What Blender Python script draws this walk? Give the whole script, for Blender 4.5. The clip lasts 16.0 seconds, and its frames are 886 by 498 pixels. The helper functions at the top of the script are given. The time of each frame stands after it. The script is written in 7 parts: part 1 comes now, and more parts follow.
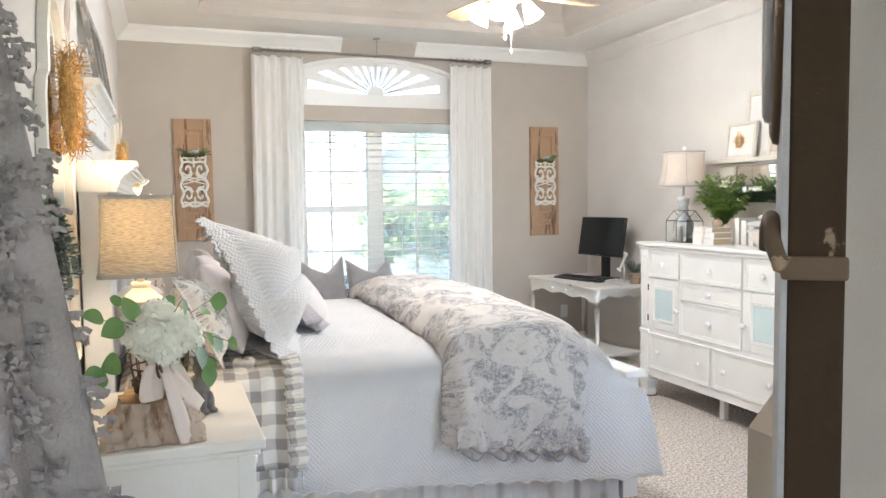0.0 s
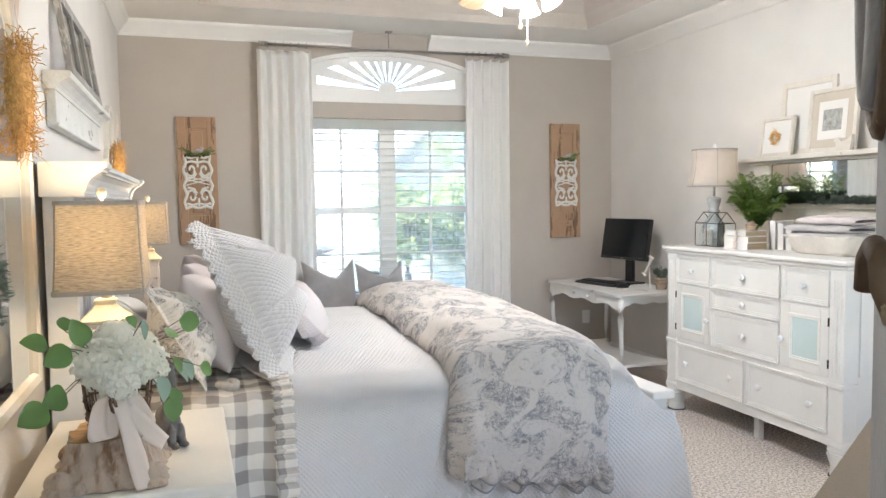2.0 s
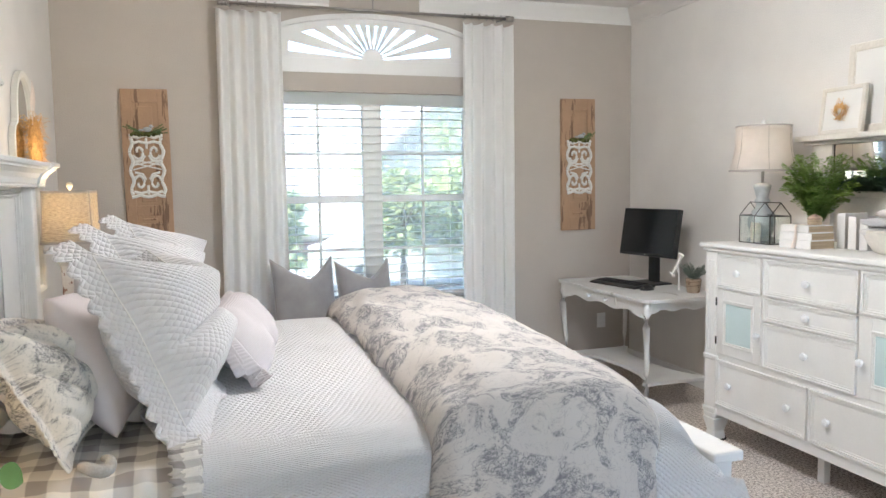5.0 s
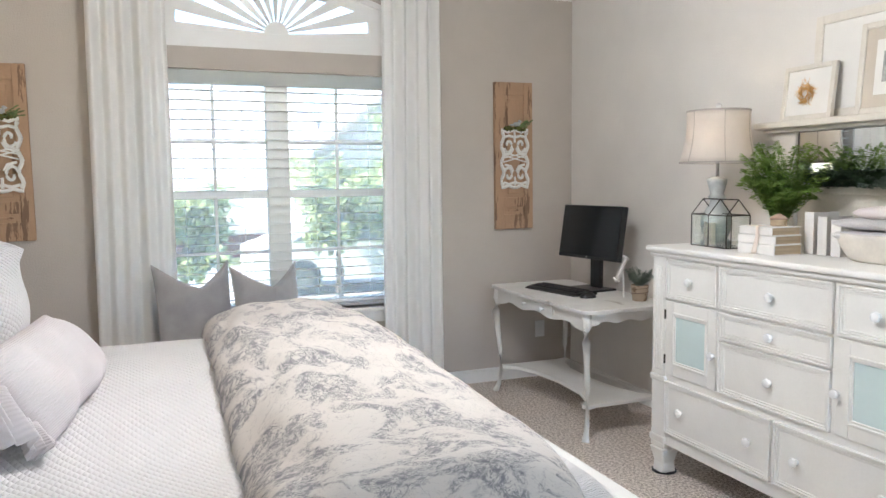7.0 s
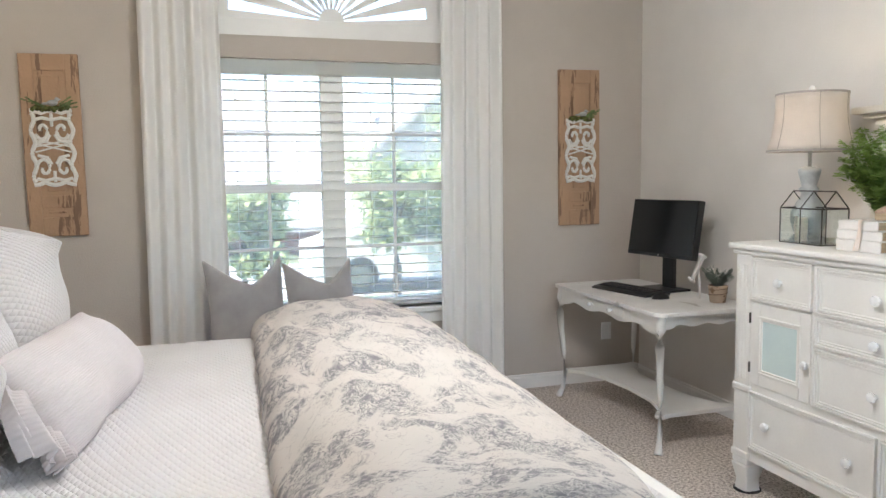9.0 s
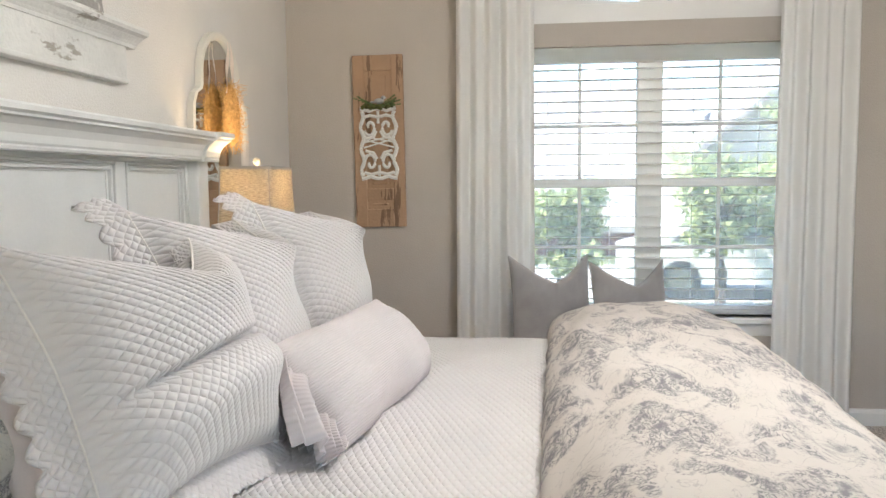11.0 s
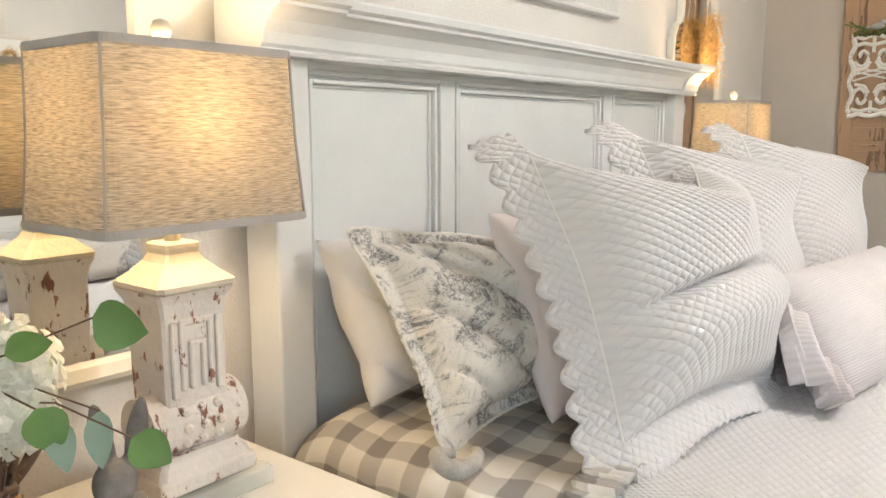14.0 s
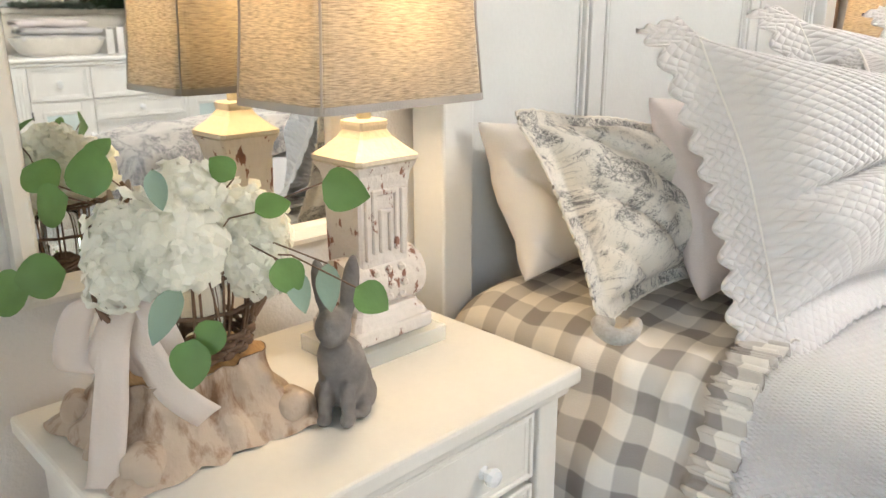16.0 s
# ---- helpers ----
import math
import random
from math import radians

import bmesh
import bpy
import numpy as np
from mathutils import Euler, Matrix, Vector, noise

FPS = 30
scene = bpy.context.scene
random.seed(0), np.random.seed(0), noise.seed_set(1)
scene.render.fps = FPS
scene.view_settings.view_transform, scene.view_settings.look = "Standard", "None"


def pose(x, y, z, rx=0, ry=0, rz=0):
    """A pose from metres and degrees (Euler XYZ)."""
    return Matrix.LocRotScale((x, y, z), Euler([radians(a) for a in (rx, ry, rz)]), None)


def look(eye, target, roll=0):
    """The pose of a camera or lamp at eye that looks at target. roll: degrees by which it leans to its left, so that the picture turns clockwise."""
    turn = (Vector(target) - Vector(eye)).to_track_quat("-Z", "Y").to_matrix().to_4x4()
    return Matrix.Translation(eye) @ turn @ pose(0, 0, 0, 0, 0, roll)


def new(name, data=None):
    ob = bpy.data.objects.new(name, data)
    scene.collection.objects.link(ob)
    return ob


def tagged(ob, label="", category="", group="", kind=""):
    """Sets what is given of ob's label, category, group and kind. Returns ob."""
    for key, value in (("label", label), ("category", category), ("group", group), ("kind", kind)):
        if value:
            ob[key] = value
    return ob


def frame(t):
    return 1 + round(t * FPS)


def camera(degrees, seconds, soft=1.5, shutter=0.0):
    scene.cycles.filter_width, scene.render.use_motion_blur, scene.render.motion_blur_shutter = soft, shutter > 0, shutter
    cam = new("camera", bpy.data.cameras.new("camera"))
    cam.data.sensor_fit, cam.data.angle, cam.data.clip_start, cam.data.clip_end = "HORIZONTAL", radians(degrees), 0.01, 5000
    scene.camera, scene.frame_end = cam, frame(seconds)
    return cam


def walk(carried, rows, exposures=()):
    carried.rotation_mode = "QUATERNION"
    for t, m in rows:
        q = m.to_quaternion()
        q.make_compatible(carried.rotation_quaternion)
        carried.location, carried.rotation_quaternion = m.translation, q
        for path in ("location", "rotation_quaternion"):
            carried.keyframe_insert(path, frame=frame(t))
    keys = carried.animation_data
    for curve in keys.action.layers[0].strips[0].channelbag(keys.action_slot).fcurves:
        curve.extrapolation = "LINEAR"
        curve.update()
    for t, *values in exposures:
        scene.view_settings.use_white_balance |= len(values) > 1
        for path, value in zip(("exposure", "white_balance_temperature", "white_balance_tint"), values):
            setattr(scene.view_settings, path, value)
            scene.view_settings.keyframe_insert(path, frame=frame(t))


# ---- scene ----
cam = camera(60.1, 16.0)
PATH = [
    (0, (0.301, 0.486, 1.375), (0.982, 2.363, 1.252), -0.6),
    (0.5, (0.329, 0.552, 1.397), (1.001, 2.431, 1.27), -0.7),
    (1, (0.392, 0.648, 1.388), (1.052, 2.532, 1.264), -0.7),
    (1.5, (0.436, 0.701, 1.394), (1.08, 2.59, 1.268), -0.7),
    (2, (0.46, 0.751, 1.396), (1.085, 2.646, 1.269), -0.7),
    (2.5, (0.435, 0.904, 1.426), (1.045, 2.804, 1.296), -0.8),
    (3, (0.442, 1.074, 1.409), (1.032, 2.981, 1.283), -0.7),
    (3.2, (0.432, 1.11, 1.383), (1.026, 3.016, 1.262), -0.8),
    (5.5, (0.879, 1.699, 1.407), (1.521, 3.585, 1.233), -0.7),
    (6, (0.943, 1.835, 1.385), (1.627, 3.705, 1.207), -0.7),
    (6.5, (1.093, 1.986, 1.402), (1.809, 3.845, 1.218), -0.7),
    (7, (1.203, 2.101, 1.4), (1.937, 3.953, 1.219), -0.6),
    (7.5, (1.243, 2.136, 1.393), (1.973, 3.989, 1.212), -0.6),
    (8, (1.249, 2.164, 1.376), (1.962, 4.024, 1.196), -0.5),
    (8.2, (1.256, 2.176, 1.373), (1.958, 4.04, 1.194), -0.4),
    (10.3, (1.311, 2.59, 1.333), (1.442, 4.578, 1.159), -1.4),
    (10.5, (1.327, 2.595, 1.323), (1.354, 4.588, 1.154), -1.2),
    (11, (1.362, 2.566, 1.329), (1.138, 4.546, 1.158), -0.6),
    (11.5, (1.358, 2.578, 1.306), (0.913, 4.52, 1.136), -0.9),
    (12, (1.342, 2.569, 1.276), (0.716, 4.46, 1.093), -0.8),
    (12.5, (1.309, 2.546, 1.273), (0.52, 4.372, 1.065), -0.5),
    (13, (1.278, 2.535, 1.27), (0.326, 4.279, 1.042), -0.6),
    (13.5, (1.257, 2.527, 1.284), (0.155, 4.174, 1.019), -0.2),
    (14, (1.239, 2.507, 1.285), (0.018, 4.062, 0.983), -0.1),
    (14.5, (1.214, 2.491, 1.269), (-0.085, 3.971, 0.918), 0.2),
    (15, (1.201, 2.447, 1.262), (-0.145, 3.87, 0.853), 0.2),
    (15.5, (1.197, 2.391, 1.263), (-0.168, 3.766, 0.769), 0.1),
    (16, (1.212, 2.361, 1.281), (-0.158, 3.699, 0.705), -0.2),
]
EXPOSURE = 3.52
FRONT_Y = 1.50
SKY = 0.15
walk(cam, [(t, look(eye, target, roll)) for t, eye, target, roll in PATH], [(0.0, EXPOSURE + 0.16, 6100, 10), (2.5, EXPOSURE - 0.06, 6050, 10), (6.0, EXPOSURE - 0.13, 6000, 10), (8.2, EXPOSURE - 0.22, 6050, 10), (10.5, EXPOSURE - 0.32, 6350, 10), (11.5, EXPOSURE - 0.32, 6350, 10), (13.5, EXPOSURE - 0.10, 6600, 10), (14.5, EXPOSURE - 0.04, 6550, 10), (16.0, EXPOSURE + 0.10, 6550, 10)])

# ---- light ----
world = bpy.data.worlds.new("world")
world.use_nodes = True
scene.world = world
_n = world.node_tree.nodes
_sky = _n.new("ShaderNodeTexSky")
_sky.sky_type, _sky.sun_disc = "NISHITA", False
_sky.sun_elevation, _sky.sun_rotation = radians(47), radians(252)
world.node_tree.links.new(_sky.outputs[0], _n["Background"].inputs[0])
_n["Background"].inputs[1].default_value = SKY
_sun = bpy.data.lights.new("sun", "SUN")
_sun.energy, _sun.angle, _sun.color = 3.2, radians(0.5), (1.0, 0.95, 0.88)
sun = new("sun", _sun)
sun.matrix_world = look((-8.5, -2.8, 9.5), (0.0, 0.0, 0.0))


def lamp_light(name, place, watts, colour, radius):
    data = bpy.data.lights.new(name, "POINT")
    data.energy, data.color, data.shadow_soft_size = watts, colour, radius
    ob = new(name, data)
    ob.location = place
    return ob


WARM = (1.0, 0.72, 0.40)
# Area fill added in an assumed, unseen opening at the passage's end.
_area = bpy.data.lights.new("passage_fill", "AREA")
_area.shape, _area.size, _area.size_y, _area.energy, _area.color = "RECTANGLE", 1.0, 2.0, 1.4, (1.0, 0.96, 0.91)
new("passage_fill", _area).matrix_world = look((0.65, -2.48, 1.38), (0.65, 0.0, 1.38))
# Second fill, in a made-up front wall opening, brightens dresser, carpet and bed side.
_area = bpy.data.lights.new("front_wall_fill", "AREA")
_area.shape, _area.size, _area.size_y, _area.energy, _area.color = "RECTANGLE", 1.1, 1.4, 0.6, (1.0, 0.97, 0.93)
new("front_wall_fill", _area).matrix_world = look((2.85, FRONT_Y - 0.10, 1.45), (2.85, 4.0, 1.45))
lamp_light("bedside_bulb", (0.222, 3.148, 1.315), 0.95, WARM, 0.085)
lamp_light("bedside_bulb", (0.22, 5.70, 1.315), 0.95, WARM, 0.085)
lamp_light("dresser_bulb", (3.75, 5.02, 1.60), 0.16, (1.0, 0.78, 0.55), 0.03)
for _k in range(4):
    _a = radians(50 + 90 * _k)
    lamp_light("fan_bulb", (2.04 + 0.17 * math.cos(_a), 4.26 + 0.17 * math.sin(_a), 2.30), 2.3, (1.0, 0.97, 0.94), 0.035)


# ---- materials ----
def material(name, colour, rough=0.6, vary=0.08, scale=6.0, bump=0.1, bump_scale=60.0, metal=0.0, tint=None, sheen=0.0, spread=None):
    """A painted, woven or worn surface: colour varied at two scales, with fine relief."""
    m = bpy.data.materials.new(name)
    m.use_nodes = True
    t = m.node_tree
    n, l = t.nodes, t.links
    b = n["Principled BSDF"]
    b.inputs["Roughness"].default_value, b.inputs["Metallic"].default_value = rough, metal
    if sheen:
        b.inputs["Sheen Weight"].default_value = sheen
    co = n.new("ShaderNodeTexCoord")
    vec = co.outputs["Object"]
    if spread:
        mp = n.new("ShaderNodeMapping")
        mp.inputs["Scale"].default_value = spread
        l.new(vec, mp.inputs["Vector"])
        vec = mp.outputs[0]
    a, c = n.new("ShaderNodeTexNoise"), n.new("ShaderNodeTexNoise")
    a.inputs["Scale"].default_value, a.inputs["Detail"].default_value = scale, 4
    c.inputs["Scale"].default_value, c.inputs["Detail"].default_value = bump_scale, 3
    for q in (a, c):
        l.new(vec, q.inputs["Vector"])
    half = n.new("ShaderNodeMath")
    half.operation = "MULTIPLY_ADD"
    half.inputs[1].default_value = 0.35
    l.new(c.outputs[0], half.inputs[0])
    l.new(a.outputs[0], half.inputs[2])
    ramp = n.new("ShaderNodeValToRGB")
    dark = tint or tuple(v * (1 - 2.2 * vary) for v in colour)
    ramp.color_ramp.elements[0].position, ramp.color_ramp.elements[1].position = 0.45, 0.85
    ramp.color_ramp.elements[0].color, ramp.color_ramp.elements[1].color = (*dark, 1), (*colour, 1)
    l.new(half.outputs[0], ramp.inputs[0])
    l.new(ramp.outputs[0], b.inputs["Base Color"])
    if bump:
        bp = n.new("ShaderNodeBump")
        bp.inputs["Strength"].default_value, bp.inputs["Distance"].default_value = bump, 0.01
        l.new(c.outputs[0], bp.inputs["Height"])
        l.new(bp.outputs[0], b.inputs["Normal"])
    return m


def glass(name, colour=(1, 1, 1), rough=0.0):
    m = bpy.data.materials.new(name)
    m.use_nodes = True
    b = m.node_tree.nodes["Principled BSDF"]
    b.inputs["Base Color"].default_value = (*colour, 1)
    b.inputs["Roughness"].default_value, b.inputs["Transmission Weight"].default_value = rough, 1.0
    return m


def cloth_through(name, colour, through_weight, rough=0.9, weave=900.0, vary=0.05):
    """Thin cloth that lets light through."""
    m = material(name, colour, rough, vary, 8.0, 0.15, weave)
    t = m.node_tree
    n, l = t.nodes, t.links
    out, b = n["Material Output"], n["Principled BSDF"]
    tr, mix = n.new("ShaderNodeBsdfTranslucent"), n.new("ShaderNodeMixShader")
    tr.inputs[0].default_value = (*colour, 1)
    mix.inputs[0].default_value = through_weight
    l.new(b.outputs[0], mix.inputs[1])
    l.new(tr.outputs[0], mix.inputs[2])
    l.new(mix.outputs[0], out.inputs[0])
    return m


WALL = material("wall_paint", (0.75, 0.72, 0.68), 0.85, 0.03, 3.0, 0.22, 130.0)
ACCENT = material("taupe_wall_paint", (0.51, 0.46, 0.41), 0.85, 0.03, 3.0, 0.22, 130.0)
CEILING = material("ceiling_paint", (0.80, 0.78, 0.75), 0.9, 0.02, 3.0, 0.15, 120.0)
TRAY = material("tray_paint", (0.55, 0.50, 0.45), 0.9, 0.03, 3.0, 0.15, 120.0)
TRIM = material("white_trim", (0.82, 0.81, 0.79), 0.4, 0.02, 4.0, 0.03, 80.0)
WHITE = material("white_furniture_paint", (0.83, 0.82, 0.79), 0.35, 0.03, 5.0, 0.04, 90.0)
CREAM = material("cream_furniture_paint", (0.80, 0.77, 0.70), 0.35, 0.03, 5.0, 0.04, 90.0)
GREYPAINT = material("grey_headboard_paint", (0.72, 0.725, 0.71), 0.4, 0.03, 5.0, 0.04, 90.0)
CARPET = material("carpet", (0.87, 0.79, 0.72), 1.0, 0.33, 75.0, 1.0, 150.0, 0.0, (0.40, 0.33, 0.28))
for _q in CARPET.node_tree.nodes:
    if _q.type == "VALTORGB":
        _q.color_ramp.elements[0].position, _q.color_ramp.elements[1].position = 0.55, 0.76
QUILT = material("quilt", (0.84, 0.82, 0.81), 0.9, 0.02, 5.0, 0.1, 300.0)
BLACK = material("black_plastic", (0.012, 0.013, 0.015), 0.35, 0.1, 8.0, 0.02, 200.0)


# ---- building helpers ----
def thing(name, label, category, place=(0, 0, 0), group="", turn=0.0):
    ob = new(name)
    ob.empty_display_size = 0.1
    ob.matrix_world = pose(*place, 0, 0, turn)
    return tagged(ob, label, category, group)


def part(name, bm, mat, parent=None, label="", smooth=False):
    me = bpy.data.meshes.new(name)
    bm.to_mesh(me)
    bm.free()
    me.materials.append(mat)
    if smooth:
        me.polygons.foreach_set("use_smooth", [True] * len(me.polygons))
    ob = new(name, me)
    ob.parent = parent
    if label:
        tagged(ob, label)
    return ob


def structure(name, bm, mat, label, category, smooth=False):
    return tagged(part(name, bm, mat, None, "", smooth), label, category, "", "structure")


def put(bm, other):
    me = bpy.data.meshes.new("tmp")
    other.to_mesh(me)
    other.free()
    bm.from_mesh(me)
    bpy.data.meshes.remove(me)
    return bm


def box(x0, x1, y0, y1, z0, z1, bevel=0.0, bm=None, seg=2):
    b = bmesh.new()
    bmesh.ops.create_cube(b, size=1)
    for v in b.verts:
        v.co = ((x0 + x1) / 2 + v.co.x * (x1 - x0), (y0 + y1) / 2 + v.co.y * (y1 - y0), (z0 + z1) / 2 + v.co.z * (z1 - z0))
    if bevel:
        bmesh.ops.bevel(b, geom=b.edges[:], offset=bevel, segments=seg, profile=0.5, affect="EDGES")
    return put(bm, b) if bm else b


def rod(p0, p1, r0, r1=None, n=12, bm=None):
    p0, p1 = Vector(p0), Vector(p1)
    b = bmesh.new()
    bmesh.ops.create_cone(b, cap_ends=True, segments=n, radius1=r0, radius2=r0 if r1 is None else r1, depth=(p1 - p0).length)
    q = (p1 - p0).to_track_quat("Z", "Y").to_matrix().to_4x4()
    bmesh.ops.transform(b, matrix=Matrix.Translation((p0 + p1) / 2) @ q, verts=b.verts)
    return put(bm, b) if bm else b


def lathe(profile, place=(0, 0, 0), n=24, bm=None, squash=1.0):
    """Turns (radius, height) pairs round the z axis."""
    b = bmesh.new()
    rings = []
    for r, z in profile:
        rings.append([b.verts.new((place[0] + r * math.cos(2 * math.pi * k / n), place[1] + squash * r * math.sin(2 * math.pi * k / n), place[2] + z)) for k in range(n)])
    for a, c in zip(rings, rings[1:]):
        for k in range(n):
            b.faces.new((a[k], a[(k + 1) % n], c[(k + 1) % n], c[k]))
    b.faces.new(rings[0][::-1])
    b.faces.new(rings[-1])
    return put(bm, b) if bm else b


def square_lathe(profile, place=(0, 0, 0), round_by=0.15, bm=None, ratio=1.0):
    """Turns (half width, height) pairs into a square, slightly rounded pillar; ratio: depth to width."""
    b = bmesh.new()
    rings = []
    for r, z in profile:
        c = r * round_by
        pts = [(r, -r + c), (r, r - c), (r - c, r), (-r + c, r), (-r, r - c), (-r, -r + c), (-r + c, -r), (r - c, -r)]
        rings.append([b.verts.new((place[0] + x, place[1] + y * ratio, place[2] + z)) for x, y in pts])
    for a, d in zip(rings, rings[1:]):
        for k in range(8):
            b.faces.new((a[k], a[(k + 1) % 8], d[(k + 1) % 8], d[k]))
    b.faces.new(rings[0][::-1])
    b.faces.new(rings[-1])
    return put(bm, b) if bm else b


def tube(points, radius, n=8, bm=None, taper=None):
    """A round bar along points; taper: a radius for each point."""
    b = bmesh.new()
    pts = [Vector(p) for p in points]
    rings = []
    for i, p in enumerate(pts):
        d = (pts[min(i + 1, len(pts) - 1)] - pts[max(i - 1, 0)]).normalized()
        q = d.to_track_quat("Z", "Y").to_matrix()
        r = taper[i] if taper else radius
        rings.append([b.verts.new(p + q @ Vector((r * math.cos(2 * math.pi * k / n), r * math.sin(2 * math.pi * k / n), 0))) for k in range(n)])
    for a, c in zip(rings, rings[1:]):
        for k in range(n):
            b.faces.new((a[k], a[(k + 1) % n], c[(k + 1) % n], c[k]))
    b.faces.new(rings[0][::-1])
    b.faces.new(rings[-1])
    return put(bm, b) if bm else b


def prism(outline, axis, a, c, bm=None):
    """An outline of pairs, drawn out along an axis from a to c. axis x: pairs are (y, z); y: (x, z); z: (x, y)."""
    b = bmesh.new()
    at = {"x": lambda u, v, w: (w, u, v), "y": lambda u, v, w: (u, w, v), "z": lambda u, v, w: (u, v, w)}[axis]
    lo, hi = [b.verts.new(at(u, v, a)) for u, v in outline], [b.verts.new(at(u, v, c)) for u, v in outline]
    k = len(outline)
    for i in range(k):
        b.faces.new((lo[i], lo[(i + 1) % k], hi[(i + 1) % k], hi[i]))
    b.faces.new(lo[::-1])
    b.faces.new(hi)
    bmesh.ops.recalc_face_normals(b, faces=b.faces)
    return put(bm, b) if bm else b


def sheet(fn, nu, nv, size=(1.0, 1.0), bm=None, closed=False):
    """A surface fn(u, v), u and v from 0 to 1, with a UV map in metres of that size."""
    b = bmesh.new()
    uv = b.loops.layers.uv.new("UVMap")
    g = [[b.verts.new(fn(i / nu, j / nv)) for j in range(nv + 1)] for i in range(nu + 1)]
    for i in range(nu):
        for j in range(nv):
            f = b.faces.new((g[i][j], g[i + 1][j], g[i + 1][j + 1], g[i][j + 1]))
            for lp, (s, t) in zip(f.loops, ((i, j), (i + 1, j), (i + 1, j + 1), (i, j + 1))):
                lp[uv].uv = (size[0] * s / nu, size[1] * t / nv)
    return put(bm, b) if bm else b


def thicken(ob, depth):
    m = ob.modifiers.new("thickness", "SOLIDIFY")
    m.thickness, m.offset = depth, 0
    return ob


def wob(x, y, z, f=1.0):
    return noise.noise(Vector((x * f, y * f, z * f)))


# ---- the room ----
RX, RY, FRONT, CEIL = 4.07, 6.845, FRONT_Y, 2.735
HALL = 1.30
ARCH_L, ARCH_R, ARCH_C = 1.22, 2.83, 2.022
WIN_L, WIN_R, SILL, HEAD = 1.28, 2.765, 0.585, 2.06


def arch_z(x):
    """The height of the arch's outer edge over x."""
    return 2.37 + 0.225 * math.sqrt(max(0.0, 1 - ((x - ARCH_C) / 0.80) ** 2))


structure("floor", box(-0.15, RX + 0.15, FRONT - 0.1, RY + 0.15, -0.12, 0.0), CARPET, "speckled beige cut-pile carpet over the whole room", "carpet")
structure("floor_hall", box(-0.15, HALL + 0.15, -2.5, FRONT - 0.1, -0.12, -0.002), CARPET, "beige carpet running on through the passage", "carpet")
structure("wall_bed", box(-0.15, 0.0, -2.5, RY + 0.15, 0.0, 3.2), WALL, "off-white textured plaster wall behind the bed", "wall")
structure("wall_dresser", box(RX, RX + 0.15, FRONT - 0.15, RY + 0.15, 0.0, 3.2), WALL, "off-white plaster wall behind the dresser", "wall")
# The gap from x 2.28 to 3.42 is added, unseen, for the fill lamp.
bm = box(HALL, 2.28, FRONT - 0.15, FRONT, 0.0, 3.2)
box(3.42, RX + 0.15, FRONT - 0.15, FRONT, 0.0, 3.2, bm=bm)
box(2.28, 3.42, FRONT - 0.15, FRONT, 0.0, 0.72, bm=bm)
box(2.28, 3.42, FRONT - 0.15, FRONT, 2.18, 3.2, bm=bm)
structure("wall_door", bm, WALL, "off-white plaster front wall with a made-up opening for the fill light", "wall")
structure("wall_hall", box(HALL, HALL + 0.15, -2.5, FRONT - 0.15, 0.0, 3.2), WALL, "off-white plaster passage wall", "wall")
# End wall pieces round an unseen opening, added to let fill light in.
bm = box(-0.15, 0.12, -2.65, -2.5, 0.0, 3.2)
box(1.18, HALL + 0.15, -2.65, -2.5, 0.0, 3.2, bm=bm)
box(0.12, 1.18, -2.65, -2.5, 0.0, 0.35, bm=bm)
box(0.12, 1.18, -2.65, -2.5, 2.40, 3.2, bm=bm)
structure("wall_hall_end", bm, WALL, "off-white plaster wall with an added, unseen fill-light opening at the passage's end", "wall")
structure("ceiling_hall", box(-0.15, HALL + 0.15, -2.6, FRONT - 0.15, CEIL, CEIL + 0.15), CEILING, "white painted passage ceiling", "ceiling")

# window wall: solid pieces round the window and the arch above it
bm = box(-0.15, WIN_L, RY, RY + 0.16, 0.0, 3.2)
box(WIN_R, RX + 0.15, RY, RY + 0.16, 0.0, 3.2, bm=bm)
box(WIN_L, WIN_R, RY, RY + 0.16, 0.0, SILL, bm=bm)
box(WIN_L, WIN_R, RY, RY + 0.16, HEAD, 2.185, bm=bm)
N = 24
top = [(WIN_L + (WIN_R - WIN_L) * k / N, arch_z(WIN_L + (WIN_R - WIN_L) * k / N)) for k in range(N + 1)]
for (xa, za), (xb, zb) in zip(top, top[1:]):
    prism([(xa, za), (xb, zb), (xb, 3.2), (xa, 3.2)], "y", RY, RY + 0.16, bm=bm)
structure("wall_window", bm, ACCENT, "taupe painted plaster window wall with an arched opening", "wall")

# ceiling: a flat border, coved sides and a raised tray
TX0, TX1, TY0, TY1, TZ = 0.56, 3.51, 2.10, 6.26, 3.02
bm = bmesh.new()
box(-0.1, RX + 0.1, FRONT - 0.1, TY0, CEIL, CEIL + 0.06, bm=bm)
box(-0.1, RX + 0.1, TY1, RY + 0.1, CEIL, CEIL + 0.06, bm=bm)
box(-0.1, TX0, TY0, TY1, CEIL, CEIL + 0.06, bm=bm)
box(TX1, RX + 0.1, TY0, TY1, CEIL, CEIL + 0.06, bm=bm)
structure("ceiling", bm, CEILING, "white flat ceiling border round a raised tray", "ceiling")
bm = bmesh.new()
steps = [(0.0, 0.0), (0.02, 0.05), (0.06, 0.10), (0.075, 0.16), (0.08, 0.285)]
rings = []
for d, h in steps:
    rings.append([bm.verts.new(p) for p in ((TX0 + d, TY0 + d, CEIL + h), (TX1 - d, TY0 + d, CEIL + h), (TX1 - d, TY1 - d, CEIL + h), (TX0 + d, TY1 - d, CEIL + h))])
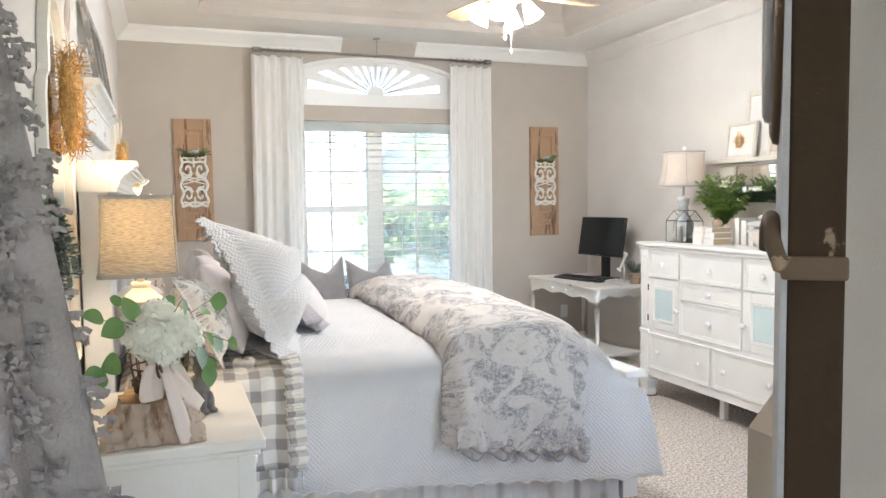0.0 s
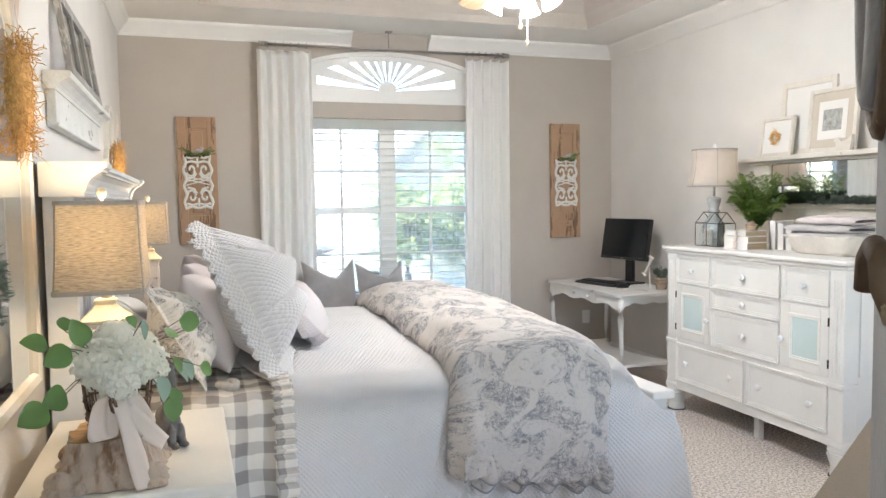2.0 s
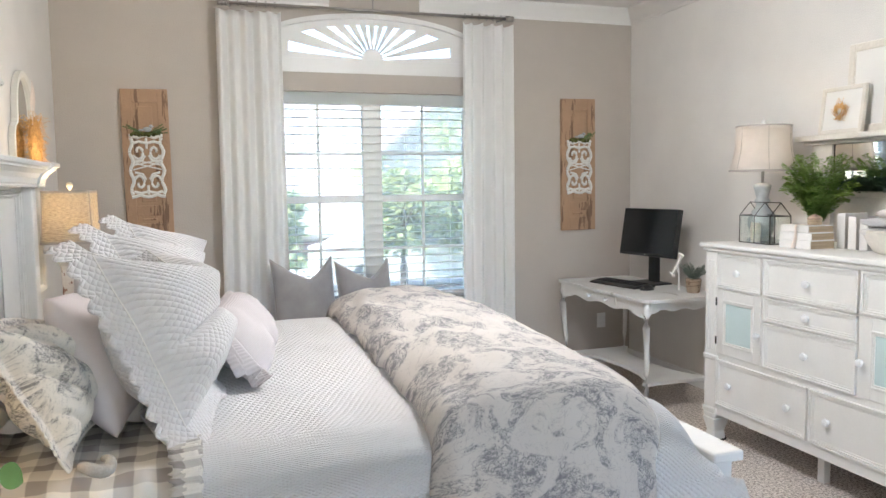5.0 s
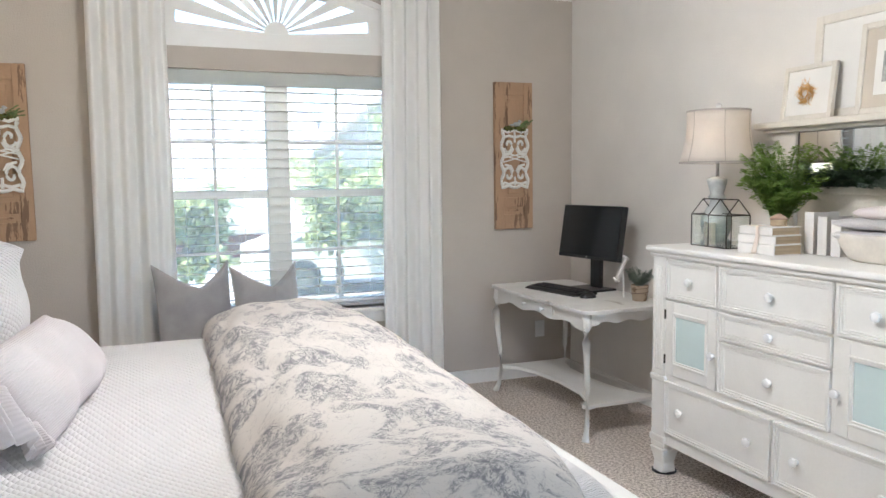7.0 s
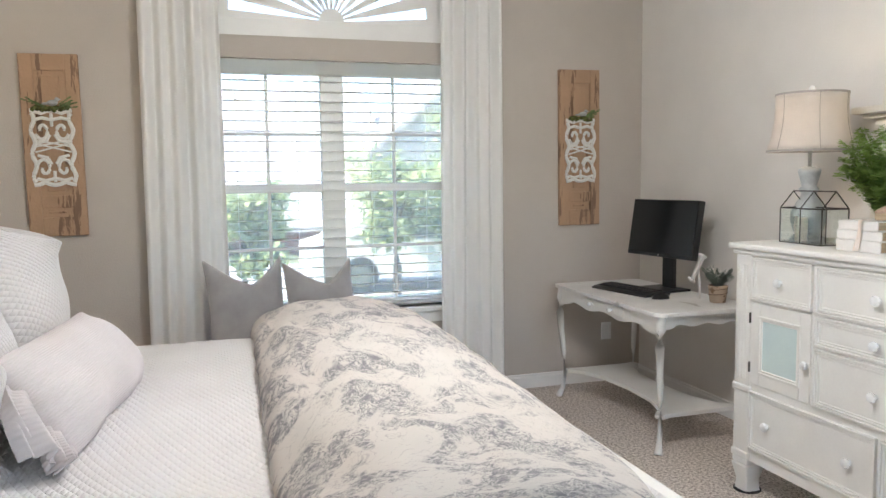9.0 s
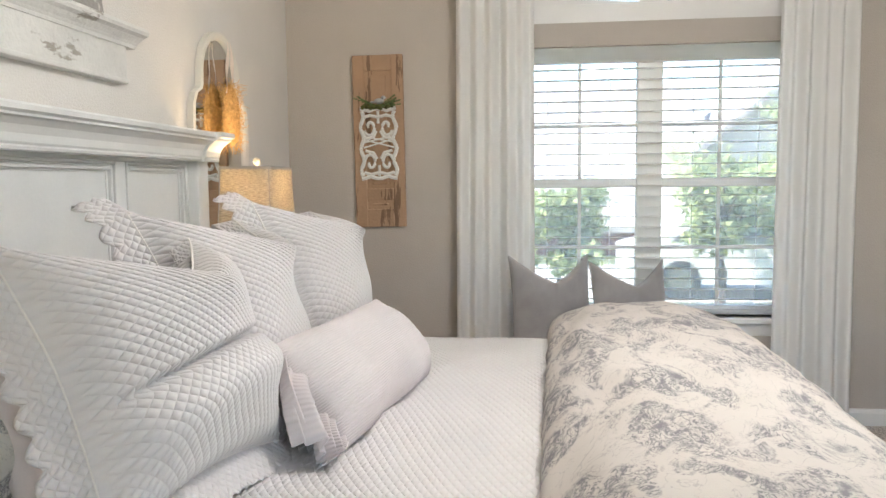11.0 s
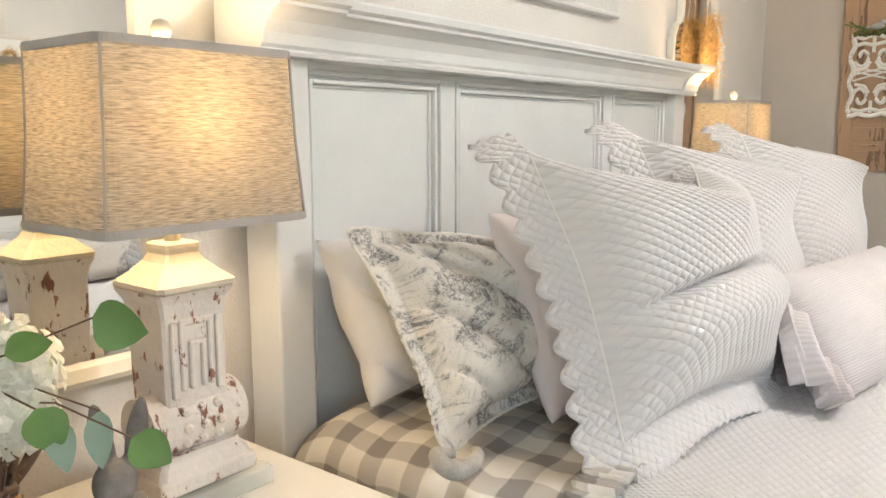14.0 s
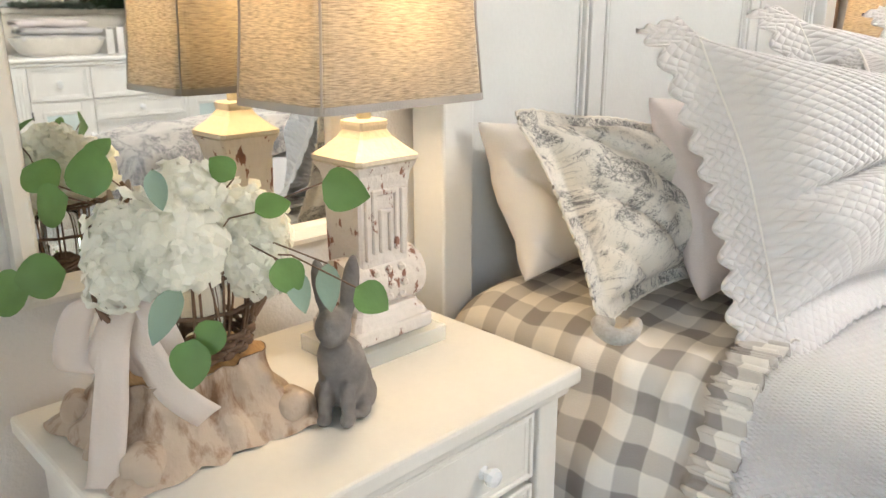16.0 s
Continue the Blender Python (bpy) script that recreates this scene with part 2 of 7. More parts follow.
for a, c in zip(rings, rings[1:]):
    for k in range(4):
        bm.faces.new((a[k], c[k], c[(k + 1) % 4], a[(k + 1) % 4]))
bm.faces.new(rings[-1])
structure("ceiling_tray", bm, TRAY, "taupe raised ceiling tray with coved sides", "ceiling")
structure("roof_deck", box(-0.2, RX + 0.2, -2.7, RY + 0.2, 3.2, 3.3), CEILING, "plain roof deck over the ceiling", "roof")

# crown moulding, with a gap above the arch, and baseboards
CROWN = [(0.0, 0.0), (0.012, 0.0), (0.016, 0.018), (0.03, 0.035), (0.06, 0.07), (0.082, 0.088), (0.088, 0.098), (0.088, 0.112), (0.0, 0.112)]
CZ = 2.622
bm = bmesh.new()
for xa, xb in ((0.0, 1.72), (2.36, RX)):
    prism([(RY - d, CZ + h) for d, h in CROWN], "x", xa, xb, bm=bm)
structure("crown_moulding_window", bm, TRIM, "white crown moulding along the window wall", "crown moulding")
bm = prism([(d, CZ + h) for d, h in CROWN], "y", FRONT, RY, bm=bmesh.new())
structure("crown_moulding_bed", bm, TRIM, "white crown moulding above the bed", "crown moulding")
bm = prism([(RX - d, CZ + h) for d, h in CROWN], "y", FRONT, RY, bm=bmesh.new())
structure("crown_moulding_dresser", bm, WALL, "off-white crown moulding above the dresser", "crown moulding")
BASE = [(0.0, 0.0), (0.014, 0.0), (0.014, 0.07), (0.009, 0.078), (0.008, 0.088), (0.0, 0.092)]
structure("baseboard_window", prism([(RY - d, h) for d, h in BASE], "x", 0.0, RX), TRIM, "white painted baseboard", "baseboard")
structure("baseboard_dresser", prism([(RX - d, h) for d, h in BASE], "y", FRONT, RY), TRIM, "white painted baseboard", "baseboard")
structure("baseboard_bed", prism([(d, h) for d, h in BASE], "y", -2.4, RY), TRIM, "white painted baseboard", "baseboard")


# ---- the window ----
VINYL = material("window_vinyl", (0.80, 0.80, 0.78), 0.4, 0.02, 5.0, 0.02, 80.0)
SLAT = cloth_through("blind_slat", (0.97, 0.97, 0.96), 0.88, 0.5, 120.0, 0.02)
PANE = glass("window_glass", (0.52, 0.525, 0.52))
win = tagged(thing("window_1", "", ""), "white double sash window with muntins under an arched sunburst panel", "window", "", "structure")
bm = bmesh.new()
FY = RY + 0.09
for xa, xb in ((WIN_L, WIN_L + 0.05), (WIN_R - 0.05, WIN_R)):
    box(xa, xb, FY, FY + 0.06, SILL, HEAD, 0.004, bm)
box(WIN_L + 0.05, WIN_R - 0.05, FY, FY + 0.06, SILL, SILL + 0.05, 0.004, bm)
box(WIN_L + 0.05, WIN_R - 0.05, FY, FY + 0.06, HEAD - 0.05, HEAD, 0.004, bm)
part("window_frame", bm, VINYL, win)
part("mullion", box(1.955, 2.09, FY - 0.01, FY + 0.07, SILL + 0.05, HEAD - 0.05, 0.004), VINYL, win)
SASH = ((WIN_L + 0.05, 1.955), (2.09, WIN_R - 0.05))
for xa, xb in SASH:
    part("sash_rail", box(xa, xb, FY + 0.01, FY + 0.05, 1.295, 1.345, 0.004), VINYL, win)
    for z in (0.96, 1.64):
        part("muntin", box(xa, xb, FY + 0.02, FY + 0.035, z - 0.009, z + 0.009), VINYL, win)
    xm = (xa + xb) / 2
    part("muntin", box(xm - 0.009, xm + 0.009, FY + 0.0205, FY + 0.0345, SILL + 0.05, 1.295), VINYL, win)
    part("muntin", box(xm - 0.009, xm + 0.009, FY + 0.0205, FY + 0.0345, 1.345, HEAD - 0.05), VINYL, win)
    for za, zb in ((SILL + 0.05, 1.295), (1.345, HEAD - 0.05)):
        p = part("pane", box(xa, xb, FY + 0.026, FY + 0.030, za, zb), PANE, win)
        p.visible_shadow = False
bm = box(WIN_L - 0.06, WIN_R + 0.06, RY - 0.05, RY + 0.085, SILL - 0.028, SILL, 0.006)
part("window_sill", bm, TRIM, win)
part("apron", box(WIN_L - 0.03, WIN_R + 0.03, RY - 0.016, RY, SILL - 0.10, SILL - 0.028, 0.004), TRIM, win)

# sunburst panel: rays are gaps between wedges of board
SC, PB = (2.024, 2.285), RY + 0.02
bm = bmesh.new()
box(ARCH_L + 0.06, ARCH_R - 0.065, PB, PB + 0.03, 2.187, 2.285, 0.003, bm)
hub = [(SC[0] + 0.075 * math.cos(math.pi * k / 16), SC[1] + 0.075 * math.sin(math.pi * k / 16)) for k in range(17)]
prism(hub, "y", PB, PB + 0.03, bm=bm)


def burst(angle, outer):
    """From the sunburst's hub to the arch's edge: outer 1 is the edge itself."""
    c, s = math.cos(angle), math.sin(angle)
    far = 0.05
    for _ in range(400):
        x, z = SC[0] + (far + 0.003) * c, SC[1] + (far + 0.003) * s
        if not WIN_L < x < WIN_R or z > arch_z(x) - 0.002:
            break
        far += 0.003
    return far * outer


RAYS = 12
for k in range(RAYS + 1):
    mid = math.pi * k / RAYS
    half = math.pi / RAYS * 0.27
    lo, hi = max(0.0, mid - half), min(math.pi, mid + half)
    pts = [(SC[0] + 0.07 * math.cos(a), SC[1] + 0.07 * math.sin(a)) for a in (lo, hi)]
    pts += [(SC[0] + burst(a, 1.0) * math.cos(a), SC[1] + burst(a, 1.0) * math.sin(a)) for a in (hi, lo)]
    if abs(hi - lo) > 0.01:
        prism(pts, "y", PB + 0.002, PB + 0.028, bm=bm)
K = 40
for k in range(K):
    a, c = math.pi * k / K, math.pi * (k + 1) / K
    pts = [(SC[0] + burst(q, f) * math.cos(q), SC[1] + burst(q, f) * math.sin(q)) for q, f in ((a, 0.78), (c, 0.78), (c, 1.0), (a, 1.0))]
    prism(pts, "y", PB + 0.001, PB + 0.029, bm=bm)
part("sunburst_panel", bm, TRIM, win, "white arched sunburst shutter")
bm = bmesh.new()
for (xa, za), (xb, zb) in zip(top, top[1:]):
    prism([(xa, za - 0.035), (xb, zb - 0.035), (xb, zb - 0.002), (xa, za - 0.002)], "y", RY - 0.012, PB + 0.034, bm=bm)
part("arch_trim", bm, TRIM, win)
p = part("arch_pane", box(WIN_L, WIN_R, RY + 0.12, RY + 0.124, 2.187, 2.60), PANE, win)
p.visible_shadow = False

# blinds: a head rail, slats and cords
blind = thing("window_blind", "white two-inch horizontal slat blind, open and let down", "window blind", (0, 0, 0))
part("head_rail", box(WIN_L + 0.01, WIN_R - 0.01, RY + 0.01, RY + 0.075, HEAD - 0.085, HEAD - 0.005, 0.006), SLAT, blind)
bm = bmesh.new()
box(WIN_L + 0.015, WIN_R - 0.015, -0.024, 0.024, -0.0011, 0.0011, 0.0, bm)
me_slat = part("slat", bm, SLAT, blind)
z = HEAD - 0.12
me_slat.matrix_local = pose(0, RY + 0.044, z, -2, 0, 0)
while z > SILL + 0.06:
    z -= 0.0575
    q = me_slat.copy()
    scene.collection.objects.link(q)
    q.location.z = z
part("bottom_rail", box(WIN_L + 0.015, WIN_R - 0.015, RY + 0.02, RY + 0.07, SILL + 0.012, SILL + 0.03, 0.004), SLAT, blind)
for x in (1.46, 1.80, 2.24, 2.58):
    part("cord", rod((x, RY + 0.017, SILL + 0.02), (x, RY + 0.017, HEAD - 0.08), 0.0012, n=5), SLAT, blind)

# translucent pale sheet outside the panes, added to veil the view in haze
SCREEN = cloth_through("haze_veil", (0.85, 0.86, 0.86), 0.55, 0.9, 900.0, 0.01)
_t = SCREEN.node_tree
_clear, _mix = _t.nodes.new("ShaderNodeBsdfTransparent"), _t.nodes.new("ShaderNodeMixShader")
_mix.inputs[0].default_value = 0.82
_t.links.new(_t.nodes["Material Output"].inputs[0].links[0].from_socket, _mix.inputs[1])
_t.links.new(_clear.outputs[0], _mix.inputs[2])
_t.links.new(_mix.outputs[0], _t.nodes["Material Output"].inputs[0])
ws = thing("window_haze", "pale see-through sheet added outside the window panes to haze the view", "window screen", (0, RY + 0.152, 0))
part("veil_sheet", box(WIN_L - 0.01, WIN_R + 0.01, 0, 0.0006, SILL - 0.01, HEAD + 0.01), SCREEN, ws)

# curtains and their rod
SHEER = cloth_through("sheer_curtain", (0.98, 0.97, 0.955), 0.32, 0.9, 700.0, 0.01)
_t = SHEER.node_tree
_clear, _mix = _t.nodes.new("ShaderNodeBsdfTransparent"), _t.nodes.new("ShaderNodeMixShader")
_mix.inputs[0].default_value = 0.13
_t.links.new(_t.nodes["Material Output"].inputs[0].links[0].from_socket, _mix.inputs[1])
_t.links.new(_clear.outputs[0], _mix.inputs[2])
_t.links.new(_mix.outputs[0], _t.nodes["Material Output"].inputs[0])
STEEL = material("brushed_steel", (0.42, 0.40, 0.38), 0.35, 0.1, 30.0, 0.05, 200.0, 1.0)


def curtain(x0, x1, folds, seed):
    c = thing("curtain", "sheer white curtain panel hanging in soft folds", "curtain", (0, 0, 0), "curtains at the window")
    rnd = random.Random(seed)
    ph = [rnd.uniform(0, 6) for _ in range(4)]

    def at(u, v):
        z = 0.015 + v * 2.535
        w = 0.75 + 0.25 * v
        x = x0 + (x1 - x0) * (u + 0.015 * math.sin(9 * u + ph[0]) * (1 - v)) + 0.03 * (1 - v) * (u - 0.5)
        y = RY - 0.115 + 0.026 * w * math.sin(folds * 2 * math.pi * u + ph[1] + 0.5 * math.sin(3 * v + ph[2])) + 0.016 * math.sin(folds * 3.7 * u + ph[3] + 1.3 * (1 - v))
        y += 0.012 * wob(u * 6, v * 1.5, seed)
        dip = 0.012 * abs(math.sin(folds * math.pi * u)) * v ** 30
        return (x, y, z - dip)

    p = part("panel", sheet(at, 110, 40, (x1 - x0, 2.5)), SHEER, c, smooth=True)
    thicken(p, 0.0015)
    for k in range(7):
        x = x0 + (x1 - x0) * (k + 0.4) / 7
        pts = [(x, RY - 0.115 + 0.020 * math.cos(a), 2.590 + 0.020 * math.sin(a)) for a in np.linspace(0, 2 * math.pi, 13)]
        part("ring", tube(pts, 0.0025, 6), STEEL, c, "steel curtain ring")


curtain(0.975, 1.385, 5, 3)
curtain(2.635, 3.02, 5, 8)
r = thing("curtain_rod", "thin brushed steel curtain rod with ringed ends", "curtain rod")
part("rod", rod((1.02, RY - 0.115, 2.590), (3.0, RY - 0.115, 2.590), 0.010, n=14), STEEL, r, smooth=True)
for x in (1.02, 3.0):
    part("finial", lathe([(0.006, -0.03), (0.022, -0.028), (0.022, -0.02), (0.014, -0.014), (0.022, -0.006), (0.022, 0.004), (0.014, 0.01), (0.021, 0.018), (0.018, 0.03), (0.004, 0.034)], n=18), STEEL, r, smooth=True).matrix_world = pose(x, RY - 0.115, 2.590, 0, 90 if x > 2 else -90, 0)
    part("bracket", rod((x + (0.05 if x < 2 else -0.05), RY - 0.115, 2.59), (x + (0.05 if x < 2 else -0.05), RY, 2.59), 0.006), STEEL, r)
part("ceiling_bracket", rod((2.0, RY - 0.115, 2.59), (2.0, RY - 0.115, CEIL), 0.005), STEEL, r)
part("ceiling_bracket_foot", box(1.975, 2.025, RY - 0.14, RY - 0.09, CEIL - 0.012, CEIL, 0.003), STEEL, r)


# ---- cloth materials ----
def uv_nodes(m):
    n, l = m.node_tree.nodes, m.node_tree.links
    uv = n.new("ShaderNodeUVMap")
    uv.uv_map = "UVMap"
    return n, l, uv.outputs[0]


def math_node(n, l, op, a, b=None):
    q = n.new("ShaderNodeMath")
    q.operation = op
    for k, v in enumerate((a, b)):
        if v is None:
            continue
        if isinstance(v, (int, float)):
            q.inputs[k].default_value = v
        else:
            l.new(v, q.inputs[k])
    return q.outputs[0]


def quilted(name, colour, pitch, depth):
    """Matelasse: puffed diamonds, by UV in metres."""
    m = material(name, colour, 0.9, 0.02, 5.0, 0.0, 300.0, 0.0, None, 0.2)
    n, l, uv = uv_nodes(m)
    sep = n.new("ShaderNodeSeparateXYZ")
    l.new(uv, sep.inputs[0])
    k = math.pi / pitch
    a = math_node(n, l, "MULTIPLY", math_node(n, l, "ADD", sep.outputs[0], sep.outputs[1]), k)
    c = math_node(n, l, "MULTIPLY", math_node(n, l, "SUBTRACT", sep.outputs[0], sep.outputs[1]), k)
    h = math_node(n, l, "MULTIPLY", math_node(n, l, "ABSOLUTE", math_node(n, l, "SINE", a)), math_node(n, l, "ABSOLUTE", math_node(n, l, "SINE", c)))
    h = math_node(n, l, "POWER", h, 0.7)
    nz = n.new("ShaderNodeTexNoise")
    nz.inputs["Scale"].default_value = 500
    l.new(uv, nz.inputs["Vector"])
    h = math_node(n, l, "ADD", h, math_node(n, l, "MULTIPLY", nz.outputs[0], 0.15))
    bp = n.new("ShaderNodeBump")
    bp.inputs["Strength"].default_value, bp.inputs["Distance"].default_value = 1.0, depth
    l.new(h, bp.inputs["Height"])
    l.new(bp.outputs[0], n["Principled BSDF"].inputs["Normal"])
    return m


def toile(name, ground, ink, size=1.0):
    """Printed toile: sprays and figures drawn in fine ink strokes on a plain ground."""
    m = material(name, ground, 0.85, 0.03, 5.0, 0.12, 350.0)
    n, l, uv = uv_nodes(m)
    b = n["Principled BSDF"]

    def nz(scale, detail, distort, off=0.0):
        mp = n.new("ShaderNodeMapping")
        mp.inputs["Location"].default_value = (off, off * 0.7, 0)
        l.new(uv, mp.inputs[0])
        q = n.new("ShaderNodeTexNoise")
        q.inputs["Scale"].default_value, q.inputs["Detail"].default_value, q.inputs["Distortion"].default_value = scale / size, detail, distort
        q.inputs["Roughness"].default_value = 0.62
        l.new(mp.outputs[0], q.inputs["Vector"])
        return q.outputs[0]

    def step(v, lo, hi):
        r = n.new("ShaderNodeMapRange")
        r.inputs[1].default_value, r.inputs[2].default_value = lo, hi
        l.new(v, r.inputs[0])
        return r.outputs[0]

    clump = step(nz(8.0, 4, 1.1), 0.465, 0.54)
    strokes = step(math_node(n, l, "ABSOLUTE", math_node(n, l, "SUBTRACT", nz(40, 4, 2.2, 3.1), 0.5)), 0.045, 0.010)
    shade = step(nz(40, 5, 1.0, 7.7), 0.50, 0.64)
    fine = step(math_node(n, l, "ABSOLUTE", math_node(n, l, "SUBTRACT", nz(13, 3, 2.2, 5.0), 0.5)), 0.012, 0.004)
    inner = math_node(n, l, "MULTIPLY", clump, math_node(n, l, "MAXIMUM", strokes, math_node(n, l, "MULTIPLY", shade, 0.8)))
    wash = math_node(n, l, "MULTIPLY", clump, math_node(n, l, "MULTIPLY", step(nz(17, 4, 1.4, 9.3), 0.44, 0.66), 0.28))
    amount = math_node(n, l, "MINIMUM", math_node(n, l, "ADD", math_node(n, l, "ADD", inner, wash), math_node(n, l, "MULTIPLY", fine, 0.30)), 0.85)
    mix = n.new("ShaderNodeMixRGB")
    l.new(amount, mix.inputs[0])
    l.new(b.inputs["Base Color"].links[0].from_socket, mix.inputs[1])
    mix.inputs[2].default_value = (*ink, 1)
    l.new(mix.outputs[0], b.inputs["Base Color"])
    return m


def gingham(name, pale, dark, pitch):
    """Woven buffalo check by UV in metres."""
    m = material(name, pale, 0.9, 0.04, 10.0, 0.2, 400.0)
    n, l, uv = uv_nodes(m)
    b = n["Principled BSDF"]
    wig = n.new("ShaderNodeTexNoise")
    wig.inputs["Scale"].default_value = 7
    l.new(uv, wig.inputs["Vector"])
    sep = n.new("ShaderNodeSeparateXYZ")
    l.new(uv, sep.inputs[0])
    bands = []
    for k in (0, 1):
        s = math_node(n, l, "ADD", sep.outputs[k], math_node(n, l, "MULTIPLY", wig.outputs[0], 0.02))
        s = math_node(n, l, "SINE", math_node(n, l, "MULTIPLY", s, 2 * math.pi / pitch))
        r = n.new("ShaderNodeMapRange")
        r.inputs[1].default_value, r.inputs[2].default_value = 0.0, 0.22
        l.new(s, r.inputs[0])
        bands.append(r.outputs[0])
    total = math_node(n, l, "MULTIPLY", math_node(n, l, "ADD", bands[0], bands[1]), 0.5)
    mix = n.new("ShaderNodeMixRGB")
    l.new(total, mix.inputs[0])
    l.new(b.inputs["Base Color"].links[0].from_socket, mix.inputs[1])
    mix.inputs[2].default_value = (*dark, 1)
    l.new(mix.outputs[0], b.inputs["Base Color"])
    return m


def ribbed(name, colour, pitch, depth):
    m = material(name, colour, 0.9, 0.04, 6.0, 0.0, 300.0)
    n, l, uv = uv_nodes(m)
    sep = n.new("ShaderNodeSeparateXYZ")
    l.new(uv, sep.inputs[0])
    h = math_node(n, l, "SINE", math_node(n, l, "MULTIPLY", sep.outputs[1], 2 * math.pi / pitch))
    bp = n.new("ShaderNodeBump")
    bp.inputs["Strength"].default_value, bp.inputs["Distance"].default_value = 0.8, depth
    l.new(h, bp.inputs["Height"])
    l.new(bp.outputs[0], n["Principled BSDF"].inputs["Normal"])
    return m


MATELASSE = quilted("white_matelasse", (0.70, 0.675, 0.665), 0.0205, 0.0036)
COVERLET = quilted("white_coverlet", (0.72, 0.70, 0.69), 0.020, 0.0034)
TOILE = toile("blue_grey_toile", (0.58, 0.54, 0.50), (0.14, 0.14, 0.16), 1.1)
TOILE_SHAM = toile("charcoal_toile", (0.70, 0.655, 0.58), (0.08, 0.08, 0.09), 0.66)
PLAID = gingham("grey_buffalo_check", (0.80, 0.76, 0.69), (0.29, 0.265, 0.245), 0.094)
COTTON = material("white_cotton", (0.82, 0.79, 0.75), 0.9, 0.03, 6.0, 0.15, 300.0)
BLUSH = ribbed("blush_ribbed_cotton", (0.64, 0.59, 0.59), 0.0055, 0.0007)
BLUSHPLAIN = material("blush_cotton", (0.70, 0.63, 0.61), 0.9, 0.04, 8.0, 0.15, 300.0)
VELVET = material("grey_velvet", (0.40, 0.385, 0.385), 0.9, 0.12, 7.0, 0.08, 250.0, 0.0, None, 0.4)
PIPING = material("slate_piping", (0.30, 0.31, 0.34), 0.9, 0.05, 10.0, 0.1, 300.0)
SKIRT = material("bed_skirt_linen", (0.76, 0.72, 0.68), 0.9, 0.04, 7.0, 0.15, 320.0)

# ---- the bed ----
BY0, BY1, BC = 3.44, 5.51, 4.475
bed = thing("bed", "king bed with a pale grey panelled headboard and low white footboard", "bed", (0.02, BC, 0))
HB = [("post", 3.435, 3.525), ("post", 5.365, 5.455)]
inv = bed.matrix_world.inverted()


def bed_part(name, bm, mat, parent=bed, label="", smooth=False):
    bmesh.ops.transform(bm, matrix=inv, verts=bm.verts)
    return part(name, bm, mat, parent, label, smooth)


for name, a, c in HB:
    bed_part(name, box(0.02, 0.115, a, c, 0.0, 1.43, 0.006), GREYPAINT)
bed_part("back_board", box(0.025, 0.055, 3.525, 5.365, 0.30, 1.43), GREYPAINT)
PANELS = ((3.548, 3.988), (4.042, 4.850), (4.910, 5.345))
bed_part("top_rail", box(0.055, 0.074, 3.525, 5.365, 1.408, 1.43, 0.003), GREYPAINT)
for a, c in ((3.525, 3.548), (3.988, 4.042), (4.850, 4.910), (5.345, 5.365)):
    bed_part("stile", box(0.055, 0.0725, a, c, 0.35, 1.408, 0.002), GREYPAINT)
for a, c in PANELS:
    bm = bmesh.new()
    for w0, w1, d in ((0.0, 0.010, 0.078), (0.010, 0.016, 0.069), (0.016, 0.026, 0.073), (0.026, 0.034, 0.061)):
        box(0.055, d, a + w0, a + w1, 0.45, 1.408 - w0, 0.002, bm, 1)
        box(0.055, d, c - w1, c - w0, 0.45, 1.408 - w0, 0.002, bm, 1)
        box(0.055, d - 0.0005, a + w1, c - w1, 1.408 - w1, 1.408 - w0, 0.002, bm, 1)
    bed_part("panel_moulding", bm, GREYPAINT)
CAP = [(0.0, 1.44), (0.118, 1.44), (0.121, 1.447), (0.116, 1.452), (0.122, 1.458), (0.126, 1.478), (0.138, 1.498), (0.158, 1.512), (0.168, 1.516), (0.168, 1.522), (0.180, 1.528), (0.182, 1.540), (0.178, 1.546), (0.0, 1.546)]
bed_part("crown", prism([(0.02 + d, z - 0.018) for d, z in CAP], "y", 3.395, 5.470), GREYPAINT)
for a, c in ((3.385, 3.545), (5.345, 5.480)):
    bed_part("crown_block", prism([(0.02 + d * 1.09, z - 0.019 if z < 1.5 else z - 0.016) for d, z in CAP], "y", a, c), GREYPAINT)
bed_part("footboard_panel", box(2.27, 2.30, 3.50, 5.45, 0.12, 0.56, 0.004), WHITE)
bed_part("footboard_cap", box(2.235, 2.345, 3.42, 5.53, 0.565, 0.60, 0.008), WHITE)
for a in (3.455, 5.425):
    bed_part("footboard_post", box(2.25, 2.33, a, a + 0.08, 0.0, 0.566, 0.005), WHITE)
for a in (3.505, 5.425):
    bed_part("side_rail", box(0.115, 2.25, a, a + 0.03, 0.20, 0.33, 0.004), WHITE)
bed_part("mattress", box(0.118, 2.20, 3.50, 5.45, 0.332, 0.70, 0.05, None, 4), COTTON, smooth=True)


def smoothed(points, t):
    """A point at t from 0 to 1 along a chain of points, rounded."""
    k = (len(points) - 1) * min(max(t, 0.0), 0.99999)
    i, f = int(k), k - int(k)
    p = [np.array(points[min(max(i + d, 0), len(points) - 1)], float) for d in (-1, 0, 1, 2)]
    return 0.5 * (2 * p[1] + (p[2] - p[0]) * f + (2 * p[0] - 5 * p[1] + 4 * p[2] - p[3]) * f * f + (3 * p[1] - p[0] - 3 * p[2] + p[3]) * f ** 3)


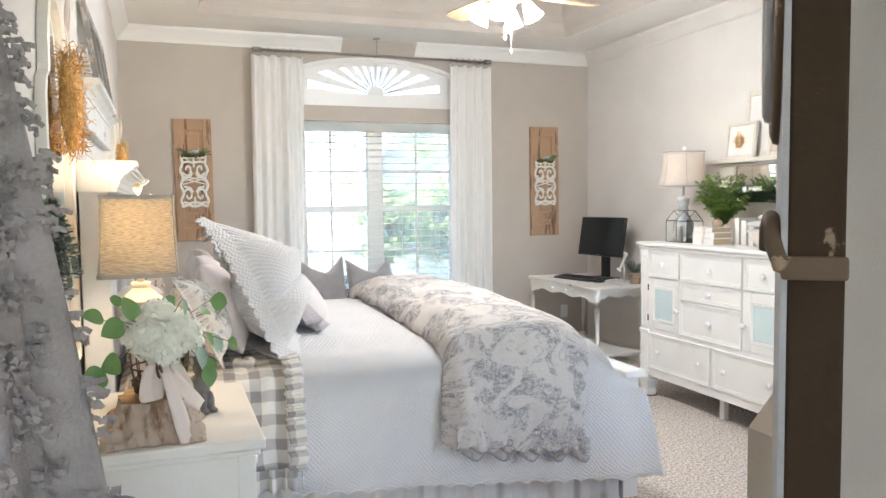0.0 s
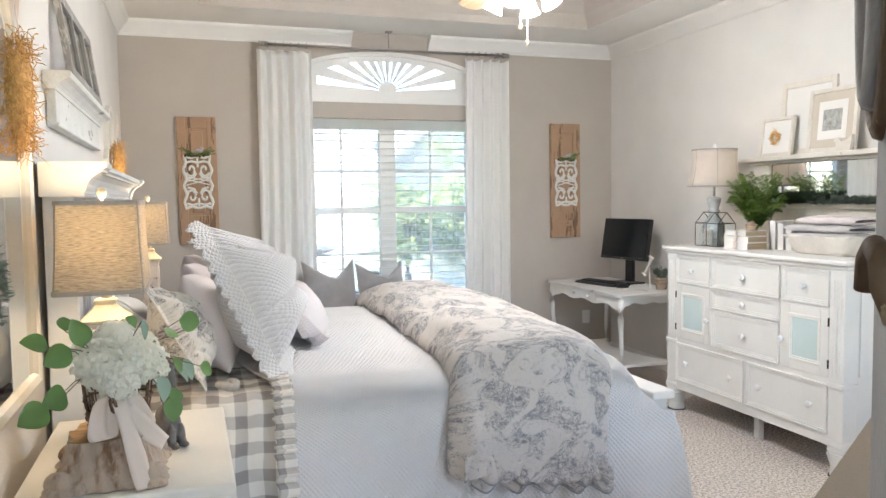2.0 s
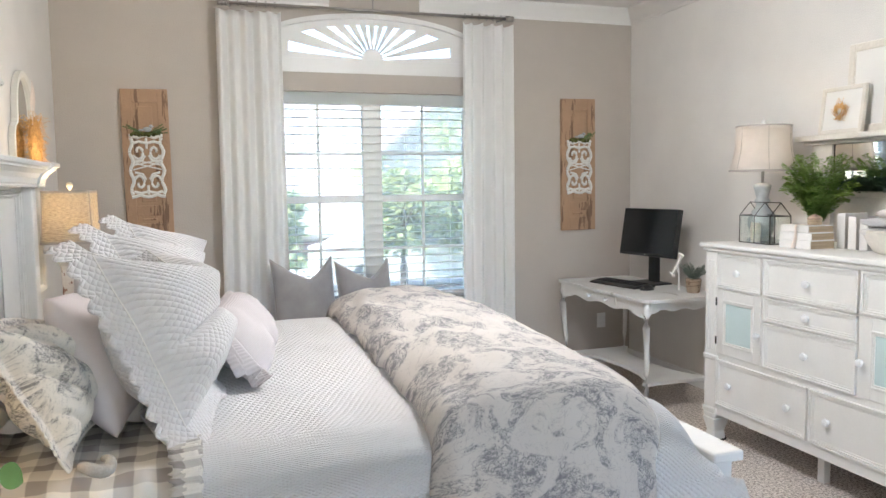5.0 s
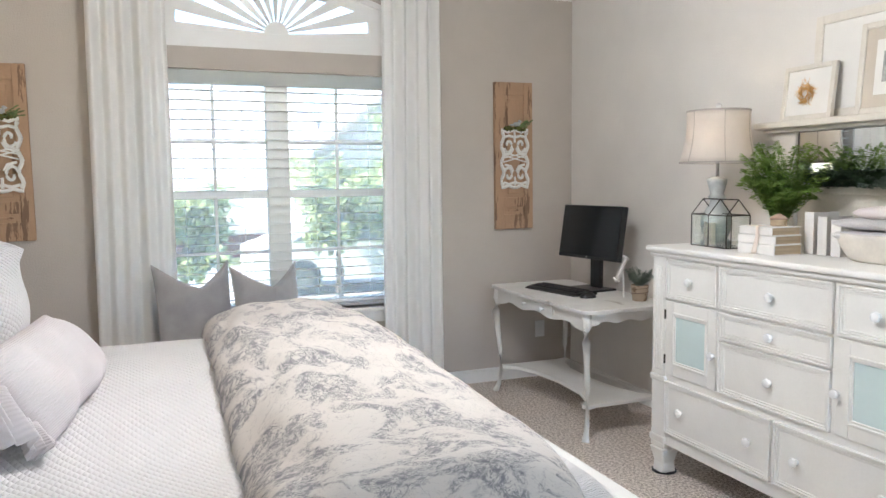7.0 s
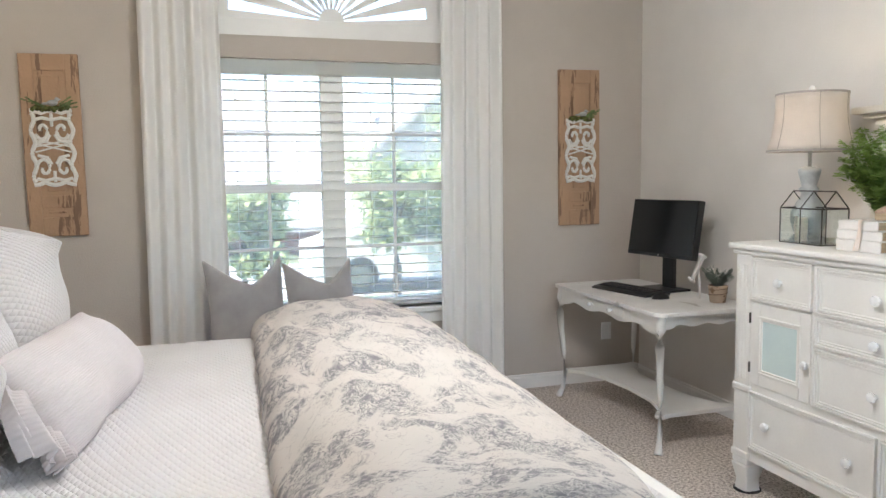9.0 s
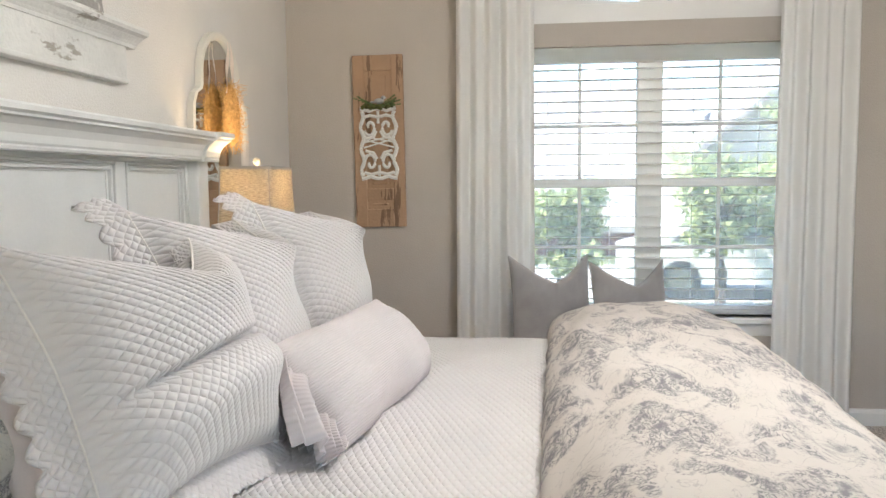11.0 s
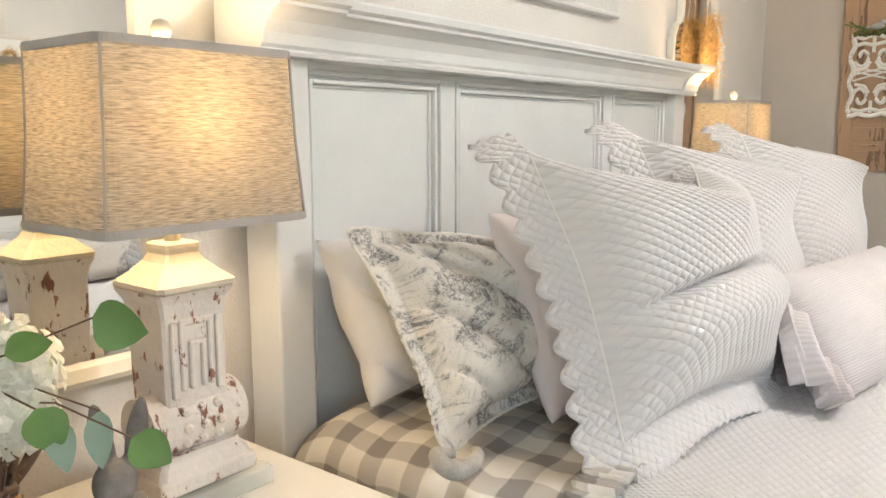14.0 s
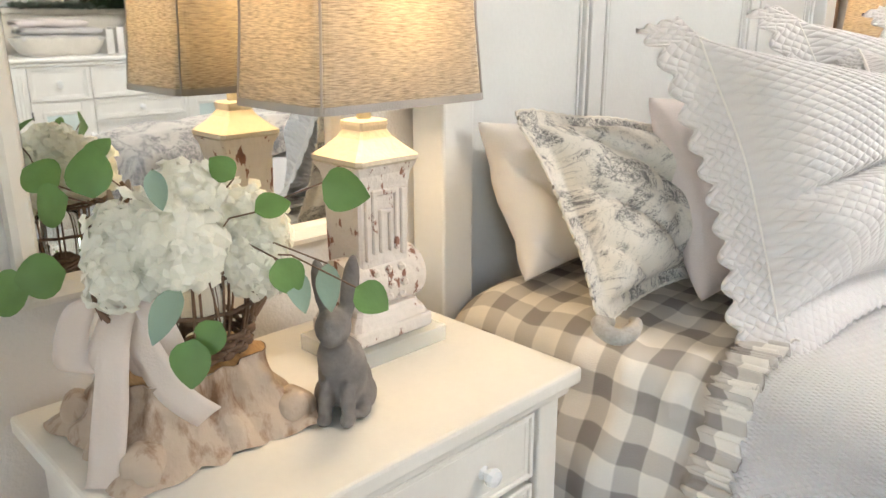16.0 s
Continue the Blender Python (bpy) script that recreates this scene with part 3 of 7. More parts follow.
def across(t, drop, hem):
    """The bed's cross-section from hem to hem, drop: how far it flares at the hem."""
    return smoothed([(3.40 - drop, hem), (3.41 - 0.6 * drop, (hem + 0.60) / 2 + 0.04), (3.425, 0.62), (3.445, 0.70), (3.50, 0.738), (3.62, 0.750), (3.95, 0.762), (4.475, 0.770), (5.0, 0.762), (5.33, 0.750), (5.45, 0.738), (5.505, 0.70), (5.525, 0.62), (5.54 + 0.6 * drop, (hem + 0.60) / 2 + 0.04), (5.55 + drop, hem)], t)


def even_section(drop, hem):
    """A table that turns a share of the section's length into its parameter, and that length."""
    ts = np.linspace(0, 1, 400)
    pts = np.array([across(t, drop, hem) for t in ts])
    run = np.concatenate([[0], np.cumsum(np.linalg.norm(np.diff(pts, axis=0), axis=1))])
    return ts, run


def quilt_at(u, v):
    x = 0.62 + 1.66 * u
    side = max(0.0, 1 - min(v, 1 - v) / 0.20)
    near_start = 0.10 * min(1.0, max(0.0, (0.42 - v) / 0.08))
    x += near_start * (1 - u)
    hem = 0.275 - 0.125 * u
    y, z = across(v, 0.05 + 0.06 * u ** 3, hem)
    scallop = 0.016 * abs(math.sin(math.pi * x / 0.085))
    if v < 0.02 or v > 0.98:
        z += scallop - 0.008
    foot = max(0.0, (u - 0.86) / 0.14)
    if side < 0.45:
        z -= 0.15 * foot ** 2 * (1 - side / 0.45)
        x -= 0.06 * foot
    x += 0.07 * side * foot
    rumple = (1 - side) * 0.010 * wob(x * 2.2, y * 2.2, 0.3) + (1 - side) * 0.005 * wob(x * 9, y * 5, 1.3)
    fold = side * 0.010 * math.sin(x * 17 + 2 * math.sin(x * 3)) * (1 - z / 0.75)
    return (x, y + (fold if v < 0.5 else -fold), z + rumple)


q = thing("coverlet", "white matelasse coverlet with a scalloped hem over the bed", "coverlet", (1.4, BC, 0))
inv_q = q.matrix_world.inverted()
bm = sheet(quilt_at, 150, 170, (1.7, 3.1))
bmesh.ops.transform(bm, matrix=inv_q, verts=bm.verts)
thicken(part("cloth", bm, COVERLET, q, smooth=True), 0.008)
for v in (0.0, 1.0):
    pts = [inv_q @ Vector(quilt_at(k / 300, v)) for k in range(301)]
    part("hem_binding", tube(pts, 0.005, 6), COTTON, q, "white bound scalloped hem", True)


PLAID_T, PLAID_RUN = even_section(0.03, 0.37)
PLAID_LONG = 0.78


def plaid_at(u, v):
    x = 0.125 + 0.62 * u
    v = float(np.interp(v * PLAID_LONG, PLAID_RUN, PLAID_T)) / 0.33
    y, z = across(v * 0.33, 0.03, 0.37)
    z -= 0.018
    y += 0.012
    side = max(0.0, 1 - v * 0.33 / 0.17)
    y += side * 0.016 * math.sin(x * 22 + 1.2 * math.sin(x * 9)) + 0.013 * wob(x * 17, z * 6, 1)
    z += (0.009 * wob(x * 9, y * 9, 2) + 0.006 * wob(x * 24, y * 14, 6)) * (1 - side)
    x += 0.012 * math.sin(9 * z) * side
    head = max(0.0, 1 - u / 0.12)
    return (x, y, z - 0.03 * head ** 2)


s = thing("check_blanket", "grey and cream buffalo check blanket with a ruffled edge", "blanket", (0.45, 3.45, 0))
bm = sheet(plaid_at, 90, 110, (0.62, PLAID_LONG))
bmesh.ops.transform(bm, matrix=s.matrix_world.inverted(), verts=bm.verts)
thicken(part("cloth", bm, PLAID, s, smooth=True), 0.005)


def frill_at(u, v):
    """A gathered frill along the blanket's open side, u along it, v outwards."""
    u = float(np.interp(u * PLAID_LONG, PLAID_RUN, PLAID_T)) / 0.36
    y, z = across(0.005 + 0.36 * u, 0.03, 0.355)
    a = u * 210 + 4 * math.sin(u * 23) + 2 * math.sin(u * 61)
    side = max(0.0, 1 - 0.36 * u / 0.17)
    out = 0.008 + 0.010 * v * math.sin(a + 1.5 * math.sin(a * 0.23)) + 0.006 * v * wob(u * 60, v, 3)
    x = 0.715 + 0.070 * v + 0.006 * math.sin(a * 0.5)
    return (x, y - out * side - 0.012 * side, z + (out + 0.012) * (1 - side) * 0.8)


bm = sheet(frill_at, 620, 6, (1.6, 0.085))
bmesh.ops.transform(bm, matrix=s.matrix_world.inverted(), verts=bm.verts)
thicken(part("ruffle", bm, PLAID, s, smooth=True), 0.003)


def frill_low(u, v):
    x = 0.14 + 0.63 * u
    a = u * 95
    y, z = across(0.0, 0.03, 0.375)
    return (x + 0.006 * math.sin(a * 0.7), y - 0.008 - 0.024 * v * math.sin(a + 1.5 * math.sin(a * 0.21)), z - 0.085 * v)


bm = sheet(frill_low, 260, 6, (1.0, 0.085))
bmesh.ops.transform(bm, matrix=s.matrix_world.inverted(), verts=bm.verts)
thicken(part("ruffle", bm, PLAID, s, smooth=True), 0.003)


def skirt_at(u, v):
    x = 0.15 + 2.08 * u
    pleat = 0.5 + 0.5 * math.tanh(3 * math.sin(2 * math.pi * x / 0.135 + 0.6 * math.sin(7 * x)))
    return (x, 3.482 - 0.028 * pleat - 0.01 * (1 - v), 0.008 + 0.335 * v)


s = thing("bed_skirt", "pleated off-white linen bed skirt reaching the carpet", "bed skirt", (1.2, 3.48, 0))
bm = sheet(skirt_at, 300, 8, (2.1, 0.33))
bmesh.ops.transform(bm, matrix=s.matrix_world.inverted(), verts=bm.verts)
thicken(part("cloth", bm, SKIRT, s, smooth=True), 0.003)


def duvet_at(u, v):
    """u from head side to foot side, v from the near hem over the bed to the far hem."""
    y, z = across(v, 0.055, 0.40 - 0.08 * u)
    side = max(0.0, 1 - min(v, 1 - v) / 0.21)
    puff = (1 - abs(2 * u - 1) ** 3.2) ** 0.62 if 0 < u < 1 else 0.0
    sway = 0.03 * (y - 4.475)
    x = 1.405 + 0.63 * u + sway - 0.035 * side + 0.012 * wob(y * 5, z * 5, u * 2)
    x += 0.02 * math.sin(9 * z) * side + 0.06 * (1 - side) * u
    lift = 0.012 + 0.125 * puff * (1 - 0.55 * side)
    # towards the foot the top falls off
    z -= 0.05 * max(0.0, u - 0.55) ** 1.4 * (1 - side) * 2
    crease = 0.011 * wob(x * 11, y * 4.5, 4) + 0.008 * math.sin(x * 42 + 5 * wob(x * 2, y * 3, 9)) * max(0.0, 1 - u / 0.5) * (1 - 0.4 * side)
    crease += 0.013 * wob(x * 4, y * 7, 7)
    out = lift + crease
    if side <= 0:
        return (x, y, z + out)
    s = min(1.0, side * 1.6)
    return (x, y - out * s * (1 if v < 0.5 else -1), z + out * (1 - s) + (0.012 * math.sin(2 * math.pi * x / 0.14) if v < 0.03 else 0))


s = thing("duvet", "folded cream duvet printed with blue-grey toile across the bed", "duvet", (1.75, BC, 0))
bm = sheet(duvet_at, 90, 240, (0.72, 3.0))
bmesh.ops.transform(bm, matrix=s.matrix_world.inverted(), verts=bm.verts)
thicken(part("cloth", bm, TOILE, s, smooth=True), 0.012)
for layer, (low, depth) in enumerate(((0.405, 0.0), (0.365, 0.018))):
    def hem_at(u, v, low=low, depth=depth, layer=layer):
        x = 1.365 + 0.035 * layer + 0.585 * u
        y, z = across(0.0, 0.055, low - 0.08 * u)
        wave = math.sin(2 * math.pi * x / 0.125 + layer)
        return (x, y - 0.062 + depth + 0.015 * wave * (1 - v), z + 0.012 * wave * (1 - v) - 0.012 + 0.09 * v)

    bm = sheet(hem_at, 120, 6, (0.6, 0.08))
    bmesh.ops.transform(bm, matrix=s.matrix_world.inverted(), verts=bm.verts)
    thicken(part("flounce", bm, TOILE, s, smooth=True), 0.004)
    pts = [Vector(hem_at(k / 80, 0.0)) - s.matrix_world.translation for k in range(81)]
    part("piping", tube(pts, 0.0042, 6), PIPING, s, "slate-blue piped hem", True)


# ---- pillows ----
def pillow(name, label, mat, w, h, thick, place, lean, yaw, flange=0.0, scallop=0.0, droop=0.0, crease=None, roll=0.0, group="", category="pillow", seed=1, ear=0.06, chop=0.0, piping=None, vee=0.0):
    """A stuffed cushion; place: the middle of its lower edge. It faces +x before yaw, and leans back by lean degrees."""
    ob = thing(name, label, category, (0, 0, 0), group)
    ob.matrix_world = pose(*place, 0, -lean, yaw) @ pose(0, 0, 0, roll, 0, 0)
    full = 1 + 2 * flange / w

    def at(u, v, front):
        a, c = (2 * u - 1) * full, (2 * v - 1) * full
        plump = 2.7 if mat in (COTTON, TOILE_SHAM, BLUSH) else 2.2
        body = max(0.0, 1 - abs(a) ** plump) * max(0.0, 1 - abs(c) ** plump)
        t = thick / 2 * body ** 0.5 + (0.0025 if 0 < u < 1 and 0 < v < 1 else 0.0)
        y = a * w / 2 * (1 - ear * (1 - min(1, abs(c)) ** 2))
        z = c * h / 2 * (1 - ear * (1 - min(1, abs(a)) ** 2))
        swept = 0.0
        if scallop and max(abs(a), abs(c)) > 1:
            rise = scallop * ((max(abs(a), abs(c)) - 1) / (full - 1)) ** 1.4
            k = math.pi / 0.050
            if flange > 0.06 and -a > abs(c):
                swept = 1.3 * rise * (abs(math.sin(k * z)) - 0.6)
                y -= 0.6 * swept
            elif abs(a) > abs(c):
                y += math.copysign(rise * (abs(math.sin(k * z)) - 0.6), a)
            else:
                z += math.copysign(rise * (abs(math.sin(k * y)) - 0.6), c)
        if mat in (COTTON, TOILE_SHAM):
            y *= 1 - 0.17 * max(0.0, -c)
        if droop:
            z -= droop * max(0.0, (a + 0.3)) ** 1.5 * max(0.0, c + 0.5) / 1.5
        if chop:
            t *= 1 - 0.35 * chop * math.exp(-(a / 0.28) ** 2) * max(0.0, c)
            z -= chop * 0.24 * h * max(0.0, 1 - a * a) ** 1.6 * max(0.0, c) ** 2.2
        x = (t if front else -t) - 0.8 * swept
        if vee:
            # struck from above: the middle of the top drops and pushes forward, the corners stand up
            g = max(0.0, 1 - abs(a)) ** 0.9 * max(0.0, (c + 0.25) / 1.25) ** 1.6
            z -= vee * 0.34 * h * g
            x += vee * 0.34 * h * g
        if crease is not None and front:
            d = c - crease - 0.10 * a
            x -= thick * 0.13 * math.exp(-(d / 0.035) ** 2) * max(0.0, 1 - abs(a) ** 4)
            x += thick * 0.10 * math.exp(-((d + 0.3) / 0.2) ** 2) * min(1.0, 4 * body)
        x += (0.045 if seed == 31 else 0.010) * wob(y * 6 + seed, z * 6, seed) * (1 if body > 0 else 0.6) + 0.016 * wob(y * 2.5, z * 3 + seed, seed + 3) * body
        if mat in (COTTON, TOILE_SHAM):
            fold = -1.6 * (1 - abs(math.sin(26 * z + 20 * y + 3 * wob(y * 3, z * 3, seed)))) ** 2.5
            rim = max(0.0, 1 - abs(a) ** 12) * max(0.0, 1 - abs(c) ** 12)
            x += 0.020 * fold * rim * (0.8 + 0.3 * wob(y * 5, z * 4, seed + 1)) * (1 if front else -1)
            x += 0.016 * wob(y * 13, z * 9, seed + 8) * rim
        if flange > 0.04 and c < -1:
            x += 0.45 * (-c - 1) * h / 2
        if flange > 0.06:
            # the flange falls back behind the top and far edges, and lies open beside the near one
            over, beside = max(0.0, c - 1) * h / 2, max(0.0, a - 1) * w / 2
            near = max(0.0, -1 - a) * w / 2
            k = 0.45 + 0.55 * min(1.0, max(0.0, (a + 1.05) / 0.45))
            x -= 0.85 * over * k + 0.9 * beside + 0.72 * near
            z -= 0.75 * over * k
            y -= 0.5 * beside - 0.22 * near
        if body == 0:
            x += 0.007 * wob(y * 5, z * 5, seed + 6)
        return (x, y, z + h / 2)

    fine = 120 if scallop else 72
    bm = sheet(lambda u, v: at(u, v, True), fine, fine, (w * full, h * full))
    sheet(lambda u, v: at(1 - u, v, False), fine, fine, (w * full, h * full), bm)
    bmesh.ops.remove_doubles(bm, verts=bm.verts, dist=0.0005)
    part("case", bm, mat, ob, smooth=True)
    if piping:
        N2 = 72
        lo = (1 - 1 / full) / 2 if flange > 0.045 else 0.0
        hi = 1 - lo
        way = [lo + (hi - lo) * k / N2 for k in range(N2)]
        ring = [at(k, lo, True) for k in way] + [at(hi, k, True) for k in way] + [at(lo + hi - k, hi, True) for k in way] + [at(lo, lo + hi - k, True) for k in way] + [at(lo, lo, True)]
        part("piping", tube(ring, 0.0022 if lo else 0.0032, 6), piping, ob, "stitched seam inside the flange" if lo else "bound edge of the case", True)
    return ob


EURO = "white quilted euro sham with scalloped flange leaning on the bed pillows"
G = "white euro shams on the bed"
pillow("euro_sham", EURO, MATELASSE, 0.50, 0.50, 0.33, (0.795, 3.835, 0.795), 25, -10, 0.070, 0.016, 0.02, -0.14, 0, G, seed=2, ear=0.13, piping=COTTON, vee=0.75)
pillow("euro_sham", EURO, MATELASSE, 0.46, 0.52, 0.30, (0.765, 4.290, 0.805), 25, -3, 0.064, 0.015, 0.03, None, 0, G, seed=5, ear=0.10, piping=COTTON, vee=0.9)
pillow("euro_sham", EURO, MATELASSE, 0.46, 0.52, 0.30, (0.775, 4.965, 0.805), 25, -4, 0.064, 0.015, 0.03, None, 0, G, seed=9, ear=0.10, piping=COTTON, vee=0.95)
B2 = "blush cotton pillow tucked behind a white sham"
for k, y in enumerate((3.80, 4.33, 4.93)):
    pillow("back_pillow", B2, BLUSHPLAIN, 0.40, 0.40, 0.18, (0.60, y + 0.06, 0.765), 22, -6, 0, 0, 0.1, None, 0, "blush pillows behind the shams", seed=11 + k)
pillow("bed_pillow", "white cotton bed pillow with fine pleats against the headboard", COTTON, 0.60, 0.34, 0.20, (0.270, 3.785, 0.755), 16, -4, 0, 0, 0.05, None, 0, "", seed=21, ear=0.13)
pillow("toile_sham", "cream pillow sham printed with charcoal toile and wavy flange", TOILE_SHAM, 0.50, 0.35, 0.19, (0.505, 3.695, 0.780), 26, -6, 0.038, 0.006, 0.06, None, 0, "", seed=24, ear=0.15, piping=TOILE_SHAM)
_sham = bpy.data.objects["toile_sham"]
_turns = [(0.562 + 0.030 * math.cos(a), 3.404 + 0.034 * math.sin(a), 0.785 + 0.006 * math.sin(2 * a)) for a in np.linspace(2.4, 7.6, 26)]
_bm = tube(_turns, 0.011, 10, None, [0.006 + 0.009 * math.sin(math.pi * (k + 1) / 27) for k in range(26)])
bmesh.ops.transform(_bm, matrix=_sham.matrix_world.inverted(), verts=_bm.verts)
part("corner_tie", _bm, material("greyed_cotton", (0.50, 0.47, 0.42), 0.9, 0.15, 30.0, 0.2, 200.0), _sham, "curled corner of the flange", True)
pillow("lumbar_pillow", "long blush ribbed lumbar pillow with a ruffled end", BLUSH, 0.67, 0.27, 0.19, (1.015, 4.400, 0.768), 34, -8, 0, 0, 0.0, None, 0, "", seed=31, ear=0.03)


def lumbar_frill(u, v):
    """A gathered frill along the pillow's end, u up the seam, v outwards; it droops on to the bed."""
    a = 21 * u + 2.2 * math.sin(5 * u)
    gather = 0.024 * math.sin(a) + 0.012 * math.sin(2.7 * a + 1.0)
    return (0.012 + gather * (0.25 + 0.75 * v) + 0.035 * v * (1 - u), -0.285 - 0.135 * v + 0.012 * v * math.cos(a * 0.6), max(0.012, 0.012 + 0.235 * u - 0.13 * v * v * (0.3 + u)))


bm = sheet(lumbar_frill, 180, 14, (0.9, 0.1))
thicken(part("ruffle", bm, BLUSH, bpy.data.objects["lumbar_pillow"], "gathered blush ruffle", True), 0.003)
GC = "grey velvet cushions under the window"
pillow("velvet_cushion", "grey velvet cushion with a chopped top and piped seam", VELVET, 0.44, 0.50, 0.20, (1.49, 6.56, 0.455), 12, -74, 0, 0, 0, None, 0, GC, "cushion", 41, 0.07, 0.35, VELVET, 0.6)
pillow("velvet_cushion", "grey velvet cushion with a chopped top and piped seam", VELVET, 0.42, 0.47, 0.20, (1.90, 6.58, 0.455), 12, -72, 0, 0, 0, None, 0, GC, "cushion", 45, 0.07, 0.35, VELVET, 0.6)
bench = thing("window_bench", "low white wooden bench under the window carrying the cushions", "bench", (1.7, 6.58, 0))
part("seat", box(-0.50, 0.50, -0.17, 0.13, 0.405, 0.445, 0.008), WHITE, bench)
for x in (-0.45, 0.41):
    for y in (-0.15, 0.07):
        part("leg", box(x, x + 0.04, y, y + 0.04, 0.0, 0.406, 0.004), WHITE, bench)


# ---- bedside: nightstand, lamp, flowers, stump, rabbit ----
def distressed(name, paint, under, amount=0.6, scale=18.0, rough=0.6, stretch=(1, 1, 1)):
    """Old paint worn through in flakes to what lies under it."""
    m = material(name, paint, rough, 0.06, 7.0, 0.25, 70.0)
    n, l = m.node_tree.nodes, m.node_tree.links
    b = n["Principled BSDF"]
    co, mp, nz, r, mix = n.new("ShaderNodeTexCoord"), n.new("ShaderNodeMapping"), n.new("ShaderNodeTexNoise"), n.new("ShaderNodeMapRange"), n.new("ShaderNodeMixRGB")
    mp.inputs["Scale"].default_value = stretch
    nz.inputs["Scale"].default_value, nz.inputs["Detail"].default_value, nz.inputs["Roughness"].default_value = scale, 6, 0.65
    r.inputs[1].default_value, r.inputs[2].default_value = amount, amount + 0.03
    l.new(co.outputs["Object"], mp.inputs[0])
    l.new(mp.outputs[0], nz.inputs["Vector"])
    l.new(nz.outputs[0], r.inputs[0])
    l.new(r.outputs[0], mix.inputs[0])
    l.new(b.inputs["Base Color"].links[0].from_socket, mix.inputs[1])
    mix.inputs[2].default_value = (*under, 1)
    l.new(mix.outputs[0], b.inputs["Base Color"])
    return m


LINEN = cloth_through("oatmeal_linen_shade", (0.68, 0.61, 0.50), 0.36, 0.9, 60.0, 0.42)
_t = LINEN.node_tree
for _q in list(_t.nodes):
    if _q.type == "TEX_NOISE":
        _mp = _t.nodes.new("ShaderNodeMapping")
        _mp.inputs["Scale"].default_value = (1.0, 1.0, 12.0)
        _t.links.new(_t.nodes["Texture Coordinate"].outputs["Object"], _mp.inputs[0])
        _t.links.new(_mp.outputs[0], _q.inputs["Vector"])
        _q.inputs["Scale"].default_value *= 6.5 if _q.inputs["Scale"].default_value < 20 else 1.2
BAND = material("grey_shade_trim", (0.42, 0.39, 0.36), 0.9, 0.05, 20.0, 0.15, 300.0)
LAMPBASE = distressed("distressed_cream_carving", (0.74, 0.68, 0.62), (0.25, 0.11, 0.07), 0.575, 38.0, 0.6, (1, 1, 0.5))
LAMPCAP = distressed("cream_lamp_cap", (0.64, 0.58, 0.46), (0.35, 0.22, 0.12), 0.72, 20.0)
ACRYLIC = glass("clear_acrylic", (0.90, 0.93, 0.88), 0.05)
ACRYLIC.node_tree.nodes["Principled BSDF"].inputs["Transmission Weight"].default_value = 0.0
ACRYLIC.node_tree.nodes["Principled BSDF"].inputs["Alpha"].default_value = 0.35
CRYSTAL = glass("crystal_knob", (0.97, 0.98, 0.98), 0.12)
CRYSTAL.node_tree.nodes["Principled BSDF"].inputs["Transmission Weight"].default_value = 0.15


def rounded_rect(hx, hy, r, per=5):
    pts = []
    for cx, cy, a0 in ((hx - r, hy - r, 0), (-hx + r, hy - r, 90), (-hx + r, -hy + r, 180), (hx - r, -hy + r, 270)):
        for k in range(per + 1):
            a = radians(a0 + 90 * k / per)
            pts.append((cx + r * math.cos(a), cy + r * math.sin(a)))
    return pts


def loop_band(rings, closed=True):
    """A wall through rings of equal length, open above and below."""
    bm = bmesh.new()
    vs = [[bm.verts.new(p) for p in ring] for ring in rings]
    for a, c in zip(vs, vs[1:]):
        for k in range(len(a)):
            bm.faces.new((a[k], a[(k + 1) % len(a)], c[(k + 1) % len(a)], c[k]))
    return bm


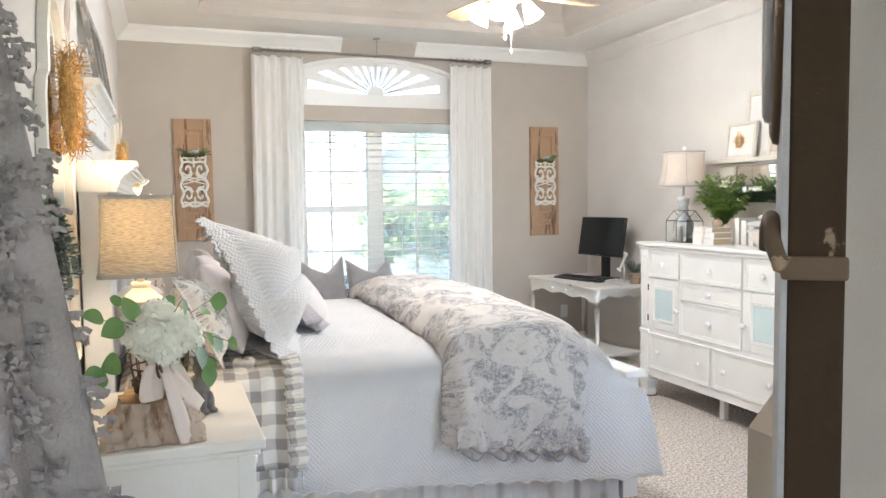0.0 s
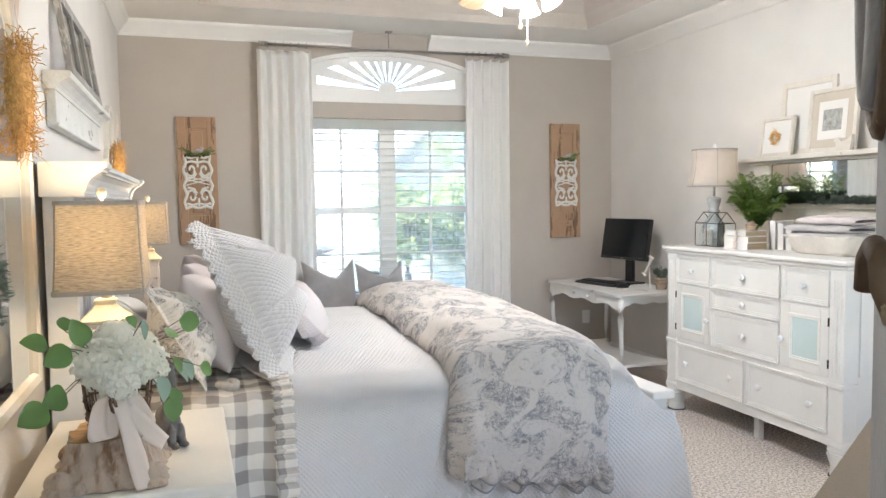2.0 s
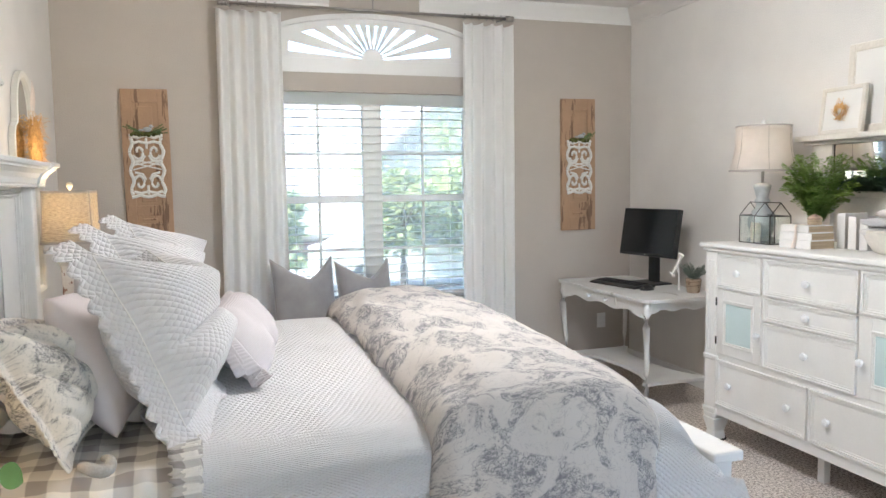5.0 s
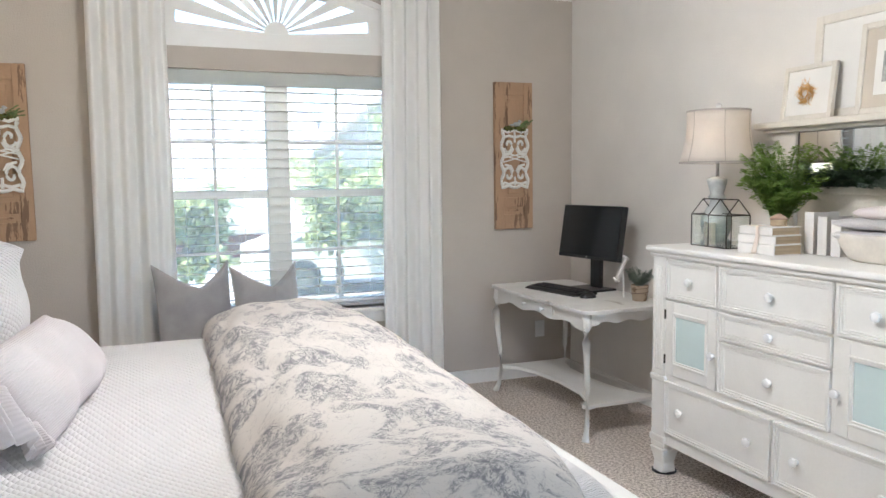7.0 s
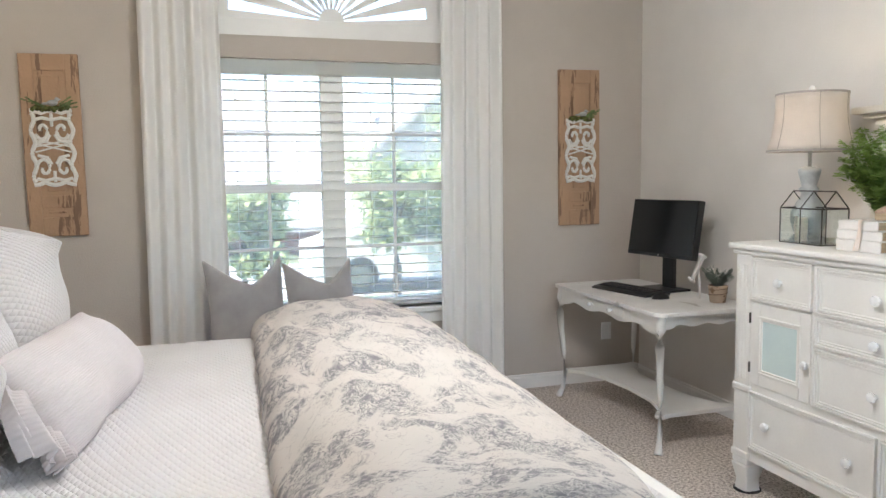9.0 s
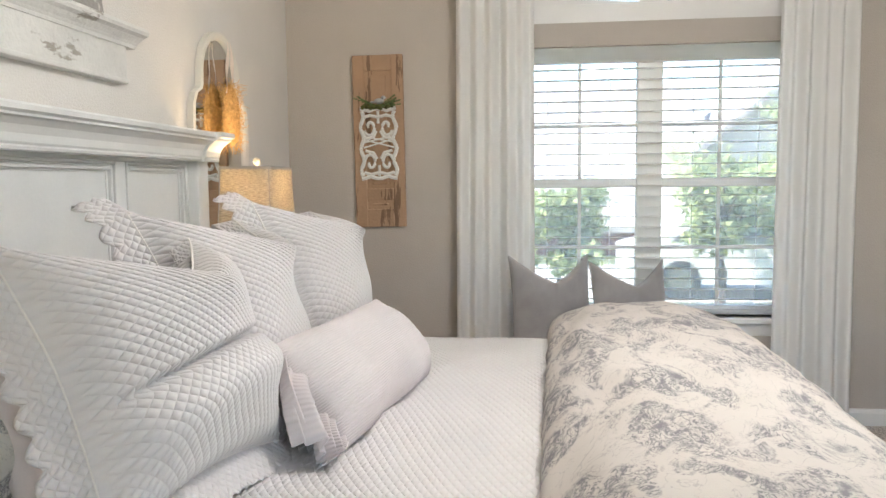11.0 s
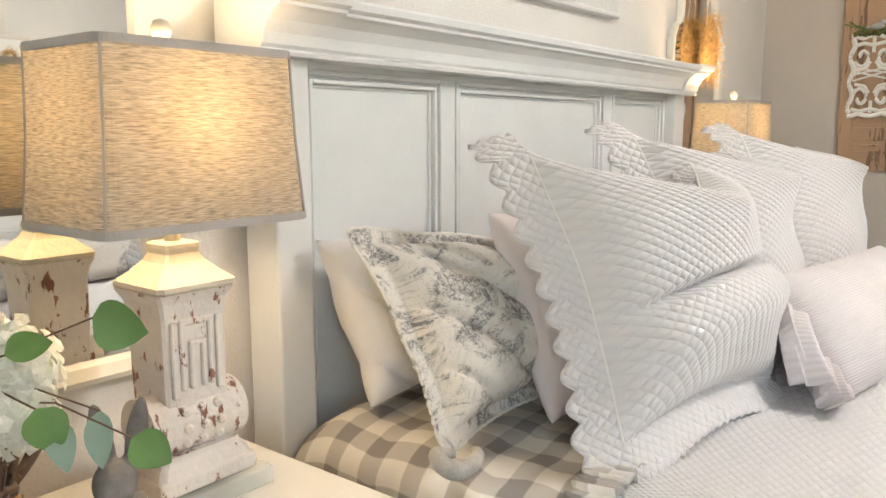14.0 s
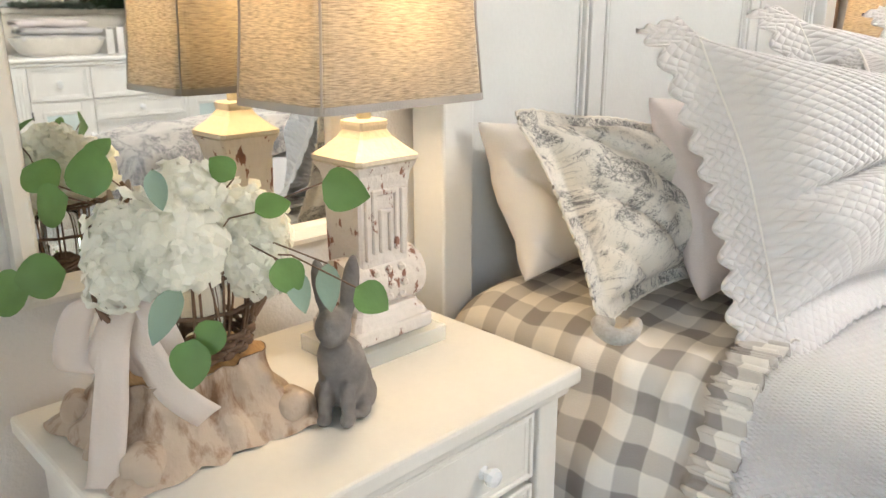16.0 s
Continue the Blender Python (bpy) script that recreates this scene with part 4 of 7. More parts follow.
def bedside_lamp(x, y, z0):
    o = thing("table_lamp", "lit table lamp with linen shade on a distressed cream carved column", "lamp", (x, y, z0), "lamps beside the bed")
    part("acrylic_base", box(-0.065, 0.085, -0.105, 0.105, 0.0, 0.03, 0.003), ACRYLIC, o, "clear acrylic base")
    bm = box(-0.055, 0.070, -0.085, 0.085, 0.031, 0.058, 0.005)
    square_lathe([(0.062, 0.058), (0.058, 0.070), (0.052, 0.078), (0.050, 0.085)], (0.004, 0, 0), 0.12, bm, 1.3)
    part("plinth", bm, LAMPBASE, o)
    bm = rod((0.012, -0.080, 0.125), (0.012, 0.080, 0.125), 0.048, n=28)
    for yy in (-0.028, 0.0, 0.028):
        for a in range(12):
            bmesh.ops.create_icosphere(bm, subdivisions=1, radius=0.009, matrix=Matrix.Translation((0.012 + 0.048 * math.cos(a * 0.524), yy, 0.125 + 0.048 * math.sin(a * 0.524))))
    part("scroll", bm, LAMPBASE, o)
    bm = square_lathe([(0.046, 0.15), (0.047, 0.20), (0.048, 0.29), (0.052, 0.312), (0.060, 0.328)], (0, 0, 0), 0.08, None, 1.12)
    for yy, w, za, zb in ((-0.038, 0.006, 0.17, 0.285), (0.038, 0.006, 0.17, 0.285), (-0.024, 0.005, 0.18, 0.283), (0.024, 0.005, 0.18, 0.283), (-0.010, 0.004, 0.18, 0.25), (0.010, 0.004, 0.18, 0.25)):
        part("flute", box(0.045, 0.053, yy - w, yy + w, za, zb, 0.002, None, 1), LAMPBASE, o)
    part("flute", box(0.0455, 0.0525, -0.029, 0.029, 0.277, 0.287, 0.002, None, 1), LAMPBASE, o)
    part("flute", box(0.0455, 0.0525, -0.014, 0.014, 0.246, 0.254, 0.002, None, 1), LAMPBASE, o)
    part("column", bm, LAMPBASE, o)
    part("cap", square_lathe([(0.062, 0.328), (0.066, 0.332), (0.066, 0.339), (0.050, 0.352), (0.034, 0.368), (0.027, 0.380), (0.029, 0.388), (0.029, 0.394), (0.022, 0.397)], (0, 0, 0), 0.12), LAMPCAP, o)
    part("neck", rod((0, 0, 0.395), (0, 0, 0.50), 0.012, n=14), LAMPCAP, o, smooth=True)
    # Hidden cup added below the bulb; it blocks the light falling on the cap.
    part("socket", lathe([(0.012, 0.495), (0.034, 0.500), (0.036, 0.512), (0.030, 0.516), (0.014, 0.518)], n=18), STEEL, o, "brass bulb socket, added to keep light off the cap", True)
    lo, hi = 0.424, 0.676
    rings = []
    for k in range(9):
        f = k / 8
        s = 1 - 0.09 * f - 0.02 * math.sin(math.pi * f)
        rings.append([(px * s, py * s, lo + (hi - lo) * f) for px, py in rounded_rect(0.117, 0.167, 0.022)])
    sh = part("shade", loop_band(rings), LINEN, o, "oatmeal linen shade glowing from its bulb")
    thicken(sh, 0.002)
    for k, (h, s) in enumerate(((lo + 0.005, 1.004), (hi - 0.005, 0.914))):
        ring = [(px * s, py * s) for px, py in rounded_rect(0.117, 0.167, 0.022)]
        b = part("trim", loop_band([[(px, py, h - 0.006) for px, py in ring], [(px, py, h + 0.006) for px, py in ring]]), BAND, o, "grey trim band")
        thicken(b, 0.004)
    for px, py in ((0.1115, 0.1615), (0.1115, -0.1615), (-0.1115, 0.1615), (-0.1115, -0.1615)):
        pts = [(px * s, py * s, z) for s, z in ((1.006, lo), (0.945, (lo + hi) / 2), (0.916, hi))]
        part("seam", tube(pts, 0.0022, 5), BAND, o)
    part("finial", lathe([(0.004, hi - 0.02), (0.005, hi + 0.006), (0.013, hi + 0.018), (0.015, hi + 0.028), (0.010, hi + 0.038), (0.003, hi + 0.041)], n=14), LAMPCAP, o, smooth=True)
    part("harp", tube([(0, 0.03 * math.sin(math.pi * k / 12) * (1 if k else 0), 0.47 + 0.19 * k / 12) for k in range(13)], 0.002, 5), STEEL, o)
    return o


NZ = 0.729


def knob(name, place, towards, parent, size=0.016):
    """A faceted crystal knob on a small rose; towards: +x or -x."""
    s = 1 if towards == "+x" else -1
    b = part(name, lathe([(0.006, 0.0), (0.012, 0.001), (0.006, 0.004), (0.005, 0.010), (size * 0.8, 0.013), (size, 0.020), (size * 0.85, 0.028), (size * 0.3, 0.031)], n=8), CRYSTAL, parent, "clear crystal knob")
    b.matrix_local = Matrix.Translation(place) @ pose(0, 0, 0, 0, 90 * s, 0)
    return b


def nightstand(y0, y1, label):
    o = thing("nightstand", label, "nightstand", (0.30, (y0 + y1) / 2, 0), "nightstands beside the bed")
    h = (y1 - y0) / 2
    part("top", box(-0.245, 0.245, -h, h, 0.699, NZ, 0.006), CREAM, o)
    part("top_moulding", box(-0.235, 0.232, -h + 0.014, h - 0.014, 0.680, 0.699, 0.006), CREAM, o)
    part("body", box(-0.225, 0.200, -h + 0.03, h - 0.03, 0.10, 0.680), CREAM, o)
    for a in (-h + 0.028, h - 0.078):
        part("leg", box(0.170, 0.220, a, a + 0.05, 0.0, 0.679, 0.004), CREAM, o)
        part("leg", box(-0.222, -0.172, a, a + 0.05, 0.0, 0.10, 0.004), CREAM, o)
    for z0, z1 in ((0.545, 0.668), (0.335, 0.533), (0.125, 0.323)):
        d = part("drawer", box(0.195, 0.212, -h + 0.085, h - 0.085, z0, z1, 0.003), CREAM, o)
        bm = bmesh.new()
        for k, w in enumerate((0.0, 0.012)):
            t = 0.216 - 0.003 * k
            ya, yb, za, zb = -h + 0.085 + w, h - 0.085 - w, z0 + w, z1 - w
            box(0.205, t, ya, ya + 0.010, za, zb, 0.002, bm, 1)
            box(0.205, t, yb - 0.010, yb, za, zb, 0.002, bm, 1)
            box(0.205, t - 0.0004, ya, yb, za, za + 0.010, 0.002, bm, 1)
            box(0.205, t - 0.0004, ya, yb, zb - 0.010, zb, 0.002, bm, 1)
        part("moulding", bm, CREAM, d)
        for ky in (-0.16, 0.16):
            knob("knob", (0.212, ky, (z0 + z1) / 2), "+x", d)
    return o


nightstand(2.605, 3.335, "cream painted nightstand with crystal knobs beside the bed")
nightstand(5.60, 6.25, "cream painted nightstand on the window side of the bed")
bedside_lamp(0.222, 3.148, NZ)
bedside_lamp(0.222, 5.70, NZ)

WHITEWASH = distressed("whitewashed_wood", (0.50, 0.40, 0.31), (0.24, 0.14, 0.08), 0.49, 34.0, 0.8, (1, 1, 0.22))
for _q in WHITEWASH.node_tree.nodes:
    if _q.type == "MAP_RANGE":
        _q.inputs[2].default_value = 0.66
STUMPTOP = material("honey_wood", (0.55, 0.34, 0.15), 0.55, 0.2, 9.0, 0.2, 60.0, 0.0, (0.30, 0.16, 0.06), 0.0, (1, 6, 1))
SP = (0.255, 2.785)
o = thing("wooden_stump", "whitewashed carved wood tree stump riser on the nightstand", "riser", (*SP, NZ))


def stump_at(u, v):
    a = 2 * math.pi * u
    c, s = math.cos(a), math.sin(a)
    square = 1 / max(abs(c), abs(s)) ** 0.55
    foot = abs(math.sin(2 * a)) ** 4
    r = (0.088 + 0.040 * (1 - v) ** 1.6) * square * (1 + 0.22 * foot * (1 - v) ** 3)
    r += 0.010 * (abs(math.sin(9 * a + 1.5 * v + 2 * wob(2 * c, 2 * s, 1))) - 0.6) * (1 - 0.4 * v) + 0.009 * wob(4 * c, 4 * s, 5 * v)
    return (r * c * 1.02, r * s * 1.12, 0.003 + 0.105 * v + 0.006 * wob(4 * c, 4 * s, 2))


bm = sheet(stump_at, 120, 18, (0.7, 0.12))
part("bark", bm, WHITEWASH, o, smooth=True)
bm = bmesh.new()
ring = [bm.verts.new((0.985 * p[0], 0.985 * p[1], p[2] + 0.001)) for p in (stump_at(k / 72, 1.0) for k in range(72))]
mid = bm.verts.new((0, 0, 0.111))
for k in range(72):
    bm.faces.new((ring[k], ring[(k + 1) % 72], mid))
part("cut_face", bm, STUMPTOP, o, "smooth honey-coloured cut top", True)
for a in (45, 135, 225, 315):
    c, s = math.cos(radians(a)), math.sin(radians(a))
    bm = bmesh.new()
    bmesh.ops.create_icosphere(bm, subdivisions=3, radius=0.029, matrix=Matrix.Translation((0.142 * c, 0.154 * s, 0.024)) @ Matrix.Diagonal((1.15, 1.0, 0.88, 1)))
    for v in bm.verts:
        v.co += 0.007 * Vector((wob(v.co.x * 40, v.co.y * 40, 1), wob(v.co.x * 40, v.co.y * 40, 5), wob(v.co.z * 40, v.co.y * 40, 9)))
        v.co.z = max(v.co.z, 0.002)
    part("foot", bm, WHITEWASH, o, "knobbly carved root foot", True)

# basket of hydrangeas
TWIG = material("brown_twig", (0.17, 0.10, 0.06), 0.7, 0.2, 40.0, 0.3, 120.0)
RIBBON = cloth_through("blush_ribbon", (0.86, 0.76, 0.68), 0.25, 0.8, 300.0, 0.03)
PETAL = cloth_through("hydrangea_petal", (0.98, 0.98, 0.90), 0.45, 0.7, 60.0, 0.06)
LEAF = cloth_through("eucalyptus_leaf", (0.16, 0.31, 0.09), 0.3, 0.45, 40.0, 0.15)
LEAFPALE = cloth_through("pale_leaf", (0.30, 0.42, 0.33), 0.15, 0.5, 40.0, 0.1)
BZ = NZ + 0.115
BX, BYY = SP[0] + 0.02, SP[1] + 0.02
bk = thing("twig_basket", "round brown twig basket with a blush ribbon bow", "basket", (BX, BYY, BZ))
for j in range(4):
    z = 0.005 + 0.009 * j
    pts = [((0.064 + 0.0025 * j) * math.cos(a) * (1 + 0.05 * math.sin(14 * a + j * math.pi)), (0.064 + 0.0025 * j) * math.sin(a) * (1 + 0.05 * math.sin(14 * a + j * math.pi)), z + 0.002 * math.sin(3 * a)) for a in np.linspace(0, 2 * math.pi, 85)]
    part("woven_ring", tube(pts, 0.0042, 6), TWIG, bk, smooth=True)
for k in range(26):
    a = 2 * math.pi * (k // 2) / 13 + (0.10 if k % 2 else 0.0)
    c, s = math.cos(a), math.sin(a)
    part("stake", tube([(0.062 * c, 0.062 * s, 0.0), (0.076 * c, 0.076 * s, 0.06), (0.082 * c, 0.082 * s, 0.125)], 0.0019, 5), TWIG, bk)
for j, z in enumerate((0.072, 0.122, 0.128)):
    r = 0.078 + 0.05 * (z - 0.06)
    pts = [(r * math.cos(a) * (1 + 0.03 * math.sin(13 * a + j * 2)), r * math.sin(a) * (1 + 0.03 * math.sin(13 * a + j * 2)), z) for a in np.linspace(0, 2 * math.pi, 61)]
    part("woven_ring", tube(pts, 0.0028, 6), TWIG, bk, smooth=True)
for end in (-1, 1):
    for j in range(3):
        pts = [(0.006 * math.cos(5 * f + 2.1 * j), end * (0.066 + 0.060 * math.sin(math.pi * min(1.0, f * 0.70)) + 0.005 * math.sin(5 * f + 2.1 * j)), 0.010 + 0.135 * f) for f in np.linspace(0, 1, 22)]
        part("handle", tube(pts, 0.0040, 6), TWIG, bk, "twisted twig side handle", True)
part("jar", lathe([(0.030, 0.004), (0.036, 0.006), (0.036, 0.10), (0.030, 0.11)], n=20), glass("jar_glass", (0.92, 0.96, 0.93)), bk, "clear glass jar inside the basket", True)


def strip(name, pts, width, across_dir, parent, label=""):
    """A ribbon through points, of that width, lying along across_dir."""
    w = Vector(across_dir).normalized() * width / 2
    fn_pts = [Vector(p) for p in pts]

    def at(u, v):
        p = smoothed([tuple(q) for q in fn_pts], u)
        tw = 0.004 * math.sin(9 * u + 2 * v)
        return (p[0] + w.x * (2 * v - 1) + tw, p[1] + w.y * (2 * v - 1), p[2] + w.z * (2 * v - 1))

    return thicken(part(name, sheet(at, 40, 4, (0.3, width)), RIBBON, parent, label, True), 0.001)


# the bow hangs on the side towards the doorway
strip("ribbon_tail", [(0.000, -0.095, 0.10), (0.020, -0.120, 0.06), (0.045, -0.145, -0.02), (0.060, -0.170, -0.10), (0.065, -0.180, -0.110)], 0.044, (0.75, 0.65, 0), bk)
strip("ribbon_tail", [(0.000, -0.090, 0.10), (0.040, -0.095, 0.05), (0.080, -0.080, -0.01), (0.110, -0.050, -0.045)], 0.044, (0.5, 0.5, 0.5), bk)
strip("ribbon_loop", [(0.000, -0.095, 0.105), (-0.025, -0.140, 0.09), (-0.030, -0.160, 0.02), (-0.010, -0.140, 0.015), (0.001, -0.098, 0.10)], 0.046, (0.75, 0.65, 0), bk)
strip("ribbon_loop", [(0.000, -0.095, 0.105), (0.040, -0.080, 0.09), (0.070, -0.070, 0.02), (0.045, -0.095, 0.012), (0.001, -0.098, 0.10)], 0.046, (0.75, 0.65, 0), bk)
bm = bmesh.new()
bmesh.ops.create_icosphere(bm, subdivisions=2, radius=0.014, matrix=Matrix.Translation((0.002, -0.097, 0.103)))
part("ribbon_knot", bm, RIBBON, bk, smooth=True)

fl = thing("flower_bouquet", "white hydrangea bouquet with green eucalyptus leaves in the twig basket", "flowers", (BX, BYY, BZ + 0.012))
rnd = random.Random(5)


def hydrangea(c, r, n):
    """A head of small four-petalled florets."""
    bm = bmesh.new()
    bmesh.ops.create_icosphere(bm, subdivisions=2, radius=r * 0.62, matrix=Matrix.Translation(c))
    n = int(n * 0.7)
    for k in range(n):
        z = 1 - 1.75 * (k + 0.5) / n
        a = k * 2.39996
        s = math.sqrt(max(0, 1 - z * z))
        d = Vector((s * math.cos(a), s * math.sin(a), z))
        d = (d + Vector((rnd.uniform(-.12, .12), rnd.uniform(-.12, .12), rnd.uniform(-.12, .12)))).normalized()
        p = Vector(c) + d * r * rnd.uniform(0.72, 1.14)
        d = (d + Vector((rnd.uniform(-.3, .3), rnd.uniform(-.3, .3), rnd.uniform(-.2, .35)))).normalized()
        e1 = d.orthogonal().normalized()
        e1.rotate(Matrix.Rotation(rnd.uniform(0, 6.28), 3, d))
        e2 = d.cross(e1)
        w = rnd.uniform(0.018, 0.025)
        for q in range(4):
            b1 = e1 * math.cos(q * math.pi / 2) + e2 * math.sin(q * math.pi / 2)
            b2 = d.cross(b1)
            lift = d * rnd.uniform(-0.003, 0.010)
            vs = [bm.verts.new(v) for v in (p, p + b1 * w * 0.38 + b2 * w * 0.46 + lift * 0.6, p + b1 * w * 0.85 + b2 * w * 0.40 + lift, p + b1 * w * 1.02 + lift - d * 0.003, p + b1 * w * 0.85 - b2 * w * 0.40 + lift, p + b1 * w * 0.38 - b2 * w * 0.46 + lift * 0.6, p + b1 * w * 0.6 + lift * 1.3 + d * 0.0015)]
            for i in range(6):
                bm.faces.new((vs[6], vs[i], vs[(i + 1) % 6]))
    return bm


for c, r, n in (((-0.03, -0.075, 0.160), 0.058, 120), ((0.060, -0.045, 0.165), 0.058, 120), ((0.045, 0.065, 0.165), 0.058, 120), ((-0.05, 0.045, 0.180), 0.054, 100), ((0.0, 0.0, 0.205), 0.052, 100), ((0.080, 0.060, 0.130), 0.042, 80), ((0.01, -0.110, 0.130), 0.042, 70)):
    part("flower_head", hydrangea((c[0] * 0.88, c[1] * 0.88, c[2] - 0.012), r * 0.94, n), PETAL, fl, "white hydrangea head")


def leaf_mesh(length, width, curl=0.15, n=7):
    bm = bmesh.new()
    rows = []
    for k in range(n + 1):
        f = k / n
        w = width * math.sin(math.pi * min(1, f ** 0.8 * 0.985 + 0.01)) ** 0.75
        z = -curl * length * f * f
        rows.append([bm.verts.new((length * f, -w / 2, z + 0.12 * w)), bm.verts.new((length * f, 0, z)), bm.verts.new((length * f, w / 2, z + 0.12 * w))])
    for a, c in zip(rows, rows[1:]):
        bm.faces.new((a[0], c[0], c[1], a[1]))
        bm.faces.new((a[1], c[1], c[2], a[2]))
    return bm


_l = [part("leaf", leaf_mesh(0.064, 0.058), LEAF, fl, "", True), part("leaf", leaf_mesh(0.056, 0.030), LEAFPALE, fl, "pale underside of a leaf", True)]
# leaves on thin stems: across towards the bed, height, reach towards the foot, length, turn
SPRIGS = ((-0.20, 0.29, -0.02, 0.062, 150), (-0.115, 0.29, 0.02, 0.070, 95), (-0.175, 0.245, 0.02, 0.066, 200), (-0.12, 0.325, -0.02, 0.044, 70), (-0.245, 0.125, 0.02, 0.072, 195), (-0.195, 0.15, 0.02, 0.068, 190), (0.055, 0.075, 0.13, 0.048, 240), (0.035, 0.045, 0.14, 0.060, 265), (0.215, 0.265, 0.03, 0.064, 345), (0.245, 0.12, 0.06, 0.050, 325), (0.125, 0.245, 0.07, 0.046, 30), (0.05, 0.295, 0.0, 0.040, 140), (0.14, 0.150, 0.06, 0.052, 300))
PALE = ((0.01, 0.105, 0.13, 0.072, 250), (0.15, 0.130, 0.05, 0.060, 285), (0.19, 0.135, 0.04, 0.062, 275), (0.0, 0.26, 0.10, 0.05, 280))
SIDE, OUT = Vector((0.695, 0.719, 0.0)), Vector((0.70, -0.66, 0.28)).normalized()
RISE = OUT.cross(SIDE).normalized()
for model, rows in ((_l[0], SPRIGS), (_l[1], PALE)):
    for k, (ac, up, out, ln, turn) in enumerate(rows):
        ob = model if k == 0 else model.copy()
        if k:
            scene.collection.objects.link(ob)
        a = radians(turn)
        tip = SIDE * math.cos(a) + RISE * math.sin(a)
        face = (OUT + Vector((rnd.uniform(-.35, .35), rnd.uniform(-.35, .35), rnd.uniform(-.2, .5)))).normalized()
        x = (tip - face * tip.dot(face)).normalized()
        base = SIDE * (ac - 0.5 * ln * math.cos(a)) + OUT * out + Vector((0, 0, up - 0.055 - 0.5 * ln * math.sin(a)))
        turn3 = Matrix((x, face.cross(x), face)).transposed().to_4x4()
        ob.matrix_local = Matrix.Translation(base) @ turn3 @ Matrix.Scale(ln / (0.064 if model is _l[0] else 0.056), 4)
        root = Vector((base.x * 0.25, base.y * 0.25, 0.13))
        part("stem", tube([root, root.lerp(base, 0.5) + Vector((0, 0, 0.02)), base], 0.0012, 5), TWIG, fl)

# grey rabbit figure: one plain shape
CLAY = material("grey_clay", (0.22, 0.20, 0.185), 0.8, 0.2, 25.0, 0.25, 90.0)
bm = bmesh.new()
for c, s, t in (((0, 0, 0.058), (0.034, 0.030, 0.052), -12), ((0.0, 0.020, 0.038), (0.036, 0.036, 0.036), 0), ((-0.006, -0.014, 0.085), (0.025, 0.022, 0.034), 0), ((-0.006, -0.020, 0.132), (0.024, 0.028, 0.027), 0), ((-0.006, -0.040, 0.124), (0.014, 0.014, 0.013), 0),
                ((-0.018, -0.034, 0.028), (0.010, 0.011, 0.034), 0), ((0.012, -0.034, 0.028), (0.010, 0.011, 0.034), 0), ((-0.018, -0.042, 0.007), (0.011, 0.017, 0.008), 0), ((0.012, -0.042, 0.007), (0.011, 0.017, 0.008), 0), ((0.028, 0.012, 0.020), (0.015, 0.028, 0.022), 0), ((-0.028, 0.012, 0.020), (0.015, 0.028, 0.022), 0), ((0.028, -0.012, 0.008), (0.011, 0.022, 0.009), 0), ((-0.028, -0.012, 0.008), (0.011, 0.022, 0.009), 0), ((0, 0.050, 0.022), (0.014, 0.014, 0.014), 0)):
    bmesh.ops.create_icosphere(bm, subdivisions=3, radius=1, matrix=Matrix.Translation(c) @ pose(0, 0, 0, t, 0, 0) @ Matrix.Diagonal((*s, 1)))
for x, tilt, lx in ((-0.017, -7, 6), (0.008, 6, -16)):
    bmesh.ops.create_icosphere(bm, subdivisions=3, radius=1, matrix=Matrix.Translation((x + 0.002, -0.010, 0.145)) @ pose(0, 0, 0, lx, tilt, 0) @ Matrix.Translation((0, 0, 0.036)) @ Matrix.Diagonal((0.0125, 0.009, 0.046, 1)))
bun = part("rabbit_figurine", bm, CLAY, None, "", True)
bun.matrix_world = pose(0.385, 2.965, NZ + 0.001, 0, 0, 42) @ Matrix.Diagonal((1.08, 1.08, 1.06, 1))
rm = bun.modifiers.new("melt", "REMESH")
rm.mode, rm.voxel_size, rm.use_smooth_shade = "VOXEL", 0.0032, True
sm = bun.modifiers.new("soften", "SMOOTH")
sm.iterations = 4
tagged(bun, "grey clay rabbit figurine sitting on the nightstand", "figurine")

# ---- things on the bed wall ----
MIRROR = material("mirror_silver", (0.86, 0.88, 0.87), 0.02, 0.01, 2.0, 0.0, 10.0, 1.0)
MIRFRAME = material("cream_mirror_frame", (0.76, 0.73, 0.66), 0.45, 0.04, 8.0, 0.06, 60.0)
STRAW = material("straw", (0.80, 0.48, 0.17), 0.9, 0.28, 60.0, 0.4, 180.0, 0.0, (0.48, 0.26, 0.08))


def mirror_outline(inset):
    """Half a cathedral outline, from the foot up to the crown: (across, height)."""
    h = 0.30 - inset
    pts = [(h, 0.0 + inset), (h, 0.74), (h - 0.004, 0.79), (h - 0.03, 0.835), (h - 0.075, 0.855), (h - 0.085, 0.875), (h - 0.088, 0.92)]
    r = h - 0.088
    pts += [(r * math.cos(a), 0.92 + (0.20 - inset) * math.sin(a)) for a in np.linspace(0.15, math.pi / 2, 9)]
    return pts + [(-x, z) for x, z in pts[-2::-1]]


